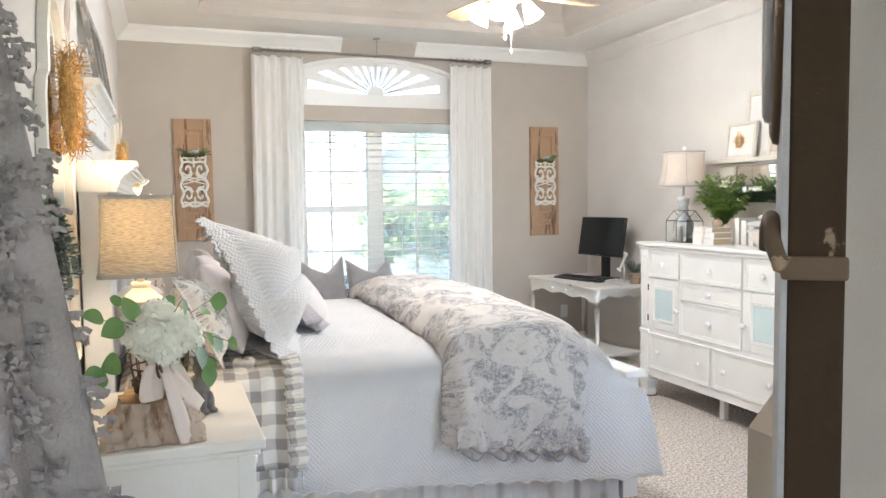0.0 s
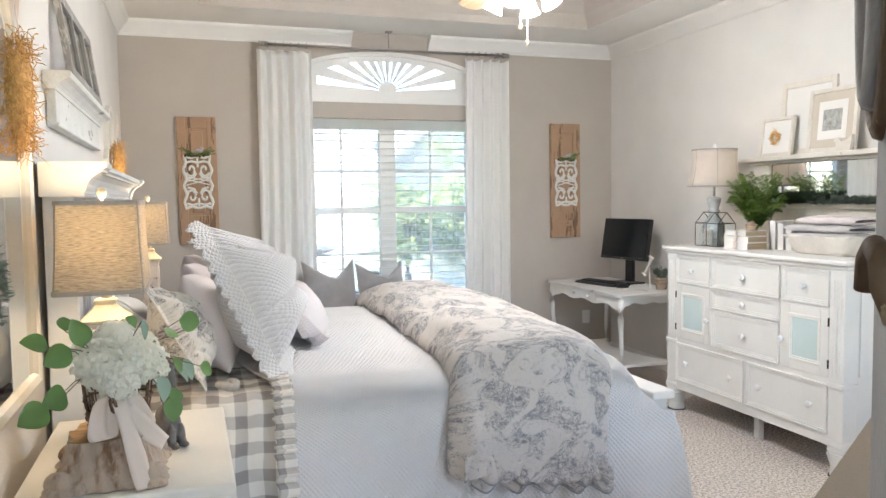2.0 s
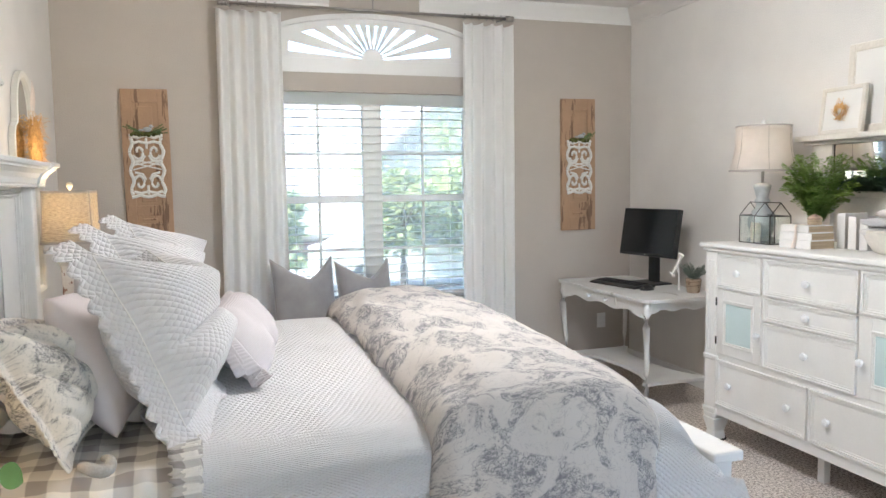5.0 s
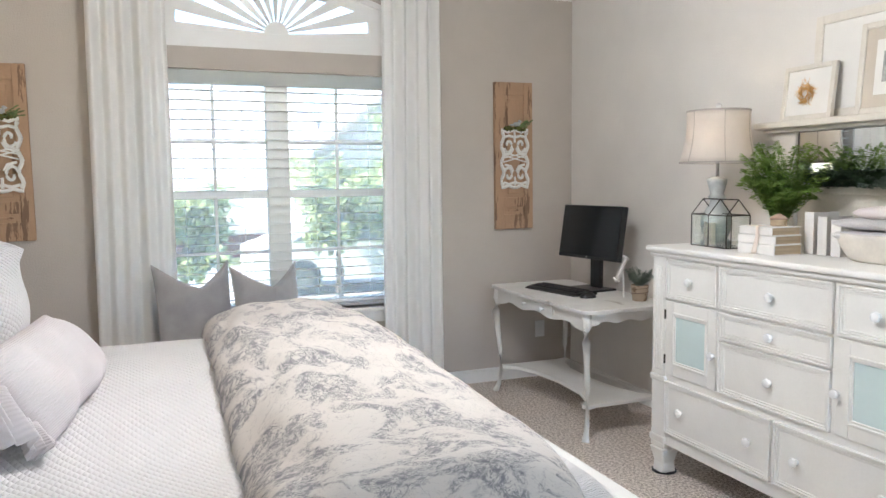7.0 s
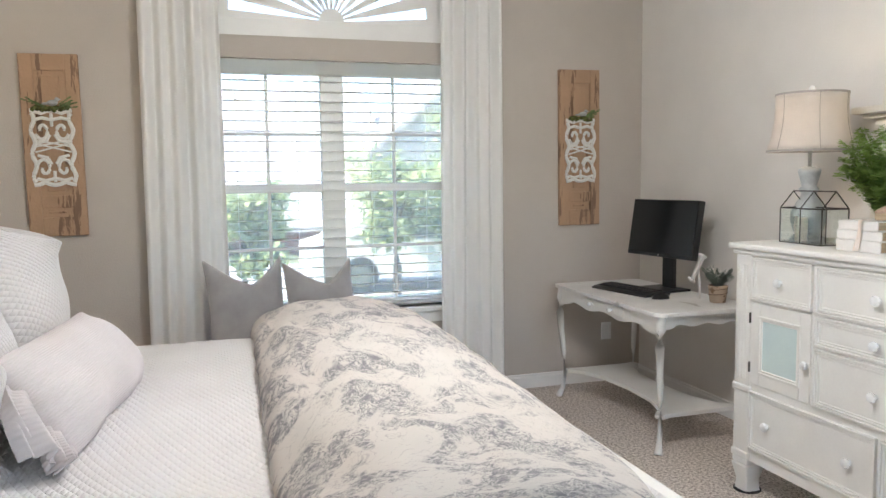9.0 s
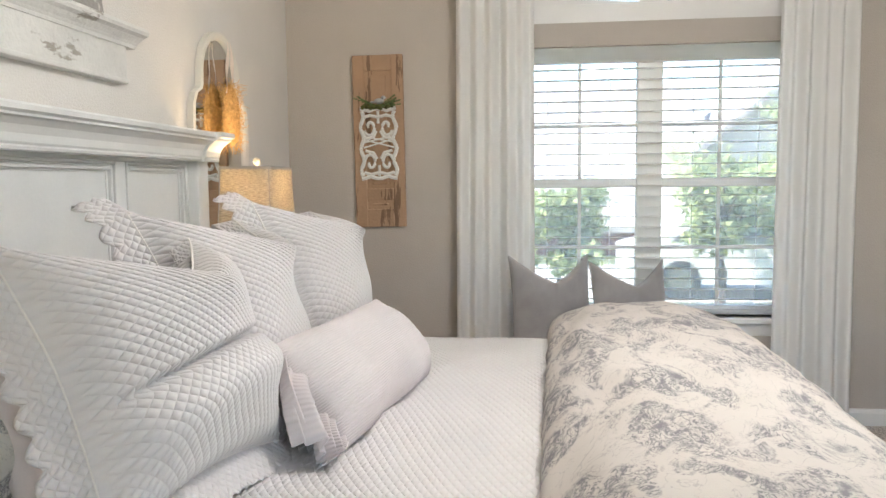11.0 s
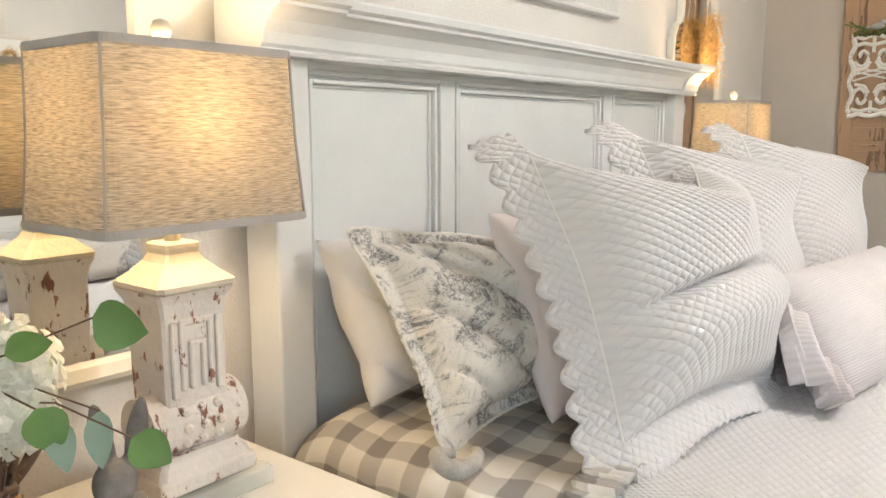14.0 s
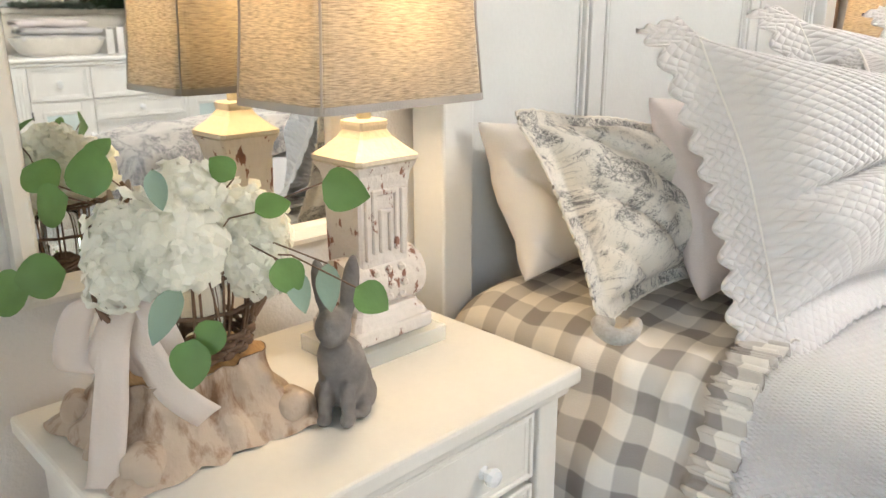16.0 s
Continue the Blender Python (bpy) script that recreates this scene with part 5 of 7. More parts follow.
def wall_mirror(yc, z0):
    o = thing("wall_mirror", "cream framed cathedral-top wall mirror with shouldered arch", "mirror", (0.0, yc, z0), "mirrors beside the bed")
    a, c = mirror_outline(0.0), mirror_outline(0.038)
    bm = bmesh.new()
    rings = [[bm.verts.new((d, y, z)) for y, z in pts] for d, pts in ((0.002, a), (0.028, a), (0.032, mirror_outline(0.010)), (0.026, mirror_outline(0.03)), (0.012, c))]
    k = len(a)
    for p, q in zip(rings, rings[1:]):
        for i in range(k):
            bm.faces.new((p[i], p[(i + 1) % k], q[(i + 1) % k], q[i]))
    part("frame", bm, MIRFRAME, o)
    bm = bmesh.new()
    bm.faces.new([bm.verts.new((0.014, y, z)) for y, z in c])
    part("mirror_glass", bm, MIRROR, o)
    return o


def straw_bundle(yc, z0, h, w, seed):
    o = thing("straw_bundle", "bundle of golden straw hanging on ribbon from the mirror", "wall decoration", (0.055, yc, z0), "straw bundles on the mirrors")
    rn = random.Random(seed)
    bm = bmesh.new()
    for k in range(620):
        a, r = rn.uniform(0, 6.28), rn.random() ** 0.4
        f = rn.random()
        wide = w * (0.75 + 0.30 * math.sin(math.pi * min(1.0, 1.15 * (1 - f)))) * r
        p = Vector((0.034 * r * math.cos(a), wide * math.sin(a), f * h))
        d = Vector((rn.uniform(-.5, .5), rn.uniform(-.8, .8), rn.uniform(-1, 1))).normalized()
        pts = [p]
        for q in range(5):
            d = (d + Vector((rn.uniform(-.7, .7), rn.uniform(-.7, .7), rn.uniform(-.7, .5)))).normalized()
            pts.append(pts[-1] + d * 0.010)
        tube(pts, 0.0011, 3, bm)
    bmesh.ops.create_icosphere(bm, subdivisions=2, radius=1, matrix=Matrix.Translation((0, 0, h * 0.5)) @ Matrix.Diagonal((0.032, w * 0.95, h * 0.50, 1)))
    part("straw", bm, STRAW, o)
    for s in (-1, 1):
        strip("hanging_ribbon", [(0.0, s * w * 0.55, h * 0.85), (0.0, s * w * 0.40, h * 1.25), (0.0, s * 0.012, h * 1.68)], 0.014, (0.3, 1, 0), o)
    return o


wall_mirror(2.955, 0.872)
wall_mirror(5.83, 0.872)
straw_bundle(2.975, 1.53, 0.30, 0.075, 1)
straw_bundle(5.86, 1.50, 0.27, 0.075, 2)

CHIPPY = distressed("chippy_white_wood", (0.72, 0.71, 0.68), (0.36, 0.33, 0.29), 0.63, 9.0, 0.8, (1, 0.35, 1))
OLDGREY = distressed("weathered_grey_wood", (0.33, 0.31, 0.29), (0.55, 0.52, 0.48), 0.60, 14.0, 0.85, (1, 1, 0.4))
o = thing("wooden_lintel", "chippy white antique wooden lintel shelf above the headboard", "wall shelf", (0, 4.36, 1.668))
part("face_board", box(0.002, 0.035, -0.66, 0.66, 0.012, 0.125, 0.003), CHIPPY, o)
part("lower_bead", box(0.002, 0.042, -0.66, 0.66, 0.0, 0.016, 0.005), CHIPPY, o)
LT = [(0.002, 0.122), (0.040, 0.122), (0.044, 0.132), (0.052, 0.140), (0.072, 0.155), (0.088, 0.162), (0.092, 0.172), (0.088, 0.184), (0.002, 0.184)]
part("cornice", prism(LT, "y", -0.71, 0.71), CHIPPY, o)
o = thing("old_window_sash", "weathered grey wooden window sash leaning on the lintel shelf", "window sash", (0.075, 4.36, 1.853))
o.matrix_world = pose(0.066, 4.34, 1.853, 0, -8, 0)
for a, c, za, zb in ((-0.48, 0.48, 0.0, 0.05), (-0.48, 0.48, 0.29, 0.335)):
    part("rail", box(-0.012, 0.012, a, c, za, zb, 0.003), OLDGREY, o)
for y in (-0.48, -0.185, 0.145, 0.44):
    part("stile", box(-0.011, 0.011, y, y + 0.04, 0.05, 0.29, 0.002), OLDGREY, o)
for y in (-0.44, -0.145, 0.185):
    part("pane", box(-0.002, 0.001, y, y + 0.255, 0.05, 0.29), glass("old_glass", (0.93, 0.95, 0.94), 0.05), o)


# ---- window wall: old door panels with carved fretwork ----
PINE = distressed("stripped_pine", (0.43, 0.275, 0.17), (0.20, 0.12, 0.075), 0.57, 6.0, 0.75, (2.5, 2.5, 0.35))
FRETW = distressed("chalky_white_carving", (0.78, 0.76, 0.72), (0.40, 0.36, 0.30), 0.66, 25.0, 0.8)
MOSS = material("moss", (0.16, 0.17, 0.05), 0.95, 0.4, 60.0, 0.8, 150.0)
SPRIG = material("sprig_green", (0.16, 0.22, 0.08), 0.7, 0.3, 40.0, 0.2, 100.0)
DOVE = material("grey_bird", (0.45, 0.46, 0.47), 0.7, 0.15, 30.0, 0.2, 90.0)


def carved_panel(xc, z0, h, lean):
    o = thing("carved_wall_panel", "stripped pine door panel carrying white carved fretwork and a bird", "wall decoration", (0, 0, 0), "carved panels beside the window")
    o.matrix_world = pose(xc, RY - 0.002, z0, 0, lean, 0)
    w = 0.142
    part("back_panel", box(-w + 0.06, w - 0.06, -0.016, 0, 0.02, h - 0.02), PINE, o)
    for a in (-w, w - 0.066):
        part("stile", box(a, a + 0.066, -0.032, 0, 0, h, 0.004), PINE, o)
    for za, zb in ((0, 0.10), (0.15, 0.215), (h - 0.085, h)):
        part("rail", box(-w + 0.066, w - 0.066, -0.030, 0, za, zb, 0.003), PINE, o)
    for za, zb in ((0.225, h - 0.095), (0.108, 0.145)):
        part("raised_field", box(-0.045, 0.045, -0.024, -0.01, za + 0.012, zb - 0.012, 0.006), PINE, o)
    fz = 0.30 * h
    fh = 0.36
    bm = bmesh.new()
    y = -0.040
    for s in (-1, 1):
        edge = [(s * (0.092 + 0.009 * math.sin(6 * math.pi * k / 24)), y, fz + fh * k / 24) for k in range(25)]
        tube(edge, 0.012, 6, bm)
        for zc, d in ((0.075, 1), (0.27, -1)):
            spiral = [(s * (0.047 + (0.036 - 0.0042 * k * 0.5) * math.cos(d * (0.5 * k + 0.4))), y, fz + zc + (0.050 - 0.0042 * k * 0.6) * math.sin(d * (0.5 * k + 0.4))) for k in range(13)]
            tube(spiral, 0.0098, 6, bm)
            tube([(s * 0.012, y, fz + zc + d * 0.02), (s * 0.030, y, fz + zc + d * 0.055), (s * 0.075, y, fz + zc + d * 0.066)], 0.009, 6, bm)
            tube([(s * 0.085, y, fz + zc - d * 0.055), (s * 0.045, y, fz + zc - d * 0.066), (0, y, fz + zc - d * 0.055)], 0.010, 6, bm)
    for k in (1, 2):
        for s in (-1, 1):
            tube([(-0.085 * s, y, fz + 0.130 + 0.028 * k), (0.085 * s, y, fz + 0.130 + 0.028 * k + 0.055 - 0.01 * k)], 0.005, 6, bm)
    for z in (0.0, fh):
        tube([(x, y, fz + z + (0.014 if z else -0.014) * abs(math.cos(math.pi * x / 0.1))) for x in np.linspace(-0.1, 0.1, 17)], 0.012, 6, bm)
    tube([(0, y, fz), (0, y, fz + 0.06)], 0.008, 6, bm)
    tube([(0, y, fz + fh - 0.07), (0, y, fz + fh)], 0.008, 6, bm)
    for v in bm.verts:
        v.co.y = y + (v.co.y - y) * 0.75
    part("fretwork", bm, FRETW, o, "white chalky scrolled fretwork")
    rn = random.Random(int(xc * 10))
    bm = bmesh.new()
    for k in range(60):
        x = rn.uniform(-0.085, 0.085)
        p = Vector((x, -0.045 + rn.uniform(-.018, .012), fz + fh + 0.012 + rn.uniform(0, 0.022)))
        bmesh.ops.create_icosphere(bm, subdivisions=1, radius=rn.uniform(0.007, 0.013), matrix=Matrix.Translation(p))
    part("moss", bm, MOSS, o, "tuft of dry moss")
    bm = bmesh.new()
    for k in range(16):
        a = rn.uniform(-0.3, 1.1)
        side = 1 if xc > 2 else rn.choice((-1, 1))
        tip = Vector((side * rn.uniform(0.06, 0.135), -0.06 + rn.uniform(-.02, .02), fz + fh + 0.03 + rn.uniform(-0.005, 0.05)))
        base = Vector((side * 0.01, -0.045, fz + fh + 0.015))
        tube([base, base.lerp(tip, 0.5) + Vector((0, 0, 0.01)), tip], 0.0012, 4, bm)
        for f in (0.45, 0.6, 0.75, 0.9, 1.0):
            q = base.lerp(tip, f)
            bmesh.ops.create_icosphere(bm, subdivisions=1, radius=0.0055, matrix=Matrix.Translation(q + Vector((0, 0, 0.004))) @ Matrix.Diagonal((1.5, 0.5, 0.8, 1)))
    part("sprigs", bm, SPRIG, o, "green leafy sprigs")
    bm = bmesh.new()
    bz = fz + fh + 0.052
    for c, s in (((0.012, -0.05, bz), (0.028, 0.016, 0.016)), ((0.034, -0.05, bz + 0.018), (0.012, 0.011, 0.012)), ((-0.018, -0.05, bz - 0.004), (0.024, 0.008, 0.007)), ((0.047, -0.05, bz + 0.017), (0.006, 0.003, 0.003))):
        bmesh.ops.create_icosphere(bm, subdivisions=2, radius=1, matrix=Matrix.Translation(c) @ Matrix.Diagonal((*s, 1)))
    part("bird", bm, DOVE, o, "small grey bird ornament", True)
    return o


carved_panel(0.533, 1.088, 0.953, -0.6)
carved_panel(3.603, 1.057, 0.992, -0.4)
o = thing("wall_outlet", "white duplex wall outlet above the baseboard", "outlet", (3.816, RY, 0.338))
part("plate", box(-0.037, 0.037, -0.006, 0, -0.058, 0.058, 0.003), TRIM, o)
for z in (-0.021, 0.021):
    part("socket", box(-0.016, 0.016, -0.008, -0.005, z - 0.014, z + 0.014, 0.003), VINYL, o)

# ---- dresser ----
DX0, DX1, DY0, DY1 = 3.455, 4.03, 3.625, 5.07
dr = thing("dresser", "white painted dresser with nine drawers, frosted doors and crystal knobs", "dresser", (3.74, 4.35, 0))
FROST = material("frosted_aqua_glass", (0.62, 0.74, 0.74), 0.25, 0.02, 3.0, 0.03, 60.0)
IRON = material("dark_iron", (0.05, 0.045, 0.04), 0.5, 0.1, 20.0, 0.1, 80.0, 0.6)


def dp(name, bm, mat=WHITE, parent=dr, label="", smooth=False):
    bmesh.ops.transform(bm, matrix=dr.matrix_world.inverted(), verts=bm.verts)
    return part(name, bm, mat, parent, label, smooth)


dp("top", box(3.422, 4.045, 3.597, 5.103, 1.056, 1.081, 0.008))
dp("top_moulding", box(3.436, 4.04, 3.611, 5.089, 1.034, 1.056, 0.009))
dp("carcass", box(DX0 - 0.002, DX1, DY0 + 0.02, DY1 - 0.02, 0.15, 1.034))
for a in (DY0, DY1 - 0.095):
    bm = box(3.445, 3.53, a, a + 0.095, 0.15, 1.034, 0.005)
    for k in range(3):
        box(3.441, 3.449, a + 0.022 + 0.02 * k, a + 0.034 + 0.02 * k, 0.50, 0.99, 0.003, bm, 1)
    dp("corner_post", bm)
    dp("waist_band", box(3.437, 3.54, a - 0.008, a + 0.103, 0.445, 0.475, 0.008))
    dp("foot_block", box(3.438, 3.54, a - 0.007, a + 0.102, 0.15, 0.185, 0.008))
    dp("foot", square_lathe([(0.030, 0.0), (0.038, 0.006), (0.034, 0.05), (0.046, 0.10), (0.050, 0.118), (0.042, 0.124), (0.047, 0.132), (0.047, 0.15)], (3.488, a + 0.0475, 0.0), 0.12))
    dp("foot", square_lathe([(0.032, 0.0), (0.040, 0.03), (0.045, 0.15)], (3.99, a + 0.0475, 0.0), 0.12))
dp("foot", box(3.53, 3.57, 4.30, 4.34, 0.0, 0.15, 0.004))
dp("base_rail", box(3.452, 3.475, DY0 + 0.095, DY1 - 0.095, 0.15, 0.20, 0.004))
for za, zb in ((0.462, 0.486), (0.838, 0.846), (1.026, 1.034)):
    dp("rail", box(3.456, 3.48, DY0 + 0.095, DY1 - 0.095, za, zb, 0.002, None, 1))


def framed(name, y0, y1, z0, z1, knobs=(), steps=(0.0, 0.010, 0.019)):
    """A drawer front with a stepped frame round a flat field."""
    d = dp(name, box(3.449, 3.475, y0, y1, z0, z1, 0.002))
    bm = bmesh.new()
    for k, w in enumerate(steps):
        t = (3.438, 3.442, 3.446)[k]
        ya, yb, za, zb = y0 + w, y1 - w, z0 + w, z1 - w
        box(t, 3.452, ya, ya + 0.009, za, zb, 0.002, bm, 1)
        box(t, 3.452, yb - 0.009, yb, za, zb, 0.002, bm, 1)
        box(t + 0.0004, 3.452, ya, yb, za, za + 0.009, 0.002, bm, 1)
        box(t + 0.0004, 3.452, ya, yb, zb - 0.009, zb, 0.002, bm, 1)
    m = dp("moulding", bm, WHITE, d)
    for ky in knobs:
        zz = (z0 + z1) / 2
        knob("knob", (3.449 - 3.74, ky - 4.35, zz), "-x", d, 0.020)
    return d


L0, L1, M0, M1, R0, R1 = 4.975, 4.640, 4.620, 4.060, 4.040, 3.722
framed("drawer", L1, L0, 0.846, 1.026, (4.807,))
framed("drawer", M1, M0, 0.846, 1.026, (4.340,))
framed("drawer", R1, R0, 0.846, 1.026, (3.881,))
framed("drawer", M1, M0, 0.722, 0.835, (4.340,))
framed("drawer", M1, M0, 0.490, 0.712, (4.340,))
framed("drawer", 4.328, L0, 0.208, 0.458, (4.86, 4.44))
framed("drawer", R1, 4.312, 0.208, 0.458, (4.20, 3.83))
for y0, y1, ky, hy in ((L1, L0, 4.652, L0), (R1, R0, 4.028, R1)):
    bm = bmesh.new()
    za, zb, s = 0.490, 0.836, 0.055
    box(3.446, 3.475, y0, y0 + s, za, zb, 0.002, bm, 1)
    box(3.446, 3.475, y1 - s, y1, za, zb, 0.002, bm, 1)
    box(3.4465, 3.475, y0 + s, y1 - s, za, za + s, 0.002, bm, 1)
    box(3.4465, 3.475, y0 + s, y1 - s, zb - s, zb, 0.002, bm, 1)
    d = dp("door", bm)
    bm = bmesh.new()
    for w, t in ((s - 0.004, 3.440), (s + 0.006, 3.444)):
        box(t, 3.47, y0 + w, y0 + w + 0.010, za + w, zb - w, 0.002, bm, 1)
        box(t, 3.47, y1 - w - 0.010, y1 - w, za + w, zb - w, 0.002, bm, 1)
        box(t + 0.0004, 3.47, y0 + w, y1 - w, za + w, za + w + 0.010, 0.002, bm, 1)
        box(t + 0.0004, 3.47, y0 + w, y1 - w, zb - w - 0.010, zb - w, 0.002, bm, 1)
    dp("moulding", bm, WHITE, d)
    dp("glass_pane", box(3.4495, 3.4525, y0 + s, y1 - s, za + s, zb - s), FROST, d, "frosted pale aqua glass")
    knob("knob", (3.446 - 3.74, ky - 4.35, 0.64), "-x", d, 0.018)
    for z in (0.56, 0.77):
        dp("hinge", box(3.440, 3.452, hy - 0.004, hy + 0.004, z - 0.022, z + 0.022, 0.002), IRON, d, "small dark hinge")
for a, c in ((DY0 + 0.012, DY0 + 0.022),):
    dp("side_panel", box(3.56, 3.98, a, c, 0.50, 0.99, 0.003))
SHOE = material("black_castor_cup", (0.03, 0.03, 0.03), 0.6, 0.1, 10.0, 0.05, 80.0)
for y in (3.672, 5.022):
    c = thing("castor_cup", "round black castor cup under the dresser foot", "castor cup", (3.488, y, 0.0), "cups under the dresser feet")
    part("cup", lathe([(0.050, 0.0), (0.058, 0.002), (0.058, 0.008), (0.052, 0.009), (0.050, 0.0035)], n=24), SHOE, c)

# dresser lamp
GREYTURN = material("blue_grey_turned_wood", (0.44, 0.46, 0.46), 0.6, 0.12, 25.0, 0.15, 90.0)
PALELINEN = cloth_through("pale_linen_shade", (0.72, 0.67, 0.62), 0.40, 0.9, 220.0, 0.10)
DT = 1.081
o = thing("dresser_lamp", "grey turned lamp with a pale linen bell shade on the dresser", "lamp", (3.75, 5.00, DT))
part("base", lathe([(0.070, 0.0), (0.072, 0.012), (0.060, 0.022), (0.050, 0.03), (0.060, 0.05), (0.072, 0.09), (0.070, 0.125), (0.050, 0.165), (0.034, 0.19), (0.030, 0.205), (0.040, 0.215), (0.040, 0.225), (0.030, 0.235), (0.036, 0.26), (0.044, 0.29), (0.046, 0.305), (0.034, 0.312), (0.020, 0.318)], n=28), GREYTURN, o, smooth=True)
part("neck", rod((0, 0, 0.315), (0, 0, 0.45), 0.008, n=10), STEEL, o)
rings = []
for k in range(11):
    f = k / 10
    r = 0.172 - 0.030 * f - 0.012 * math.sin(math.pi * f)
    rings.append([(r * math.cos(2 * math.pi * q / 48) * (1 - 0.012 * (q % 8 == 0)), r * math.sin(2 * math.pi * q / 48) * (1 - 0.012 * (q % 8 == 0)), 0.385 + 0.238 * f) for q in range(48)])
thicken(part("shade", loop_band(rings), PALELINEN, o, "pale linen bell shade", True), 0.002)
for ring, nm in ((rings[0], "trim"), (rings[-1], "trim")):
    thicken(part(nm, loop_band([[(x * 1.008, y * 1.008, z - 0.004) for x, y, z in ring], [(x * 1.008, y * 1.008, z + 0.005) for x, y, z in ring]]), BAND, o), 0.003)
for q in range(0, 48, 8):
    part("seam", tube([(r[q][0] * 1.012, r[q][1] * 1.012, r[q][2]) for r in rings], 0.0016, 5), BAND, o)
part("finial", lathe([(0.004, 0.60), (0.004, 0.63), (0.012, 0.638), (0.014, 0.648), (0.009, 0.658), (0.002, 0.661)], n=14), CRYSTAL, o, smooth=True)

# glass house lantern
o = thing("glass_house_lantern", "black wire glass house lantern on the dresser", "lantern", (0, 0, 0))
o.matrix_world = pose(3.67, 4.885, DT + 0.001, 0, 0, -4)
LX, LY, LE, LR = 0.062, 0.125, 0.145, 0.215
P = lambda x, y, z: (x * LX, y * LY, z)
edges = []
for y in (-1, 1):
    edges += [(P(-1, y, 0), P(1, y, 0)), (P(-1, y, LE), P(1, y, LE)), (P(-1, y, 0), P(-1, y, LE)), (P(1, y, 0), P(1, y, LE)), (P(-1, y, LE), P(0, y, LR)), (P(1, y, LE), P(0, y, LR))]
for x in (-1, 1):
    edges += [(P(x, -1, 0), P(x, 1, 0)), (P(x, -1, LE), P(x, 1, LE))]
    edges += [(P(x, 0, 0), P(x, 0, LE)), (P(x, 0, LE), (0, 0, LR))]
edges.append((P(0, -1, LR), P(0, 1, LR)))
for a, c in edges:
    part("wire", rod(a, c, 0.0028, n=6), IRON, o)
GL = glass("lantern_glass", (0.97, 0.99, 0.98))
part("floor_plate", box(-LX, LX, -LY, LY, -0.0005, 0.003), GL, o)
for x in (-1, 1):
    part("pane", box(x * LX - 0.0008, x * LX + 0.0008, -LY, LY, 0.004, LE), GL, o)
for y in (-1, 1):
    part("pane", box(-LX, LX, y * LY - 0.0008, y * LY + 0.0008, 0.004, LE), GL, o)
o = thing("pillar_candle", "short cream candle standing inside the glass lantern", "candle", (3.675, 4.955, DT + 0.005))
WAX = material("cream_wax", (0.80, 0.74, 0.62), 0.5, 0.03, 8.0, 0.03, 50.0)
part("wax", lathe([(0.024, 0.0), (0.025, 0.004), (0.025, 0.095), (0.022, 0.10), (0.008, 0.097)], n=20), WAX, o, smooth=True)
part("tassel", tube([(-0.027, 0, 0.105), (-0.030, 0.003, 0.06), (-0.028, 0.0, 0.015)], 0.006, 6), RIBBON, o, "blush ribbon tie")

# stacked books, trinket, standing books
PAPER = material("white_book_cover", (0.80, 0.78, 0.75), 0.7, 0.05, 12.0, 0.1, 80.0)
PAGES = material("book_pages", (0.70, 0.63, 0.52), 0.9, 0.15, 6.0, 0.4, 160.0, 0.0, None, 0.0, (1, 1, 14))
KRAFT = material("kraft_pages", (0.55, 0.42, 0.28), 0.9, 0.15, 6.0, 0.4, 160.0, 0.0, None, 0.0, (1, 1, 14))


def book(place, sx, sy, sz, turn, label, standing=False, pages=PAGES):
    b = thing("book", label, "book", (0, 0, 0), "white covered books on the dresser")
    b.matrix_world = pose(*place, 0, 0, turn)
    if standing:
        part("cover", box(-sx / 2, -sx / 2 + 0.003, -sy / 2, sy / 2, 0, sz, 0.001, None, 1), PAPER, b)
        part("cover", box(sx / 2 - 0.003, sx / 2, -sy / 2, sy / 2, 0, sz, 0.001, None, 1), PAPER, b)
        part("spine", box(-sx / 2 + 0.003, sx / 2 - 0.003, -sy / 2, -sy / 2 + 0.003, 0, sz), PAPER, b)
        part("page_block", box(-sx / 2 + 0.003, sx / 2 - 0.003, -sy / 2 + 0.003, sy / 2 - 0.006, 0.003, sz - 0.004), pages, b)
    else:
        part("cover", box(-sx / 2, sx / 2, -sy / 2, sy / 2, 0, 0.003, 0.001, None, 1), PAPER, b)
        part("cover", box(-sx / 2, sx / 2, -sy / 2, sy / 2, sz - 0.003, sz, 0.001, None, 1), PAPER, b)
        part("spine", box(-sx / 2, -sx / 2 + 0.004, -sy / 2, sy / 2, 0.003, sz - 0.003), PAPER, b)
        part("page_block", box(-sx / 2 + 0.004, sx / 2 - 0.005, -sy / 2 + 0.004, sy / 2 - 0.004, 0.003, sz - 0.003), pages, b)
    return b


z = DT + 0.001
for k, (h, t) in enumerate(((0.042, 0), (0.036, 3), (0.034, -2))):
    book((3.62, 4.535, z), 0.15, 0.20 - 0.008 * k, h, t, "white covered book lying in a ribbon-tied stack", False, KRAFT)
    z += h + 0.0006
STACK = z
for y, h in ((4.44, 0.120), (4.375, 0.105), (4.31, 0.095)):
    book((3.80, y, DT + 0.001), 0.14, 0.045, h + 0.05, 0, "white covered book standing upright behind the stack", True)
tr = thing("trinket_box", "small round wooden trinket box with a rose lid", "trinket box", (3.63, 4.50, STACK + 0.001))
part("box_body", lathe([(0.030, 0.0), (0.032, 0.003), (0.032, 0.024), (0.030, 0.026)], n=22), KRAFT, tr, smooth=True)
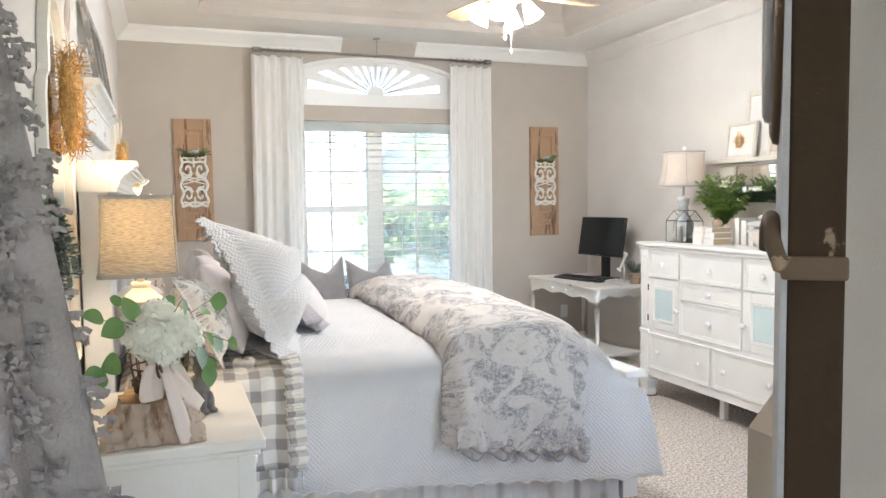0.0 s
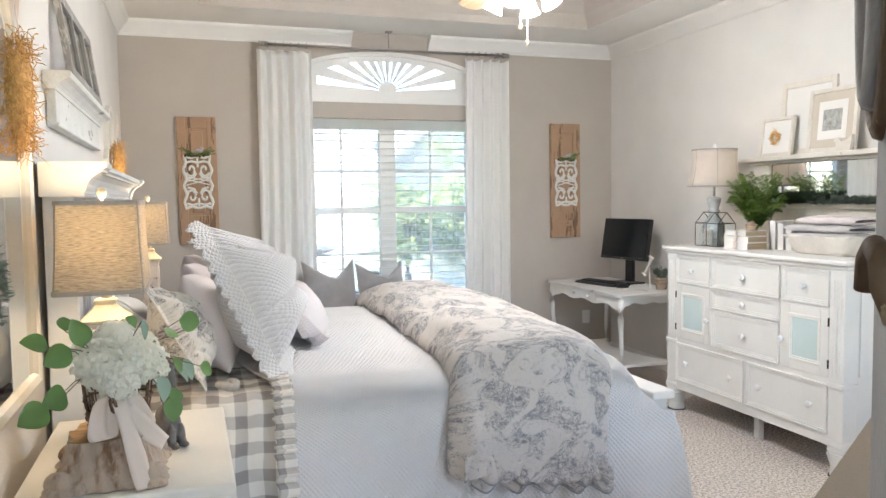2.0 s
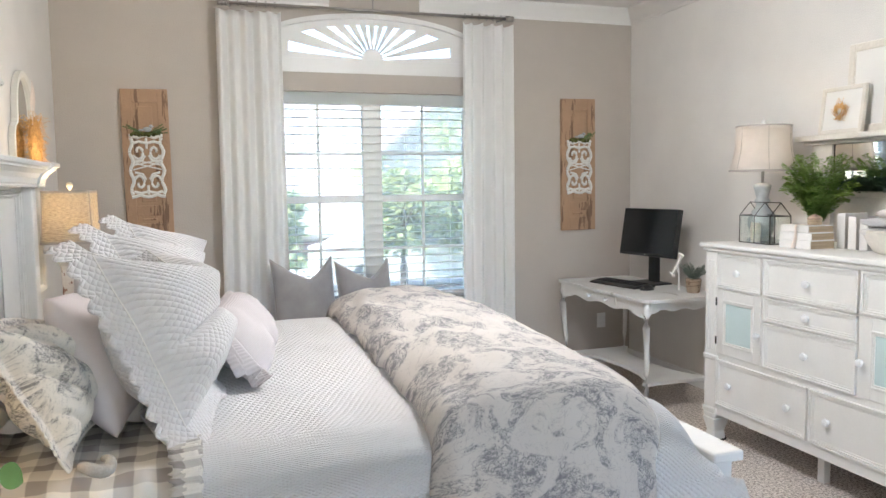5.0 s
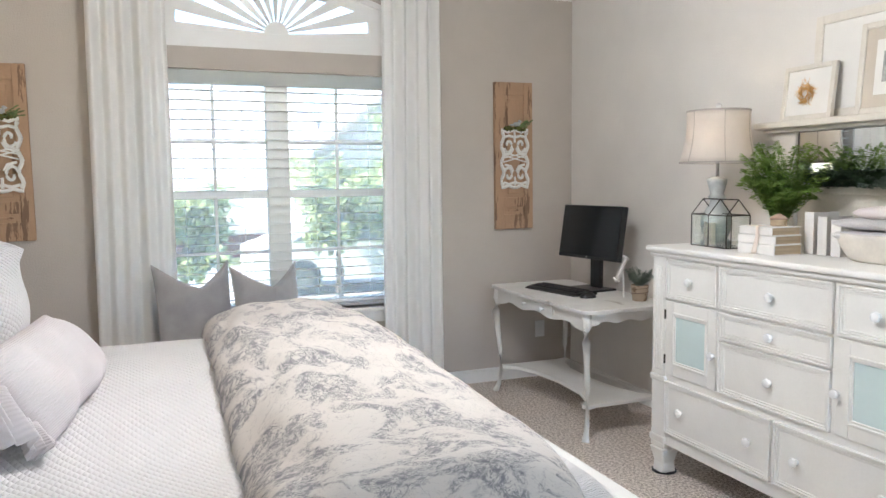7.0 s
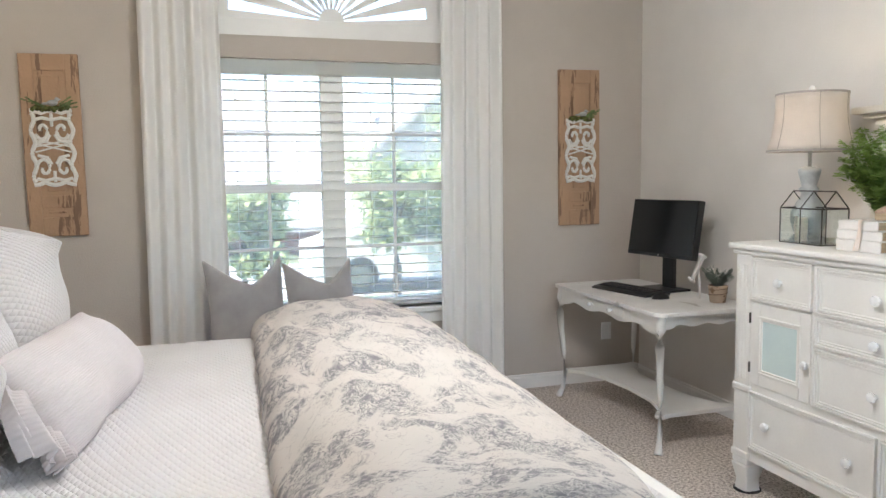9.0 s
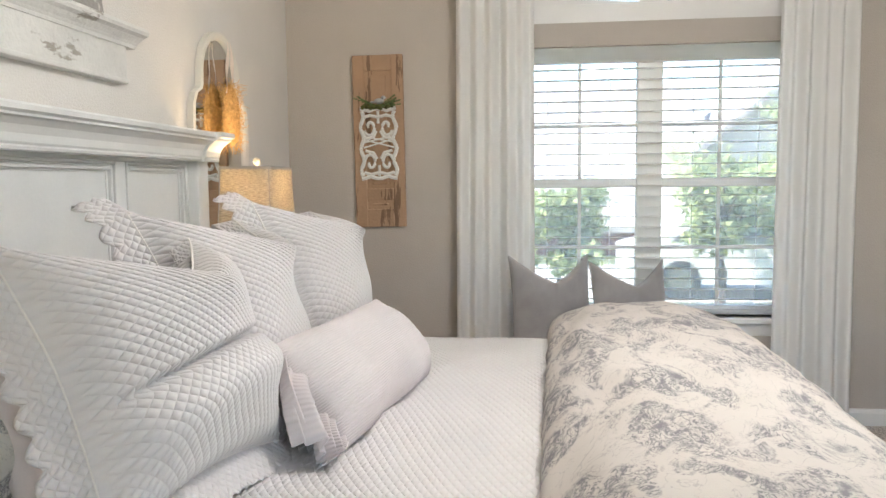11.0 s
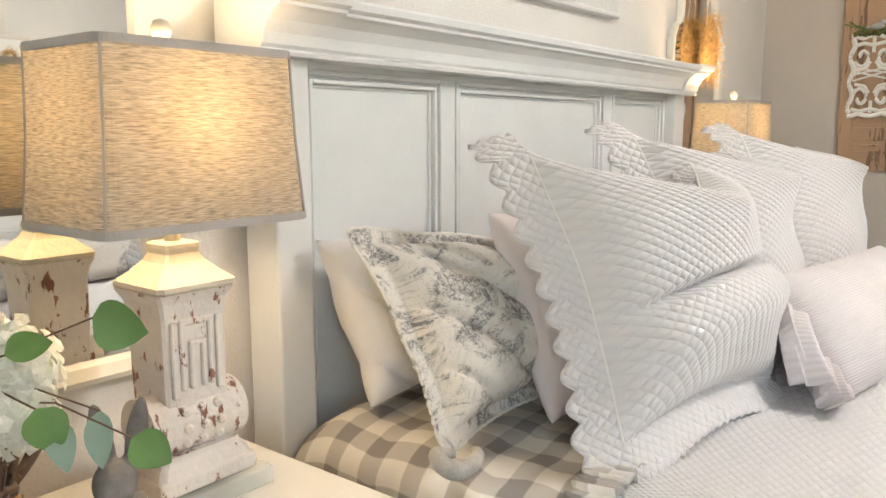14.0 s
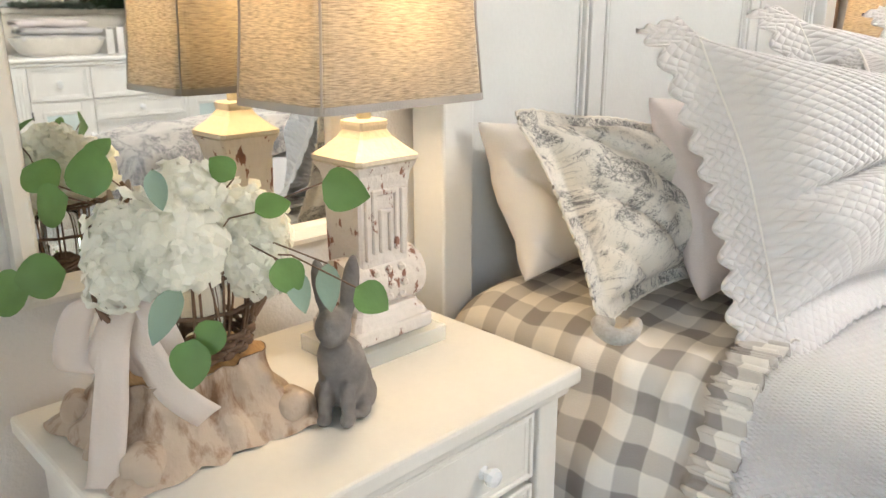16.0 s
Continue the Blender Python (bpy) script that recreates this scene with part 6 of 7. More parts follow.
part("lid", lathe([(0.034, 0.026), (0.035, 0.032), (0.026, 0.038), (0.014, 0.046), (0.006, 0.050)], n=22), material("dusty_rose_lid", (0.52, 0.36, 0.27), 0.7, 0.15, 20.0, 0.3, 70.0), tr, smooth=True)
o = thing("book_ribbon", "blush ribbon hanging down the stacked books", "ribbon", (3.545, 4.52, DT))
strip("ribbon_band", [(0.06, 0, 0.117), (0.01, 0, 0.118), (-0.006, 0, 0.112), (-0.008, 0.004, 0.06), (-0.012, 0.012, 0.005)], 0.020, (0, 1, 0), o)

# dough bowl with folded quilts
BOWLW = material("white_dough_bowl", (0.72, 0.67, 0.60), 0.7, 0.08, 9.0, 0.2, 60.0)
o = thing("dough_bowl", "long whitewashed wooden dough bowl on the dresser", "bowl", (3.72, 4.00, DT + 0.001))


def bowl_at(u, v):
    a = 2 * math.pi * u
    c, s = math.cos(a), math.sin(a)
    e = 0.6
    cx, cy = math.copysign(abs(c) ** e, c), math.copysign(abs(s) ** e, s)
    if v < 0.62:
        f = v / 0.62
        k, z = 0.70 + 0.30 * f ** 0.8, 0.105 * f ** 1.4
    else:
        f = (v - 0.62) / 0.38
        k, z = 0.965 - 0.30 * f, 0.105 - 0.085 * f
    return (0.115 * k * cx, 0.265 * k * cy, z)


bm = sheet(bowl_at, 72, 16, (0.8, 0.3))
bm.faces.new([bm.verts.new((p[0], p[1], 0.0)) for p in (bowl_at(k / 36, 0) for k in range(36))][::-1])
bm.faces.new([bm.verts.new((p[0], p[1], 0.02)) for p in (bowl_at(k / 36, 1) for k in range(36))])
part("bowl_body", bm, BOWLW, o, smooth=True)


def folded(name, label, mat, place, sx, sy, h, layers):
    o = thing(name, label, "quilt", place, "folded quilts in the bowl")
    for k in range(layers):
        z0, t = h * k / layers, h / layers

        def at(u, v, z0=z0, t=t, k=k):
            a = 2 * math.pi * u
            y = sy / 2 * (2 * v - 1) * (1 - 0.03 * k)
            end = max(0.0, 1 - abs(2 * v - 1) ** 8) ** 0.5
            x = sx / 2 * math.copysign(abs(math.cos(a)) ** 0.5, math.cos(a)) + 0.006 * wob(y * 12, k, 1)
            z = z0 + t / 2 + t / 2 * math.copysign(abs(math.sin(a)) ** 0.7, math.sin(a)) * (0.35 + 0.65 * end)
            return (x, y, z + 0.006 * wob(y * 9, x * 9, k + 2))

        bm = sheet(at, 40, 40, (0.5, sy))
        part("fold", bm, mat, o, smooth=True)
    return o


folded("folded_quilt", "folded white quilted throw lying in the dough bowl", MATELASSE, (3.72, 4.01, DT + 0.075), 0.19, 0.46, 0.085, 2)
folded("folded_throw", "folded blush pink throw on top of the white quilt", BLUSHPLAIN, (3.72, 3.96, DT + 0.160), 0.16, 0.40, 0.045, 1)

# fern and garland
FERN = cloth_through("fern_green", (0.28, 0.42, 0.10), 0.25, 0.6, 60.0, 0.2)
DARKLEAF = cloth_through("dark_garland_green", (0.05, 0.10, 0.04), 0.15, 0.6, 60.0, 0.2)
GREYLEAF = cloth_through("grey_green_garland", (0.30, 0.37, 0.30), 0.15, 0.6, 60.0, 0.2)


def fronds(bm, base, n, reach, rise, seed, size=0.011, fall=0.06, arc=(0, 6.28)):
    rn = random.Random(seed)
    for k in range(n):
        a = rn.uniform(*arc)
        d = Vector((math.cos(a), math.sin(a), 0))
        ln, up = reach * rn.uniform(0.45, 1.0), rise * rn.uniform(0.5, 1.0)
        pts = [Vector(base) + d * ln * f + Vector((0, 0, up * f - fall * f ** 3)) for f in (0, 0.25, 0.5, 0.75, 1.0)]
        tube(pts, 0.0011, 3, bm)
        for q in range(20):
            f = 0.18 + 0.82 * q / 19
            p = Vector(base) + d * ln * f + Vector((0, 0, up * f - fall * f ** 3))
            side = d.cross(Vector((0, 0, 1)))
            w = ln * 0.22 * math.sin(math.pi * min(1, (1.12 - f)))
            for s in (-1, 1):
                for m in (0.4, 0.7, 1.0):
                    c = p + side * s * w * m + d * w * 0.3 * m + Vector((0, 0, -0.012 * m + rn.uniform(-.006, .006)))
                    e1 = (side * s + d * 0.5 + Vector((0, 0, rn.uniform(-.4, .4)))).normalized() * size * rn.uniform(0.7, 1.1)
                    e2 = e1.cross(Vector((rn.uniform(-.3, .3), rn.uniform(-.3, .3), 1))).normalized() * size * 0.55
                    vs = [bm.verts.new(v) for v in (c - e1, c + e2, c + e1, c - e2)]
                    bm.faces.new(vs)
    return bm


o = thing("fern_plant", "feathery green maidenhair fern in a small white pot", "plant", (3.80, 4.66, DT + 0.001))
part("pot", lathe([(0.045, 0.0), (0.048, 0.004), (0.058, 0.085), (0.062, 0.088), (0.062, 0.10), (0.052, 0.10), (0.050, 0.09)], n=24), WHITE, o, smooth=True)
part("fronds", fronds(bmesh.new(), (0, 0, 0.095), 95, 0.19, 0.50, 3, 0.012, 0.12), FERN, o)
sh = thing("mirror_shelf", "cream painted mantel shelf with a long mirror above the dresser", "wall shelf", (4.07, 4.34, 0))
SHF = distressed("antique_cream_shelf", (0.74, 0.69, 0.61), (0.45, 0.38, 0.28), 0.70, 12.0, 0.6, (1, 0.5, 1))


def sp(name, bm, mat=SHF, label="", parent=sh):
    bmesh.ops.transform(bm, matrix=sh.matrix_world.inverted(), verts=bm.verts)
    return part(name, bm, mat, parent, label)


sp("shelf_board", box(3.945, 4.068, 3.66, 4.985, 1.618, 1.648, 0.005))
sp("cornice", box(3.985, 4.068, 3.68, 4.965, 1.600, 1.618, 0.006))
sp("back_board", box(4.045, 4.068, 3.70, 4.94, 1.082, 1.600))
sp("pilaster", box(4.02, 4.046, 4.80, 4.94, 1.082, 1.600, 0.004))
sp("pilaster", box(4.02, 4.046, 3.70, 3.79, 1.082, 1.600, 0.004))
sp("lower_rail", box(4.012, 4.046, 3.79, 4.80, 1.318, 1.350, 0.006))
sp("mirror_frame", box(4.034, 4.0455, 3.792, 4.798, 1.352, 1.598), material("dark_mirror_edge", (0.08, 0.06, 0.05), 0.6, 0.2, 20.0, 0.1, 80.0), "dark inner frame")
sp("mirror_glass", box(4.030, 4.0335, 3.802, 4.785, 1.356, 1.596), MIRROR)
bm = prism([(4.02, 1.60), (3.955, 1.60), (3.952, 1.575), (3.968, 1.55), (3.99, 1.535), (3.985, 1.50), (3.96, 1.47), (3.958, 1.44), (3.98, 1.41), (4.01, 1.40), (4.02, 1.40)], "y", 3.715, 3.775)
sp("scroll_bracket", bm, SHF, "carved scroll bracket")
o = thing("leaf_garland", "dark green and grey leafy garland lying along the shelf mirror", "garland", (3.985, 4.30, 1.351))
bm = bmesh.new()
for k in range(8):
    fronds(bm, (0.0, 0.34 - 0.04 * k, 0.0), 6, 0.11, 0.10, 20 + k, 0.010, 0.02, (1.7, 4.6))
part("dark_leaves", bm, DARKLEAF, o)
bm = bmesh.new()
for k in range(10):
    fronds(bm, (0.0, 0.05 - 0.05 * k, 0.0), 5, 0.09, 0.07, 40 + k, 0.008, 0.02, (1.7, 4.6))
part("grey_leaves", bm, GREYLEAF, o)

# frames leaning on the shelf
MATB = material("picture_mat", (0.80, 0.78, 0.74), 0.9, 0.02, 5.0, 0.05, 200.0)
TAN = material("tan_mat", (0.60, 0.53, 0.44), 0.9, 0.04, 6.0, 0.1, 200.0)
PRINT = material("grey_nest_print", (0.48, 0.47, 0.44), 0.9, 0.25, 30.0, 0.0, 90.0)


def picture(y0, y1, h, x, lean, frame_w, field, label, mat_w=0.0, inner=None):
    o = thing("picture_frame", label, "picture frame", (0, 0, 0), "frames leaning on the shelf")
    o.matrix_world = pose(x, (y0 + y1) / 2, 1.6485, 0, lean, 0)
    w = (y1 - y0) / 2
    for name, a, c, za, zb in (("stile", -w, -w + frame_w, 0, h), ("stile", w - frame_w, w, 0, h), ("rail", -w + frame_w, w - frame_w, 0, frame_w), ("rail", -w + frame_w, w - frame_w, h - frame_w, h)):
        part(name, box(-0.011, 0.011, a, c, za, zb, 0.004), SHF, o)
    part("backing", box(-0.002, 0.006, -w + frame_w, w - frame_w, frame_w, h - frame_w), field, o)
    if inner:
        m = mat_w + frame_w
        part("mat", box(-0.004, -0.002, -w + m, w - m, m, h - m), MATB, o)
        part("print", box(-0.005, -0.004, -w + m + 0.035, w - m - 0.035, m + 0.05, h - m - 0.05), inner, o, "soft grey bird nest print")
    return o


picture(4.575, 4.855, 0.245, 3.985, 7, 0.022, MATB, "small cream frame holding a dried straw nest")
o = thing("straw_nest", "small dried straw nest mounted in the cream frame", "nest", (3.986, 4.715, 1.765))
bm = bmesh.new()
rn = random.Random(7)
for k in range(90):
    a, b2 = rn.uniform(0, 6.28), rn.uniform(0.015, 0.045)
    c = Vector((rn.uniform(-.012, 0.0), b2 * math.cos(a), b2 * math.sin(a)))
    d = Vector((rn.uniform(-.2, .2), -math.sin(a) + rn.uniform(-.7, .7), math.cos(a) + rn.uniform(-.7, .7))).normalized() * rn.uniform(0.015, 0.035)
    tube([c - d, c + d], 0.0011, 3, bm)
part("straws", bm, STRAW, o)
picture(4.115, 4.475, 0.375, 4.005, 5, 0.026, TAN, "tall cream frame with a grey nest print", 0.05, PRINT)
picture(4.30, 4.735, 0.455, 4.045, 2.5, 0.040, MATB, "large weathered cream frame leaning behind the others")
o = thing("bird_cutout", "small white wooden bird cutout on the shelf", "ornament", (3.965, 4.16, 1.6485))
part("bird_body", prism([(-0.05, 0.0), (0.045, 0.0), (0.05, 0.05), (0.065, 0.055), (0.05, 0.075), (0.035, 0.07), (0.01, 0.05), (-0.03, 0.06), (-0.065, 0.085), (-0.06, 0.04)], "x", -0.008, 0.008), SHF, o)
o = thing("carved_fragment", "chippy carved wooden fragment standing on the shelf", "ornament", (4.02, 3.90, 1.6485))
part("fragment", prism([(-0.11, 0.0), (0.11, 0.0), (0.10, 0.05), (0.06, 0.07), (0.07, 0.14), (0.02, 0.17), (0.01, 0.26), (-0.05, 0.30), (-0.07, 0.20), (-0.10, 0.12)], "x", -0.015, 0.015), CHIPPY, o)

# ---- desk, monitor and what lies on it ----
DESKTOP = distressed("worn_white_desk_top", (0.78, 0.77, 0.75), (0.45, 0.42, 0.39), 0.62, 7.0, 0.45, (1, 0.3, 1))
dk = thing("writing_desk", "white painted writing desk with cabriole legs and a shelf stretcher", "desk", (3.60, 6.05, 0))
KX0, KX1, KY0, KY1 = -0.255, 0.30, -0.555, 0.565
bm = bmesh.new()
out = rounded_rect((KX1 - KX0) / 2 + 0.02, (KY1 - KY0) / 2 + 0.025, 0.05)
prism([(x + (KX0 + KX1) / 2, y + (KY0 + KY1) / 2) for x, y in out], "z", 0.690, 0.709, bm)
part("top", bm, DESKTOP, dk)


def apron(length, dip):
    pts = [(-length / 2, 0.690), (length / 2, 0.690), (length / 2, 0.575)]
    for k in range(25):
        t = 1 - 2 * k / 24
        pts.append((t * length / 2 * 0.96, 0.612 + 0.010 * math.cos(3 * math.pi * t) - dip * (abs(t) > 0.8)))
    return pts + [(-length / 2, 0.575)]


part("apron", prism([(y + 0.005, z) for y, z in apron(1.06, 0.01)], "x", KX0 + 0.01, KX0 + 0.028), WHITE, dk)
part("apron", prism([(y + 0.005, z) for y, z in apron(1.06, 0.01)], "x", KX1 - 0.028, KX1 - 0.01), WHITE, dk)
part("apron", prism([(x + 0.0225, 0.690 - (0.690 - z) * (0.7 if z < 0.65 else 1)) for x, z in apron(0.48, 0.01)], "y", KY0 + 0.01, KY0 + 0.028), WHITE, dk)
part("apron", prism([(x + 0.0225, 0.690 - (0.690 - z) * (0.7 if z < 0.65 else 1)) for x, z in apron(0.48, 0.01)], "y", KY1 - 0.028, KY1 - 0.01), WHITE, dk)
d = part("drawer", box(KX0 + 0.004, KX0 + 0.012, -0.20, 0.22, 0.625, 0.680, 0.003), WHITE, dk)
for y in (-0.10, 0.12):
    knob("knob", (KX0 + 0.004, y, 0.652), "-x", d, 0.013)
for sx in (-1, 1):
    for sy in (-1, 1):
        x = KX0 + 0.025 if sx < 0 else KX1 - 0.025
        y = KY0 + 0.025 if sy < 0 else KY1 - 0.025
        pts, rad = [], []
        for z, o_, r in ((0.70, 0.0, 0.026), (0.62, 0.006, 0.026), (0.54, 0.012, 0.022), (0.42, 0.004, 0.017), (0.28, -0.008, 0.015), (0.14, -0.010, 0.013), (0.05, 0.0, 0.014), (0.015, 0.012, 0.020), (0.0, 0.016, 0.021)):
            pts.append((x + sx * o_, y + sy * o_, z))
            rad.append(r)
        part("leg", tube(pts, 0.02, 10, None, rad), WHITE, dk, smooth=True)
bm = prism([(x + 0.02, y) for x, y in [(-0.17, 0.50), (-0.235, 0.52), (-0.245, 0.48), (-0.17, 0.40), (-0.12, 0.25), (-0.10, 0.0), (-0.12, -0.25), (-0.17, -0.40), (-0.245, -0.48), (-0.235, -0.52), (-0.17, -0.50), (0.17, -0.50), (0.235, -0.52), (0.245, -0.48), (0.17, -0.40), (0.12, -0.25), (0.10, 0.0), (0.12, 0.25), (0.17, 0.40), (0.245, 0.48), (0.235, 0.52), (0.17, 0.50)]], "z", 0.165, 0.185)
part("stretcher_shelf", bm, WHITE, dk)
SCREEN = material("dark_screen", (0.006, 0.008, 0.010), 0.12, 0.1, 3.0, 0.0, 60.0)
mo = thing("monitor", "black flat computer monitor switched off on a stand", "monitor", (0, 0, 0))
mo.matrix_world = pose(3.80, 6.15, 0.7095, 0, 0, 8.5)
part("stand_base", box(-0.11, 0.09, -0.125, 0.125, 0.0, 0.012, 0.004), BLACK, mo)
part("stand_neck", box(0.025, 0.055, -0.045, 0.045, 0.010, 0.33, 0.006), BLACK, mo)
case = part("housing", box(-0.022, 0.022, -0.268, 0.268, -0.165, 0.165, 0.004), BLACK, mo)
case.matrix_local = pose(0.0, 0, 0.355, 0, 9, 0)
part("screen", box(-0.0235, -0.0215, -0.262, 0.262, -0.145, 0.159), SCREEN, case, "glossy dark screen")
part("badge", rod((-0.0232, 0, -0.155), (-0.0225, 0, -0.155), 0.006, n=14), STEEL, case)
kb = thing("keyboard", "black curved ergonomic computer keyboard", "keyboard", (0, 0, 0))
kb.matrix_world = pose(3.575, 6.165, 0.7095, 0, 0, 10)
part("keyboard_body", prism([(-0.08, 0.0), (0.10, 0.0), (0.10, 0.022), (0.02, 0.026), (-0.06, 0.014), (-0.08, 0.006)], "y", -0.23, 0.23), BLACK, kb)
kc = box(-0.008, 0.008, -0.008, 0.008, 0, 0.005, 0.0015, None, 1)
KEYM = material("black_key", (0.02, 0.02, 0.022), 0.5, 0.1, 20.0, 0.05, 80.0)
k0 = part("key", kc, KEYM, kb)
for r in range(5):
    for c in range(20):
        q = k0 if r == c == 0 else k0.copy()
        if q is not k0:
            scene.collection.objects.link(q)
        q.location = (-0.035 + 0.021 * r, -0.205 + 0.0215 * c, 0.0185 + 0.0016 * r)
ms = thing("computer_mouse", "small black computer mouse beside the keyboard", "mouse", (3.60, 5.875, 0.7095))
bm = bmesh.new()
bmesh.ops.create_icosphere(bm, subdivisions=3, radius=1, matrix=Matrix.Diagonal((0.052, 0.033, 0.034, 1)))
bmesh.ops.bisect_plane(bm, geom=bm.verts[:] + bm.edges[:] + bm.faces[:], plane_co=(0, 0, 0), plane_no=(0, 0, -1), clear_outer=True)
bmesh.ops.contextual_create(bm, geom=[e for e in bm.edges if e.is_boundary])
part("mouse_shell", bm, BLACK, ms, smooth=True)
pt = thing("potted_sprig", "small rustic pot with grey-green sprigs on the desk", "plant", (3.80, 5.66, 0.7095))
part("pot", lathe([(0.036, 0.0), (0.040, 0.004), (0.048, 0.075), (0.050, 0.088), (0.045, 0.090), (0.043, 0.082)], n=20), distressed("rustic_clay", (0.42, 0.33, 0.25), (0.20, 0.13, 0.08), 0.55, 20.0, 0.9), pt, smooth=True)
part("sprigs", fronds(bmesh.new(), (0, 0, 0.08), 24, 0.085, 0.12, 12, 0.007, 0.01), GREYLEAF, pt)
part("twig_wrap", tube([(0.047 * math.cos(a), 0.047 * math.sin(a), 0.03 + 0.004 * a) for a in np.linspace(0, 12, 60)], 0.002, 5), TWIG, pt)
ph = thing("phone_holder", "white tilted phone holder standing on the desk", "phone holder", (3.79, 5.80, 0.7095))
part("arm", tube([(0, 0, 0), (0, 0, 0.09), (-0.01, 0.0, 0.15)], 0.006, 8), WHITE, ph)
c = part("cradle", box(-0.006, 0.006, -0.012, 0.012, -0.075, 0.075, 0.003), WHITE, ph)
c.matrix_local = pose(-0.015, 0, 0.165, 22, 12, 0)
for z in (-0.073, 0.073):
    part("clip", box(-0.018, 0.008, -0.022, 0.022, z - 0.006, z + 0.006, 0.003), WHITE, c)

# ---- ceiling fan ----
OAK = material("oak_fan_blade", (0.50, 0.34, 0.20), 0.5, 0.18, 4.0, 0.1, 60.0, 0.0, (0.34, 0.21, 0.11), 0.0, (1, 12, 1))
BELL = bpy.data.materials.new("glowing_glass_bell")
BELL.use_nodes = True
_b = BELL.node_tree.nodes["Principled BSDF"]
_b.inputs["Base Color"].default_value = (0.9, 0.88, 0.84, 1)
_b.inputs["Emission Color"].default_value, _b.inputs["Emission Strength"].default_value = (1.0, 0.90, 0.75, 1), 0.9
_b.inputs["Roughness"].default_value = 0.3
fan = thing("ceiling_fan", "white ceiling fan with oak blades and four lit glass bells", "ceiling fan", (2.04, 4.26, 3.055))
part("canopy", lathe([(0.02, -0.125), (0.05, -0.105), (0.07, -0.065), (0.075, -0.036)], n=28), WHITE, fan, smooth=True)
part("down_rod", rod((0, 0, -0.46), (0, 0, -0.08), 0.012, n=12), WHITE, fan)
part("motor", lathe([(0.05, -0.60), (0.09, -0.595), (0.11, -0.57), (0.115, -0.52), (0.10, -0.475), (0.05, -0.455), (0.02, -0.45)], n=32), WHITE, fan, smooth=True)
part("light_hub", lathe([(0.015, -0.675), (0.045, -0.665), (0.055, -0.64), (0.05, -0.60)], n=24), WHITE, fan, smooth=True)
for a in (6, 98, 187, 278):
    m = pose(0, 0, -0.585, 0, 0, a)
    bl = part("blade", prism([(0.16, -0.045), (0.30, -0.062), (0.53, -0.068), (0.57, -0.05), (0.58, 0.0), (0.57, 0.05), (0.53, 0.068), (0.30, 0.062), (0.16, 0.045)], "z", -0.004, 0.004), OAK, fan)
    bl.matrix_local = m @ pose(0, 0, 0, 11, 0, 0)
    part("blade_iron", box(0.08, 0.20, -0.018, 0.018, 0.004, 0.010, 0.002), WHITE, bl)
for k in range(4):
    a = radians(50 + 90 * k)
    p = Vector((0.13 * math.cos(a), 0.13 * math.sin(a), 0))
    part("arm", tube([(0.03 * math.cos(a), 0.03 * math.sin(a), -0.64), (p.x * 0.6, p.y * 0.6, -0.625), (p.x * 0.85, p.y * 0.85, -0.635)], 0.008, 8), WHITE, fan)
    rings = [[((r) * math.cos(2 * math.pi * q / 24), r * math.sin(2 * math.pi * q / 24), z) for q in range(24)] for r, z in ((0.020, 0.0), (0.027, -0.013), (0.034, -0.040), (0.042, -0.070), (0.053, -0.092))]
    bell = part("glass_bell", loop_band(rings), BELL, fan, "lit white glass bell shade", True)
    bell.matrix_local = Matrix.Translation((p.x * 0.85, p.y * 0.85, -0.64)) @ Matrix.Rotation(radians(28), 4, Vector((-math.sin(a), math.cos(a), 0)) * -1)
    thicken(bell, 0.003)
for x, z in ((0.02, -0.875), (-0.015, -0.80)):
    part("pull_chain", rod((x, -0.02, z), (x, -0.02, -0.665), 0.0014, n=5), STEEL, fan)
    part("pull_fob", lathe([(0.002, z - 0.03), (0.008, z - 0.026), (0.009, z - 0.012), (0.003, z)], (x, -0.02, 0), n=10), OAK, fan, "turned wooden pull", True)

# ---- by the doorway ----
DARKWOOD = distressed("dark_chipped_paint", (0.055, 0.037, 0.024), (0.26, 0.19, 0.13), 0.66, 11.0, 0.95, (1, 1, 0.6))
GREYDOOR = distressed("brown_chipped_door_paint", (0.42, 0.415, 0.41), (0.25, 0.21, 0.17), 0.70, 11.0, 0.7, (1, 1, 0.5))
BRONZE = distressed("worn_bronze_wood", (0.15, 0.105, 0.07), (0.34, 0.26, 0.17), 0.58, 18.0, 0.6)
for _m in (DARKWOOD, BRONZE):
    _m.node_tree.nodes["Principled BSDF"].inputs["Specular IOR Level"].default_value = 0.08
dd = thing("antique_door_leaf", "narrow antique door leaf in dark brown chipped paint", "door", (0, 0, 0))
dd.matrix_world = pose(1.05, 1.235, 0.0, 0, 0, -40.5)
part("leaf", box(-0.014, 0.052, 0.004, 0.13, 0.006, 2.18, 0.004), DARKWOOD, dd)
part("face_board", box(-0.022, -0.014, 0.006, 0.13, 0.006, 2.18), GREYDOOR, dd, "grey washed face")
part("lock_block", box(-0.022, 0.055, -0.006, 0.03, 1.272, 1.302, 0.004), BRONZE, dd, "chipped block beside the pull")
part("pull", tube([(-0.006, 0.006, 1.285), (-0.022, 0.004, 1.290), (-0.030, 0.010, 1.315), (-0.030, 0.030, 1.340), (-0.032, 0.055, 1.348), (-0.034, 0.080, 1.335), (-0.034, 0.088, 1.305)], 0.0115, 12), BRONZE, dd, "curved wooden pull", True)
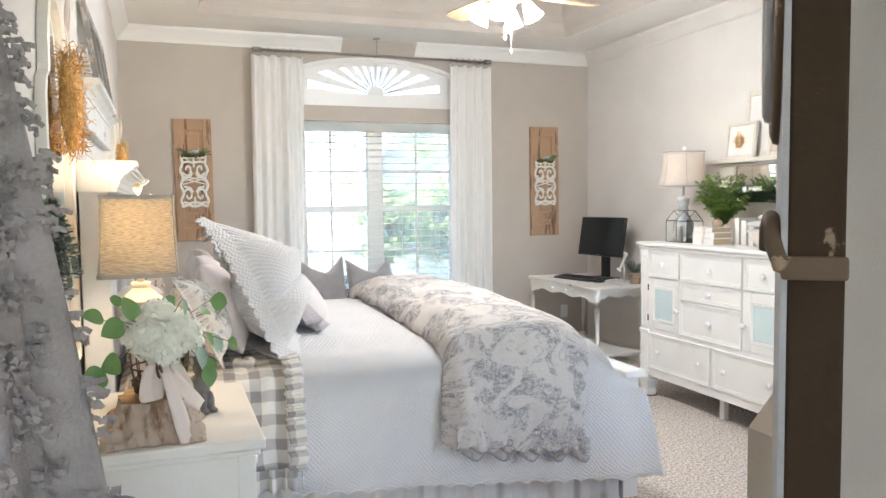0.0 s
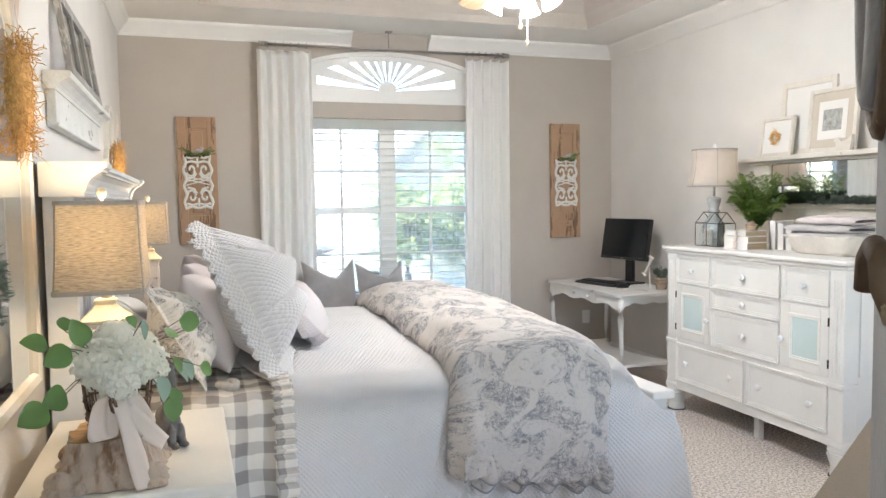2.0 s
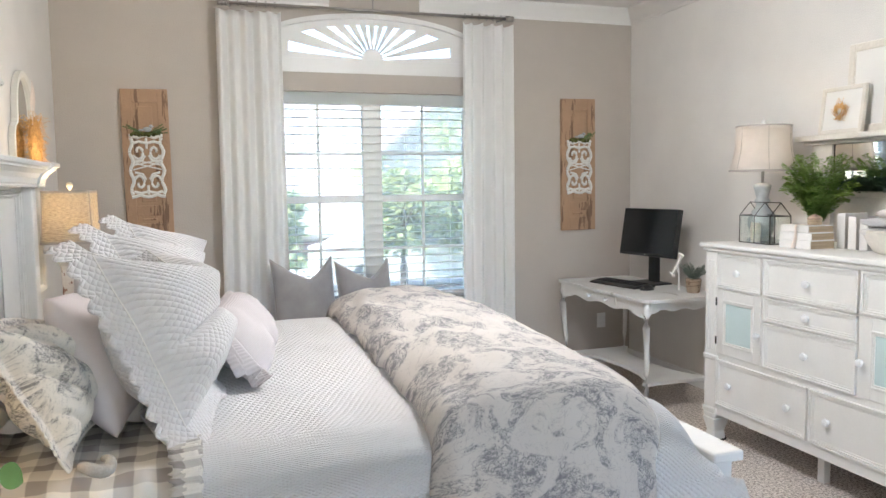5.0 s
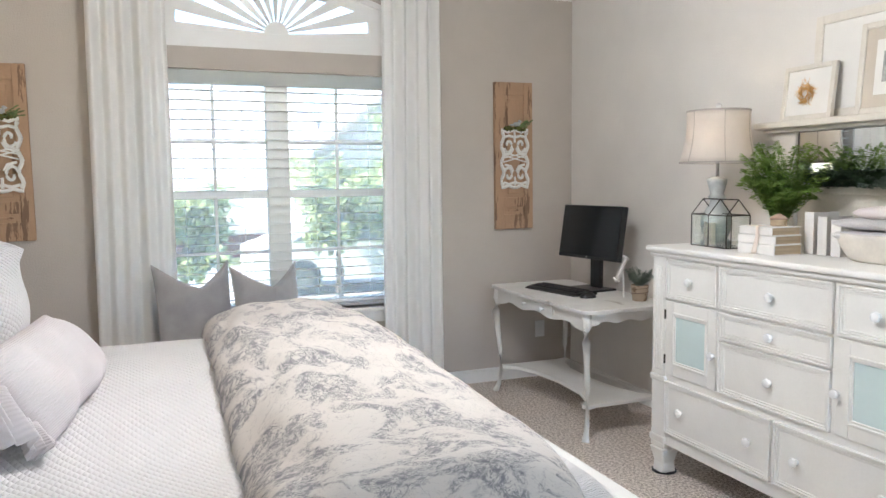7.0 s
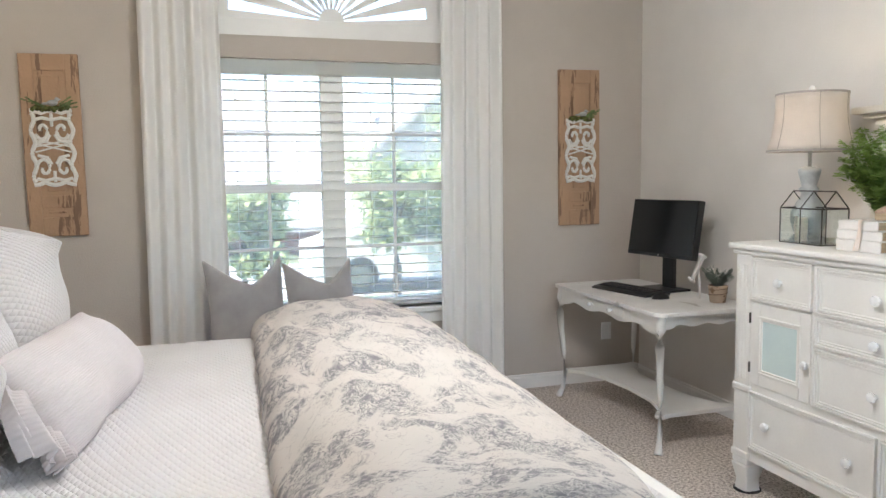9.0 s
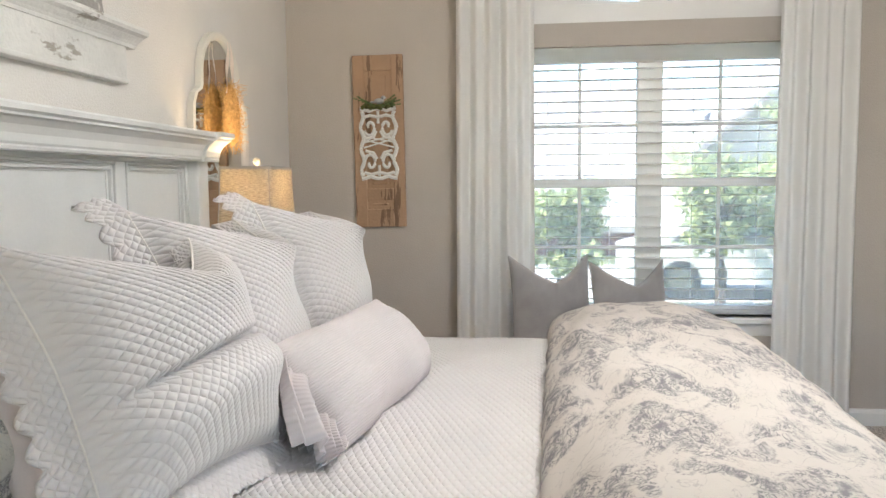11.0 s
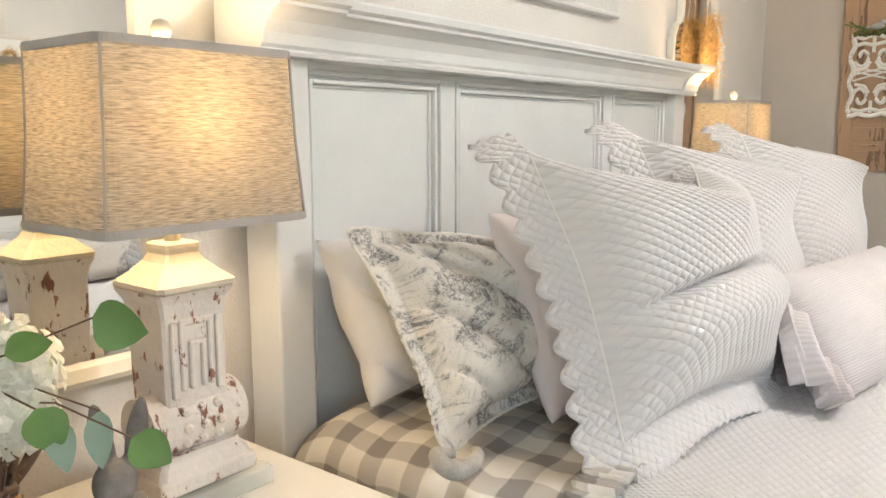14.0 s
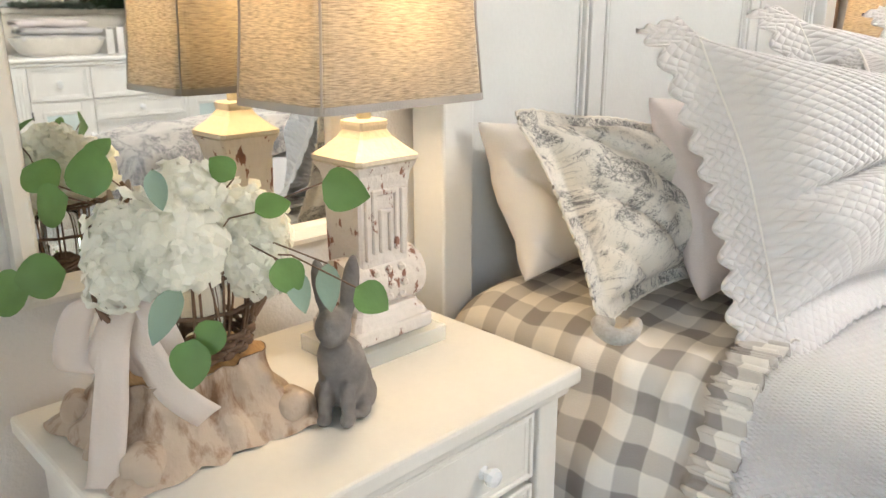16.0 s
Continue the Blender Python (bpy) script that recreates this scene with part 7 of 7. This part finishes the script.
for r, d, w in ((0.0, 0.020, 0.013), (0.028, 0.032, 0.011), (0.052, 0.022, 0.010)):
    ring = [(-d, 0.106 + (0.10 - r) * math.sin(a), 1.86 + (0.40 - r) * -math.cos(a)) for a in np.linspace(0, 2 * math.pi, 65)]
    part("oval_moulding", tube(ring, w, 8), BRONZE if r == 0 else GREYDOOR, dd, "oval frame moulding", True)
part("oval_backing", prism([(0.106 + 0.095 * math.sin(a), 1.86 - 0.395 * math.cos(a)) for a in np.linspace(0, 2 * math.pi, 48, endpoint=False)], "x", -0.018, -0.004), BRONZE, dd)
o = thing("armchair_side", "beige upholstered chair with a sloping side beside the doorway", "chair", (1.60, 1.64, 0))
UPH = material("beige_upholstery", (0.58, 0.52, 0.44), 0.9, 0.06, 8.0, 0.2, 250.0)
part("side", prism([(-0.22, 0.06), (-0.22, 0.92), (0.02, 1.17), (0.26, 1.17), (0.26, 0.06)], "y", -0.04, 0.05), UPH, o)
for x in (-0.19, 0.21):
    part("leg", box(x, x + 0.04, -0.02, 0.02, 0.0, 0.062, 0.003), DARKWOOD, o)

THROW = material("grey_tufted_throw", (0.40, 0.36, 0.345), 0.95, 0.12, 14.0, 0.3, 220.0)
o = thing("tufted_throw", "grey tufted throw blanket hanging in folds on a wall hook", "throw blanket", (0.05, 1.36, 0.0))
part("hook", tube([(-0.05, 0, 1.80), (0.0, 0, 1.80), (0.03, 0, 1.82)], 0.007, 8), IRON, o, "dark iron wall hook")


def throw_at(u, v):
    z = 1.80 - 1.45 * v
    spread = 0.02 + 0.135 * v ** 0.8
    a = u * 2 * math.pi
    folds = 1 + 0.20 * math.sin(5 * a + 1.5 * v) + 0.10 * math.sin(9 * a)
    return (0.01 + 0.55 * spread + spread * folds * math.cos(a) * 0.95, spread * 0.9 * folds * math.sin(a), z)


bm = sheet(throw_at, 110, 70, (1.2, 1.45))
part("cloth", bm, THROW, o, smooth=True)
bm = bmesh.new()
rn = random.Random(4)
for k in range(1500):
    row = rn.randrange(24)
    v = 0.03 + 0.04 * row
    u = rn.random()
    if math.sin(u * 40 + row * 2.1) + math.sin(u * 17) < -0.3:
        continue
    p = Vector(throw_at(u, v + rn.uniform(-.012, .012)))
    c = Vector((0.01 + 0.55 * (0.02 + 0.135 * v ** 0.8), 0, p.z))
    n = (p - c).normalized()
    for q in range(7):
        s = p + Vector((rn.uniform(-.012, .012), rn.uniform(-.012, .012), rn.uniform(-.012, .012)))
        tube([s, s + n * 0.008, s + n * 0.011 + Vector((rn.uniform(-.006, .006), rn.uniform(-.006, .006), rn.uniform(-.008, .002)))], 0.0034, 3, bm)
part("fringe", bm, THROW, o, "raised fringe tufts")
o = thing("olive_branch", "pale green olive branch hanging on the wall by the mirror", "wall decoration", (0.045, 2.52, 1.12))
part("leaves", fronds(bmesh.new(), (0, 0, 0.30), 11, 0.07, -0.24, 31, 0.012, 0.05), GREYLEAF, o)
part("twig", tube([(-0.03, 0, 0.36), (0, 0, 0.30), (0.0, 0.01, 0.15), (0.005, 0.0, 0.0)], 0.003, 5), TWIG, o)

# ---- outside the window ----
GRASS = material("lawn", (0.17, 0.20, 0.09), 1.0, 0.3, 3.0, 0.6, 40.0)
g = bmesh.new()
bmesh.ops.create_grid(g, x_segments=4, y_segments=4, size=300)
gr = structure("ground", g, GRASS, "mown green lawn around the houses", "lawn")
gr.location = (0, 0, -0.55)
structure("road", box(-60, 60, 14.6, 20.0, -0.549, -0.53), material("concrete_road", (0.50, 0.48, 0.45), 0.9, 0.08, 2.0, 0.3, 60.0), "pale concrete street beyond the lawn", "road")
BRICK = bpy.data.materials.new("pale_brick")
BRICK.use_nodes = True
_n, _l = BRICK.node_tree.nodes, BRICK.node_tree.links
_bt, _co, _mp = _n.new("ShaderNodeTexBrick"), _n.new("ShaderNodeTexCoord"), _n.new("ShaderNodeMapping")
_mp.inputs["Rotation"].default_value = (radians(90), 0, 0)
_bt.inputs["Scale"].default_value, _bt.inputs["Brick Width"].default_value, _bt.inputs["Row Height"].default_value, _bt.inputs["Mortar Size"].default_value = 1.0, 0.22, 0.075, 0.010
_bt.inputs["Color1"].default_value, _bt.inputs["Color2"].default_value, _bt.inputs["Mortar"].default_value = (0.62, 0.55, 0.48, 1), (0.55, 0.48, 0.41, 1), (0.70, 0.67, 0.62, 1)
_l.new(_co.outputs["Object"], _mp.inputs[0])
_l.new(_mp.outputs[0], _bt.inputs["Vector"])
_l.new(_bt.outputs[0], _n["Principled BSDF"].inputs["Base Color"])
_n["Principled BSDF"].inputs["Roughness"].default_value = 0.9
ROOF = material("grey_shingle", (0.46, 0.43, 0.41), 0.95, 0.15, 2.0, 0.5, 14.0)
MAROON = material("maroon_door_paint", (0.20, 0.07, 0.06), 0.6, 0.1, 3.0, 0.1, 30.0)
DARKGLASS = material("dark_window_glass", (0.10, 0.12, 0.14), 0.1, 0.1, 2.0, 0.0, 30.0)


def house(x, y, w, h, gable, label, windows, garage=None):
    o = thing("house", label, "house", (x, y, -0.55), "houses across the street")
    part("wall", box(-w / 2, w / 2, 0, 8, 0, h), BRICK, o)
    if gable:
        part("gable", prism([(-w / 2, h), (w / 2, h), (0, h + gable)], "y", 0.0, 0.3), BRICK, o)
        for s in (-1, 1):
            part("roof", prism([(s * (w / 2 + 0.4), h - 0.25), (s * (w / 2 + 0.4), h - 0.05), (0, h + gable + 0.25), (0, h + gable + 0.02)], "y", -0.4, 8.4), ROOF, o)
    else:
        part("roof", prism([(-0.5, h), (4.0, h + 2.6), (8.5, h), (8.5, h - 0.15), (-0.5, h - 0.15)], "x", -w / 2 - 0.4, w / 2 + 0.4), ROOF, o)
    for wx, wz, ww, wh in windows:
        wd = part("window", box(wx - ww / 2, wx + ww / 2, -0.03, 0.0, wz, wz + wh), TRIM, o)
        for k in range(2):
            for j in range(2):
                part("pane", box(wx - ww / 2 + 0.06 + k * (ww / 2 - 0.02), wx - ww / 2 + ww / 2 - 0.04 + k * (ww / 2 - 0.02), -0.036, -0.03, wz + 0.06 + j * (wh / 2 - 0.02), wz + wh / 2 - 0.04 + j * (wh / 2 - 0.02)), DARKGLASS, wd)
        part("sill", box(wx - ww / 2 - 0.1, wx + ww / 2 + 0.1, -0.10, 0.0, wz - 0.10, wz), TRIM, o)
    if garage:
        gx, gw = garage
        part("garage_door", box(gx - gw / 2, gx + gw / 2, -0.04, 0.0, 0.0, 0.62), MAROON, o, "maroon panelled garage door")
        for px in (gx - gw / 2 - 0.06, gx - 0.06, gx + gw / 2 - 0.06):
            part("post", box(px, px + 0.12, -0.10, -0.041, 0.0, 0.66), TRIM, o)
    return o


house(3.2, 30.0, 8.0, 3.12, 0.0, "pale brick house with white framed windows across the street", ((1.0, 1.75, 1.4, 1.3), (-2.0, 1.75, 1.4, 1.3)))
house(11.0, 27.0, 10.0, 2.2, 4.2, "pale brick house with a tall front gable", ((-1.9, 0.85, 1.2, 1.3), (0.6, 2.9, 1.4, 1.3)))
house(-7.0, 30.0, 9.0, 3.6, 0.0, "pale brick house with a low hipped roof", ((2.0, 1.75, 1.4, 1.3),))
house(2.9, 22.5, 4.6, 0.75, 0.0, "low brick garage with maroon doors across the street", (), (0.0, 4.0))


def tree(x, y, trunk_h, r, seed, mat, label, n=2600):
    o = thing("tree", label, "tree", (x, y, -0.55), "trees along the street")
    rn = random.Random(seed)
    bark = material("tree_bark", (0.16, 0.12, 0.09), 0.95, 0.2, 10.0, 0.6, 40.0)
    part("trunk", tube([(0, 0, 0), (0.03, 0.02, trunk_h * 0.5), (0, 0.05, trunk_h), (0.05, 0, trunk_h + r * 0.8)], 0.06, 8, None, [0.09, 0.07, 0.055, 0.02]), bark, o)
    for k in range(7):
        a = rn.uniform(0, 6.28)
        part("limb", tube([(0, 0.04, trunk_h * rn.uniform(0.7, 1.1)), (0.4 * r * math.cos(a), 0.4 * r * math.sin(a), trunk_h + 0.4 * r), (0.8 * r * math.cos(a), 0.8 * r * math.sin(a), trunk_h + r * rn.uniform(0.4, 1.1))], 0.03, 6, None, [0.035, 0.022, 0.008]), bark, o)
    bm = bmesh.new()
    clumps = [Vector((rn.uniform(-1, 1) * r * 0.8, rn.uniform(-1, 1) * r * 0.8, trunk_h + rn.uniform(-0.1, 1.4) * r)) for _ in range(26)]
    for k in range(n):
        c = rn.choice(clumps) + Vector((rn.gauss(0, 1), rn.gauss(0, 1), rn.gauss(0, 0.8))) * r * 0.16
        e1 = Vector((rn.uniform(-1, 1), rn.uniform(-1, 1), rn.uniform(-1, 1))).normalized() * rn.uniform(0.05, 0.085)
        e2 = e1.orthogonal().normalized() * rn.uniform(0.03, 0.05)
        bm.faces.new([bm.verts.new(v) for v in (c - e1, c + e2, c + e1, c - e2)])
    part("crown", bm, mat, o)
    return o


LEAFG = cloth_through("tree_leaf", (0.40, 0.46, 0.20), 0.3, 0.6, 30.0, 0.25)
tree(4.0, 13.5, 1.15, 0.80, 1, LEAFG, "young leafy street tree with a thin trunk")
tree(5.6, 14.0, 1.0, 0.9, 2, LEAFG, "young leafy street tree with a thin trunk")
tree(1.75, 13.0, 0.85, 0.62, 3, LEAFG, "low leafy shrub tree on the lawn")
tree(8.0, 21.0, 1.8, 1.5, 4, LEAFG, "spreading leafy tree before the gabled house")
car = thing("parked_car", "white parked car on the pale street", "car", (5.0, 15.6, -0.53))
CARP = material("white_car_paint", (0.80, 0.80, 0.80), 0.2, 0.02, 2.0, 0.0, 20.0)
part("body", prism([(-2.1, 0.25), (2.1, 0.25), (2.15, 0.62), (2.0, 0.78), (1.1, 0.86), (0.6, 1.35), (-1.0, 1.38), (-1.75, 0.90), (-2.1, 0.80)], "y", -0.85, 0.85), CARP, car)
part("side_windows", prism([(0.95, 0.88), (0.53, 1.28), (-0.92, 1.30), (-1.45, 0.92)], "y", -0.857, 0.857), DARKGLASS, car)
for x in (-1.3, 1.3):
    for y in (-0.86, 0.70):
        w = part("wheel", rod((x, y, 0.31), (x, y + 0.17, 0.31), 0.31, n=24), SHOE, car)
        part("rim", rod((x, y - 0.004, 0.31), (x, y + 0.174, 0.31), 0.19, n=20), STEEL, w)
